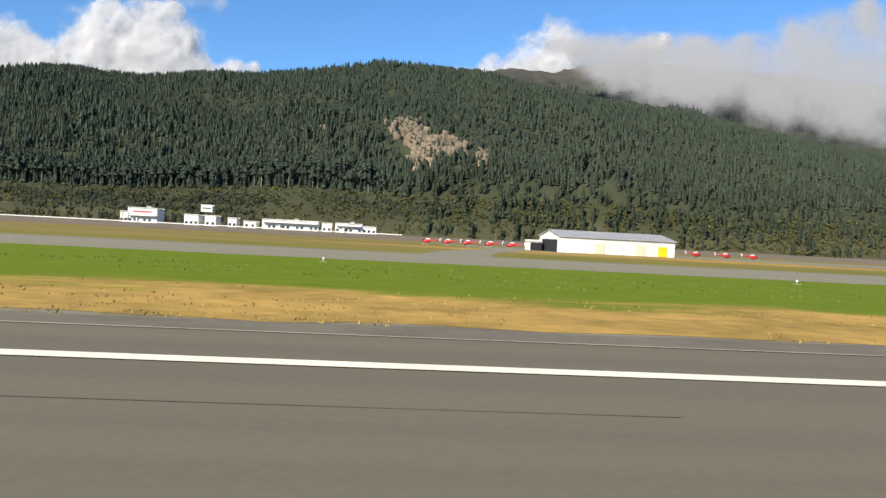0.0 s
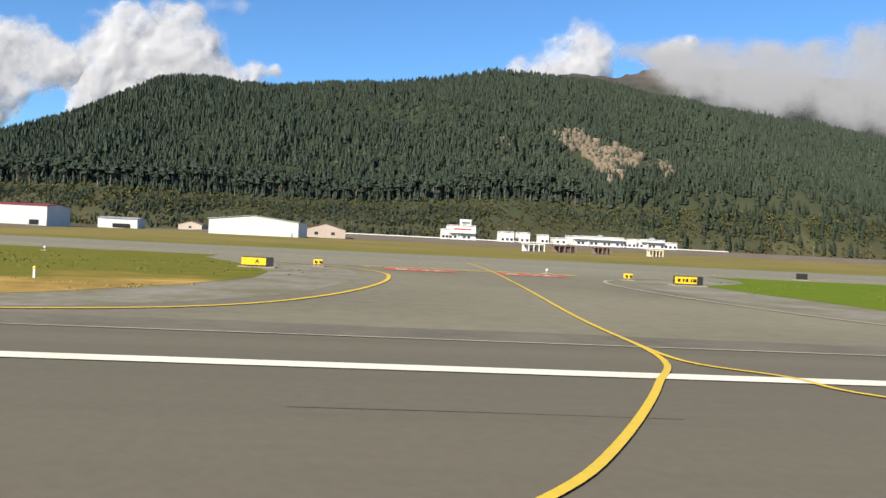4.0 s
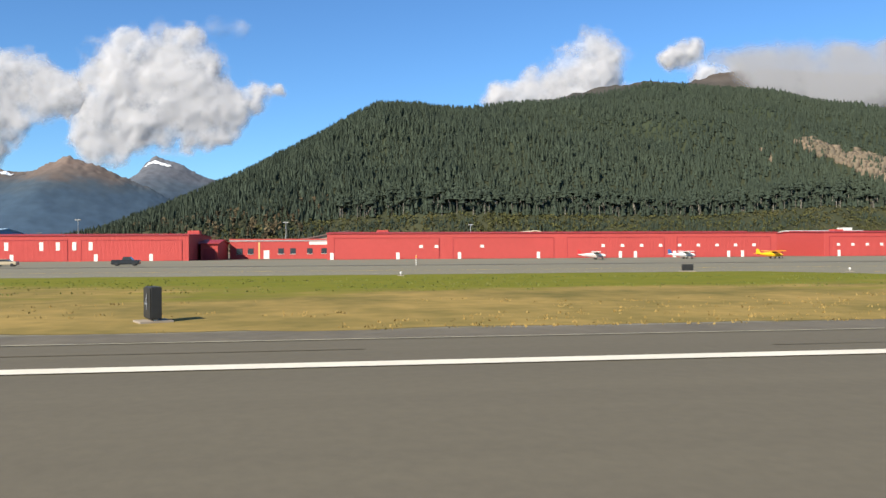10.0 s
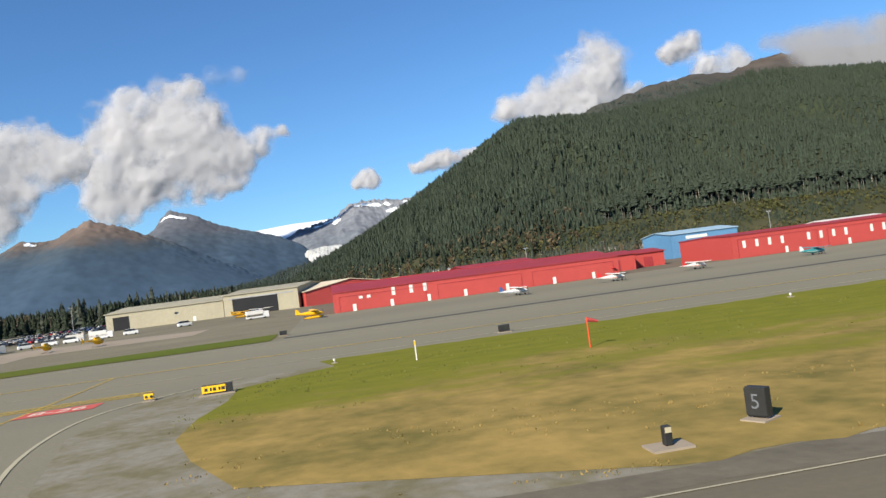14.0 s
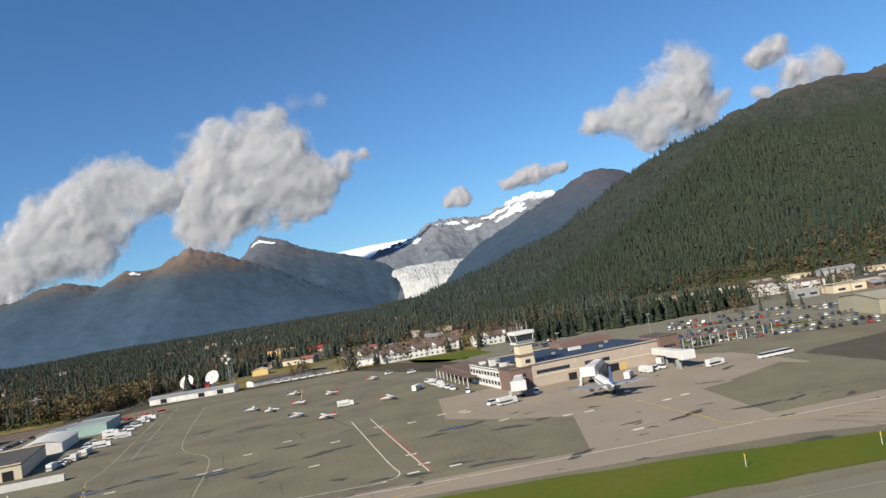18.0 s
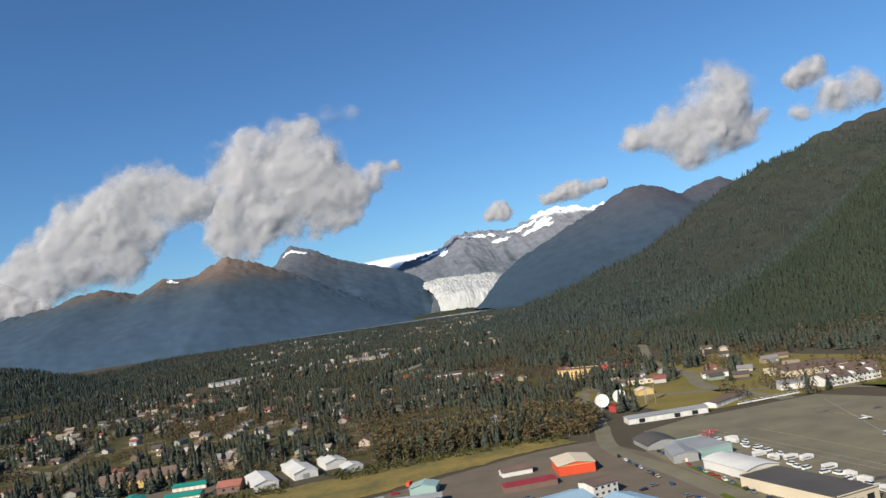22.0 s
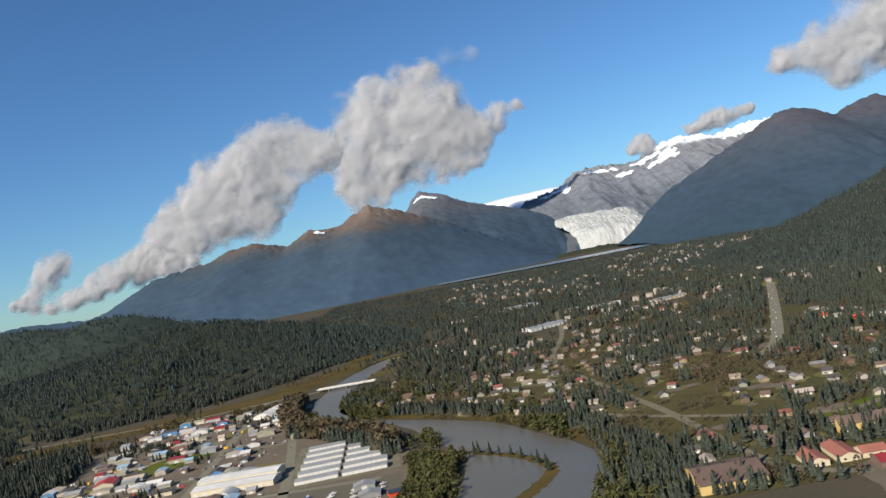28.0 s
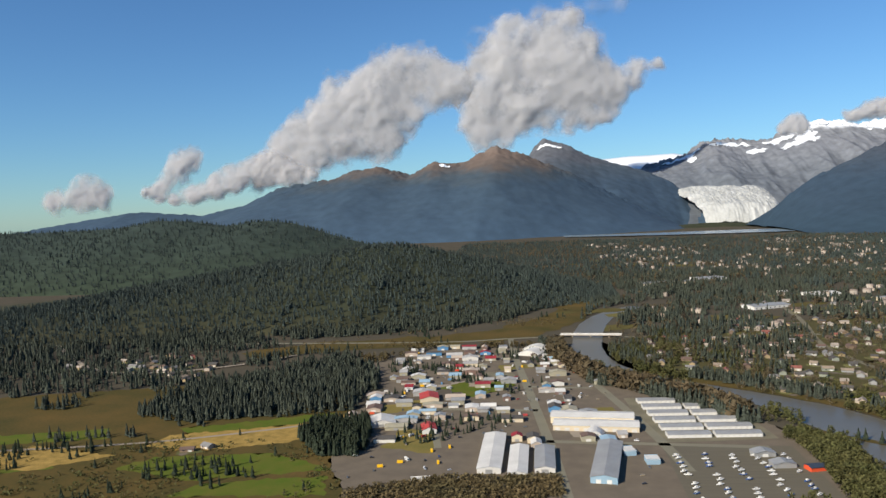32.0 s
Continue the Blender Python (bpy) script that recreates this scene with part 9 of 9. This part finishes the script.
CARS = []
for nm, c in (("white", (.7, .7, .68)), ("silver", (.42, .43, .44)), ("black", (.02, .02, .022)), ("red", (.38, .03, .03)), ("dark blue", (.03, .06, .16)), ("grey", (.14, .145, .15)), ("tan", (.4, .33, .22))):
    pm = material(nm + " car paint", c, tint(c, .85), rough=.25, bump=0.0, spec=.5)
    CARS.append((nm, pm, car(pm, nm + " car parked in the open", "car", True), car(pm, nm + " pickup parked in the open", "pickup", True) if nm in ("white", "black", "red", "grey", "tan") else None))
VAN = car(bpy.data.materials["white car paint"], "white service van on the apron", "van", True)
TRUCK = car(bpy.data.materials["white car paint"], "white box truck on the apron", "truck")
rng = random.Random(21)


def some_car(x, y, a):
    k = rng.choices(range(7), (1.6, 2, 4, 1.4, 1.8, 4, 1.2))[0]
    c = CARS[k][3] if CARS[k][3] is not None and rng.random() < .35 else CARS[k][2]
    put(c, x, y, a + rng.uniform(-4, 4) + rng.choice((0, 180)))


NEAR_CARS = [car(bpy.data.materials["tan car paint"], "tan car standing before the red hangars"), car(bpy.data.materials["black car paint"], "black pickup standing before the red hangars", "pickup")]
put(NEAR_CARS[0], -323.7, 70, 3)
put(NEAR_CARS[1], -313.4, 68.5, 4)
for e in NEAR_CARS:
    drop(e)
# Rows of the terminal car park.
for r, (x0, y0, n) in enumerate(((-523, 163, 30), (-521, 171, 32), (-520, 182, 32), (-514, 188, 32), (-512, 202, 34), (-508, 209, 34), (-507, 220, 30))):
    for k in range(n):
        if rng.random() < (.82 if r < 5 else .6):
            some_car(x0 + k * 1.22, y0 - k * (.56 if r < 4 else .4), 62)
for x0, y0, n in ((-551, 218, 9), (-549, 226, 10), (-546, 236, 9), (-545, 200, 8)):
    for k in range(n):
        if rng.random() < .75:
            some_car(x0 + k * 1.3, y0 - k * .3, 66)
for k in range(22):
    if rng.random() < .85:
        some_car(-663.8 - k * .12, 140 + k * 3.0, 80)
    if rng.random() < .5:
        some_car(-674.5 - k * .1, 150 + k * 2.6, 85)
for x, y, a in ((-700, 150, 20), (-697, 147, 30), (-703, 146, 80), (-682, 170, 10), (-679, 172, 20), (-684, 166, 0), (-676, 160, 10), (-709, 178, 0), (-706, 179, 10), (-714, 172, 5), (-681, 149, 100), (-736, 205, 0), (-690, 182, 12), (-686, 183, 12)):
    some_car(x, y, a)
for k in range(9):
    put(VAN, -621 + k * 2.6, 249 + k * .35, 8 + rng.uniform(-8, 8))
for x, y, a in ((-523, 126.6, 10), (-521.5, 126.9, 10), (-520, 127.2, 10), (-518.6, 127.5, 10), (-541, 134, 100), (-539.4, 134.6, 100), (-537.8, 135.2, 100), (-545, 131, 60), (-569, 128, 30), (-567, 126, 20), (-561, 132, 80), (-573.4, 156, 100), (-574.2, 160, 98), (-575.2, 164, 100), (-576, 168.5, 98), (-576.6, 172, 100), (-577.4, 177, 98), (-580, 166, 60), (-571, 148, 80),
                (-595, 160, 5), (-586, 214, 30), (-580, 206, 200), (-481, 120, 30), (-478, 121, 10), (-475, 121, 8), (-471, 122, 10), (-467, 123, 15), (-460, 128, 30), (-650, 128.5, 15)):
    put(rng.choice((VAN, VAN, TRUCK)), x, y, a)
for k in range(26):
    put(rng.choice((VAN, TRUCK, VAN)), -646.5 + rng.uniform(-3, 4), 142 + k * 2.5, rng.choice((10, 100)) + rng.uniform(-8, 8))
put(TRUCK, -531, 128, 20); put(TRUCK, -536, 141, 70); put(TRUCK, -447.5, 118, 15)
n = 0
while n < 130:
    x, y = rng.uniform(-1205, -1065), rng.uniform(285, 560)
    if any(math.hypot(x - p[0], y - p[1]) < p[2] for p in PLACED) or not inside(np.array([x]), np.array([y]), INDUSTRY)[0] or (x > -1062 - (y - 345) * .2 and y < 430) or (-1140 < x < -1100 and y < 352) or (-1095 < x < -1078 and y < 336) or (-1108 < x < -1060 and 350 < y < 382):
        continue
    n += 1
    if rng.random() < .25:
        put(rng.choice((VAN, TRUCK)), x, y, rng.uniform(0, 360))
    else:
        some_car(x, y, rng.choice((10, 100)))
for k in range(24):
    x, y = -773 + k * 5.6 + rng.uniform(-2, 2), 481 + k * 14.2
    put(rng.choice((VAN, CARS[0][2], CARS[1][2])), x + rng.choice((-1.5, 1.5)), y, 68, 1.25)


# Boats on their stands in the boat yard.
def boat(hull, label):
    e = thing("boat", label, "boat", "boats in the yard")
    part("hull", tube([((-3.6, 0, 1.3), 1.15, .6, AX, AZ), ((0, 0, 1.25), 1.25, .7, AX, AZ), ((2.4, 0, 1.4), .9, .6, AX, AZ), ((4.2, 0, 1.75), .08, .2, AX, AZ)], 10), hull, e)
    part("cabin", prism([(-1.6, 1.7), (1.6, 1.7), (.9, 3.0), (-1.4, 3.0)], -.85, .85), PLAIN_WHITE, e)
    part("windscreen", prism([(1.1, 2.2), (1.5, 2.2), (1.0, 2.85), (.85, 2.85)], -.75, .75), GLASS, e)
    part("stand", box(1.05, -.9, 0, 1.35, .9, .7, 0, box(-2.35, -.9, 0, -2.05, .9, .7)), STEEL, e)
    return e


BW, BB = boat(PLAIN_WHITE, "white motor boat on a stand"), boat(PLANE_B, "boat with a blue cover on a stand")
for r in range(5):
    for k in range(11):
        if rng.random() < .82:
            put(BW if rng.random() < .7 else BB, -1052 + r * 11 + rng.uniform(-1, 1), 270 + k * 5 + rng.uniform(-1, 1), rng.choice((20, 200)) + rng.uniform(-20, 20))
drop(BW); drop(BB)
building("shed", "grey gabled boat shed in the yard", "shed", (-1020, 318), (-1011, 319), 6, 1.6, 1.0, GREY_METAL, GREY_METAL, "y", [("garage_door", .5, 2.4, 0, 1.3, PLAIN_WHITE)])
building("shed", "small grey boat shed in the yard", "shed", (-1016, 304), (-1007, 305), 6, 1.6, 1.0, GREY_METAL, GREY_METAL, "y")
building("shed", "brown shed with a dark roof", "shed", (-1003, 300), (-996, 302), 5, 1.6, .6, ORANGE, NAVY_ROOF, "x")

# Shipping containers and yard clutter.
CONT = []
for nm, mt in (("white", WHITE), ("red", RED), ("blue", BLUE), ("orange", ORANGE), ("grey", GREY_METAL), ("yellow", SIGN_Y)):
    e = thing("container", nm + " steel shipping container on the ground", "container", "containers")
    part("body", box(-3, -1.2, .1, 3, 1.2, 2.6, .05), mt, e)
    part("door", box(3.0, -1.1, .2, 3.06, 0, 2.5), mt, e)
    part("door", box(3.0, .03, .2, 3.06, 1.1, 2.5), mt, e)
    CONT.append(e)
for x, y, a, k in ((-1172, 309, 8, 5), (-722, 140, 95, 1), (-736, 142, 5, 2), (-745, 143, 5, 1), (-484, 117, 40, 0), (-488, 119, 20, 3), (-476, 126, 10, 0), (-643.5, 126.6, 12, 0), (-641, 127.1, 12, 0), (-646, 126.1, 12, 0), (-638.5, 127.6, 12, 0), (-732, 212, 70, 3), (-778, 172, 20, 3), (-740, 200, 10, 4)):
    put(CONT[k], x, y, a)
n = 0
while n < 44:
    x, y = rng.uniform(-1210, -1070), rng.uniform(300, 570)
    if any(math.hypot(x - p[0], y - p[1]) < p[2] for p in PLACED) or not inside(np.array([x]), np.array([y]), INDUSTRY)[0] or (x > -1062 - (y - 345) * .2 and y < 430) or (-1140 < x < -1076 and y < 384):
        continue
    n += 1
    put(rng.choice(CONT), x, y, rng.choice((10, 100)))
for e in CONT:
    drop(e)
for c in CARS:
    drop(c[2])
    if c[3] is not None:
        drop(c[3])
drop(VAN); drop(TRUCK)

# ---- airfield signs and lights ----
def sign(x, y, w, h, faces, label, text="", turn=0):
    """A low sign box on two legs; faces: (start, end, material) along its width."""
    e = root("taxiway_sign", label, "sign", pose(x, y, 0, 0, 0, turn), "airfield signs")
    part("slab", box(-w * .6, -.3, 0, w * .6, .3, .04), CONCRETE, e)
    for s in (-.35, .35):
        part("leg", box(w * s - .03, -.03, .04, w * s + .03, .03, .08), STEEL, e)
    part("housing", box(-w / 2, -.1, .07, w / 2, .1, .07 + h, .015), SIGN_B, e)
    for a, b, m in faces:
        part("face", box(-w / 2 + w * a, -.115, .1, -w / 2 + w * b, -.1, .04 + h), m, e)
    for k, (u, ww) in enumerate(((.14, .1), (.3, .06), (.42, .1), (.58, .06), (.7, .12), (.86, .08))):
        if not text:
            part("lettering_bar", box(-w / 2 + w * (u - ww / 2), -.125, .07 + h * .3, -w / 2 + w * (u + ww / 2), -.115, .07 + h * .68), SIGN_B, e)
    if text:
        cu = bpy.data.curves.new("lettering", "FONT")
        cu.body, cu.size, cu.align_x, cu.align_y = text, h * .72, "CENTER", "CENTER"
        cu.materials.append(SHADED_NUMERAL if faces[0][2] == SIGN_B else SIGN_B)
        o = new("lettering", cu)
        o.parent = e
        o.matrix_basis = pose(0, -.13, .07 + h * .5, 90, 0, 0)
    return e


for x, y, t in ((-113.1, 30.5, "A"), (-95.6, 30.8, ""), (-268.1, 31, ""), (-245.2, 32.4, ""), (-440.7, 32.2, ""), (-459.5, 32.4, ""), (-584.3, 74.2, ""), (-615, 33, "")):
    sign(x, y, 1.2, .34, [(0, .78, SIGN_Y), (.78, 1, SIGN_B)], "yellow taxiway sign on a pale slab", t)
for x, t in ((-43.6, "2"), (-171.6, "3"), (-298.3, "4"), (-427.4, "5")):
    sign(x, 14.6, .46, .6, [(0, 1, SIGN_B)], "black runway distance sign with a white number", t, -62)
for x, y in ((-83, 44), (-276, 40), (-239.3, 42), (-426.8, 41), (-440.3, 66), (-515, 71.3), (-511, 43), (-180, 62), (-330, 62)):
    sign(x, y, .6, .34, [(0, 1, SIGN_B)], "dark back of an airfield sign", "")


def light(x, y, tall, label):
    e = root("edge_light", label, "airfield light", pose(x, y, 0), "airfield lights")
    part("slab", box(-.16, -.16, 0, .16, .16, .03), CONCRETE, e)
    part("stem", rod((0, 0, .03), (0, 0, tall), .025), SIGN_B if tall > .3 else STEEL, e)
    part("lamp_head", rod((0, 0, tall), (0, 0, tall + .1), .06), SIGN_B if tall > .3 else PLAIN_WHITE, e)
    return e


for x in (-84.1, -119.8, -183.0, -311.5, -361.9, -20, -150, -216, -420):
    e = root("edge_light", "stubby orange runway edge light", "airfield light", pose(x, 10.35, 0), "airfield lights")
    part("base", rod((0, 0, 0), (0, 0, .03), .09, 8), SIGN_Y, e)
    part("stem", rod((0, 0, .03), (0, 0, .3), .045, 8), SIGN_Y, e)
    part("lamp_head", rod((0, 0, .3), (0, 0, .38), .06, 8), PALE_LINE, e)
for k in range(26):
    light(20 - k * 24, 37.6, .12, "small taxiway edge light")
for x, y in ((-97, 15), (-129, 13.6), (-228.5, 13.2), (-275, 13.6), (-429.8, 13.7), (-84, 13.6)):
    e = root("approach_light_box", "dark light box on a pale concrete slab", "airfield light", pose(x, y, 0), "light boxes")
    part("slab", box(-.4, -.3, 0, .4, .3, .05), CONCRETE, e)
    part("housing", box(-.08, -.08, .05, .08, .08, .42, .02), SIGN_B, e)
    part("lens", box(-.06, -.1, .3, .06, -.08, .4), PALE_LINE, e)
for x, y in ((-111, 33.9), (-97.2, 33.6), (-265, 30.7), (-248.7, 30.4), (-443.6, 33.2)):
    e = root("guard_light", "yellow runway guard light beside the link", "airfield light", pose(x, y, 0), "guard lights")
    part("slab", box(-.25, -.2, 0, .25, .2, .03), CONCRETE, e)
    part("housing", box(-.2, -.06, .08, .2, .06, .3, .02), SIGN_Y, e)
    part("stem", box(-.03, -.03, .03, .03, .03, .08), STEEL, e)
    for s in (-.1, .1):
        part("lamp", rod((s, -.06, .19), (s, -.09, .19), .06, 8), GLASS, e)
for x, y, h in ((-53.3, 13.2, .32), (-172, 13.2, .3), (-205, 13.2, .3), (-432.4, 33.7, .9), (-120, 16, .3), (-345, 13.4, .3), (-391, 13.4, .3), (-492, 66, .9), (-469, 66, .9), (-513.5, 66, .9), (-514.3, 66.2, .9), (-555, 68, 1.2), (-543, 67, 1.2), (-117, 20, .3), (-216, 62, .8), (-289, 62, .8)):
    e = root("marker_stake", "thin pale marker stake in the grass", "stake", pose(x, y, 0), "marker stakes")
    part("stake", box(-.025, -.02, 0, .025, .02, h), PLAIN_WHITE, e)
    part("band", box(-.03, -.025, h * .75, .03, .025, h * .95), SIGN_Y, e)
# Windsock.
e = root("windsock", "small red windsock on an orange post", "windsock", pose(-425.9, 29.4, 0))
part("post", rod((0, 0, 0), (0, 0, 1.2), .03), ORANGE, e)
part("sock", tube([((0, 0, 1.12), .1, .1, AX, AZ), ((.45, 0, 1.0), .05, .05, AX, AZ)], 8), RED, e)
# Instrument stands in the grass.
for k, (x, y) in enumerate(((-54.1, 21.6), (-52.2, 21.8))):
    e = root("instrument_stand", "galvanised platform with white instruments" if k else "empty galvanised platform in the grass", "platform", pose(x, y, 0), "instrument stands")
    for sx in (-.28, .28):
        for sy in (-.25, .25):
            part("leg", rod((sx, sy, 0), (sx, sy, .68), .02), STEEL, e)
    part("deck", box(-.33, -.3, .36, .33, .3, .4), STEEL, e)
    for z in (.52, .66):
        for sy in (-.25, .25):
            part("rail", rod((-.3, sy, z), (.3, sy, z), .015), STEEL, e)
    if k:
        part("cabinet", box(-.15, -.15, .4, .1, .1, .72, .02), PLAIN_WHITE, e)
        part("cabinet", box(.08, -.1, .4, .28, .1, .6, .02), PLAIN_WHITE, e)
        part("mast", rod((-.2, 0, .4), (-.2, 0, 2.2), .02), STEEL, e)
        part("mast_head", box(-.26, -.05, 2.2, -.14, .05, 2.3), PLAIN_WHITE, e)

# Poles, floodlights and the lattice mast.
rng = random.Random(6)
POLES = [(-200 + k * 17 + rng.uniform(-3, 3), 244 + rng.uniform(-4, 4)) for k in range(18)] + [(-470 + k * 13, 196 + rng.uniform(-6, 10)) for k in range(13)] + [(-505 - k * 14, 240) for k in range(4)] + [(-676 + k * 3, 236 + k * 18) for k in range(5)] + [(-690, 240), (-668, 262)]
for x, y in POLES:
    h = rng.uniform(4.4, 6.2)
    e = root("utility_pole", "weathered wooden utility pole with a crossarm", "pole", pose(x, y, -0.1, 0, 0, rng.uniform(-15, 15)), "utility poles")
    part("shaft", rod((0, 0, 0), (0, 0, h), .07, 6, .05), WOOD_POLE, e)
    part("crossarm", box(-.55, -.04, h - .5, .55, .04, h - .4), WOOD_POLE, e)
    part("insulators", rod((.45, 0, h - .4), (.45, 0, h - .3), .03, 6, None, rod((-.45, 0, h - .4), (-.45, 0, h - .3), .03)), PLAIN_WHITE, e)
for x, y, h in ((-306, 150, 6.5), (-344, 150, 7), (-392, 170, 6), (-664, 262, 9), (-640, 276, 9), (-652, 130, 5), (-546, 178, 6), (-520, 190, 6), (-500, 200, 6), (-270, 150, 6)):
    e = root("light_mast", "tall grey floodlight mast with lamps", "light mast", pose(x, y, 0), "light masts")
    part("shaft", rod((0, 0, 0), (0, 0, h), .09, 8, .05), STEEL, e)
    part("crossbar", box(-.5, -.05, h - .1, .5, .05, h), STEEL, e)
    for s in (-.4, -.13, .13, .4):
        part("floodlight", box(s - .09, -.2, h - .05, s + .09, .05, h + .15), GREY_METAL, e)
e = root("lattice_tower", "steel lattice power tower among the trees", "pylon", pose(-700, 262, 0))
for sx in (-.8, .8):
    for sy in (-.8, .8):
        part("leg", rod((sx, sy, 0), (sx * .25, sy * .25, 7.5), .07), STEEL, e)
for k in range(6):
    w0, w1 = .8 - .55 * k / 6, .8 - .55 * (k + 1) / 6
    for sy in (-1, 1):
        part("brace", rod((-w0, sy * w0, 7.5 * k / 6), (w1, sy * w1, 7.5 * (k + 1) / 6), .04), STEEL, e)
        part("brace", rod((w0, sy * w0, 7.5 * k / 6), (-w1, sy * w1, 7.5 * (k + 1) / 6), .04), STEEL, e)
for z in (5.2, 6.6):
    part("arm", box(-2.0, -.06, z, 2.0, .06, z + .12), STEEL, e)
# Fence along the car park.
e = root("car_park_fence", "long grey wire fence along the car park", "fence", pose(-530, 158.5, 0, 0, 0, 2))
for k in range(32):
    part("post", rod((k * 1.45, 0, 0), (k * 1.45, 0, .8), .03, 5), STEEL, e)
for z in (.25, .55, .8):
    part("rail", rod((0, 0, z), (45, 0, z), .02, 5), STEEL, e)
e = root("covered_walk", "white-posted covered walkway with a brown roof", "walkway", pose(-531, 156, 0, 0, 0, 4))
part("roof", box(0, 0, 2.1, 26, 2, 2.25), BROWN, e)
for k in range(14):
    part("post", box(k * 2 - .05, .05, 0, k * 2 + .05, .15, 2.1), PLAIN_WHITE, e)
    part("post", box(k * 2 - .05, 1.85, 0, k * 2 + .05, 1.95, 2.1), PLAIN_WHITE, e)


# ---- grass tufts along the runway ----
def tufts(name, n, x0, x1, y0, y1, h0, h1, mat, label, seed, power=1.0):
    """Loose clumps of blades."""
    r = np.random.default_rng(seed)
    x, y = r.uniform(x0, x1, n), y0 + (y1 - y0) * r.random(n) ** power
    ok = np.ones(n, bool)
    for cx, half, flare, extra in CONN:
        ok &= np.where(x > cx, x - cx - extra, cx - x) > np.interp(y, [11.9, 14.2, 18.5, 26, 32, 37], [half + flare, half + flare * .42, half + flare * .15, half, half + .6, half + 5]) + 3.0 + 2.5 * fbm(x * .4, y * .4, 2, seed)
    ok &= fbm(x * 0.25, y * 0.5, 3, seed + 2) > -0.12
    x, y = x[ok], y[ok]
    m = len(x)
    c = np.stack([x, y, np.zeros(m)], 1)[:, None, None]
    h = r.uniform(h0, h1, (m, 4, 1))
    a = r.uniform(0, 6.283, (m, 4, 1))
    o = r.normal(0, 0.07, (m, 4, 2))
    base = np.concatenate([o, np.zeros((m, 4, 1))], 2)
    side = np.concatenate([np.cos(a), np.sin(a), 0 * a], 2) * h * 0.45
    tip = base + np.concatenate([r.normal(0, .5, (m, 4, 2)) * h, h], 2)
    tri = np.stack([base - side, base + side, tip], 2) + c
    return tagged(from_arrays(name, tri.reshape(-1, 3), np.arange(m * 12).reshape(-1, 3), [mat]), label, "grass", "", "stuff")


DRY_BLADE = material("dry grass blades", (0.28, 0.185, 0.056), (0.19, 0.135, 0.04), rough=0.9, fine=1.5, coarse=0.2, island=0.12, bump=0)
GREEN_BLADE = material("green grass blades", (0.075, 0.1, 0.017), (0.13, 0.12, 0.03), rough=0.9, fine=1.5, coarse=0.2, island=0.35, bump=0)
tufts("dry_tufts", 15000, -470, 40, 12.5, 20, 0.02, 0.06, DRY_BLADE, "tufts of dry golden grass", 1, 1.4)
tufts("green_tufts", 14000, -470, 40, 24, 36, 0.02, 0.075, GREEN_BLADE, "tufts of green grass and weeds", 2)
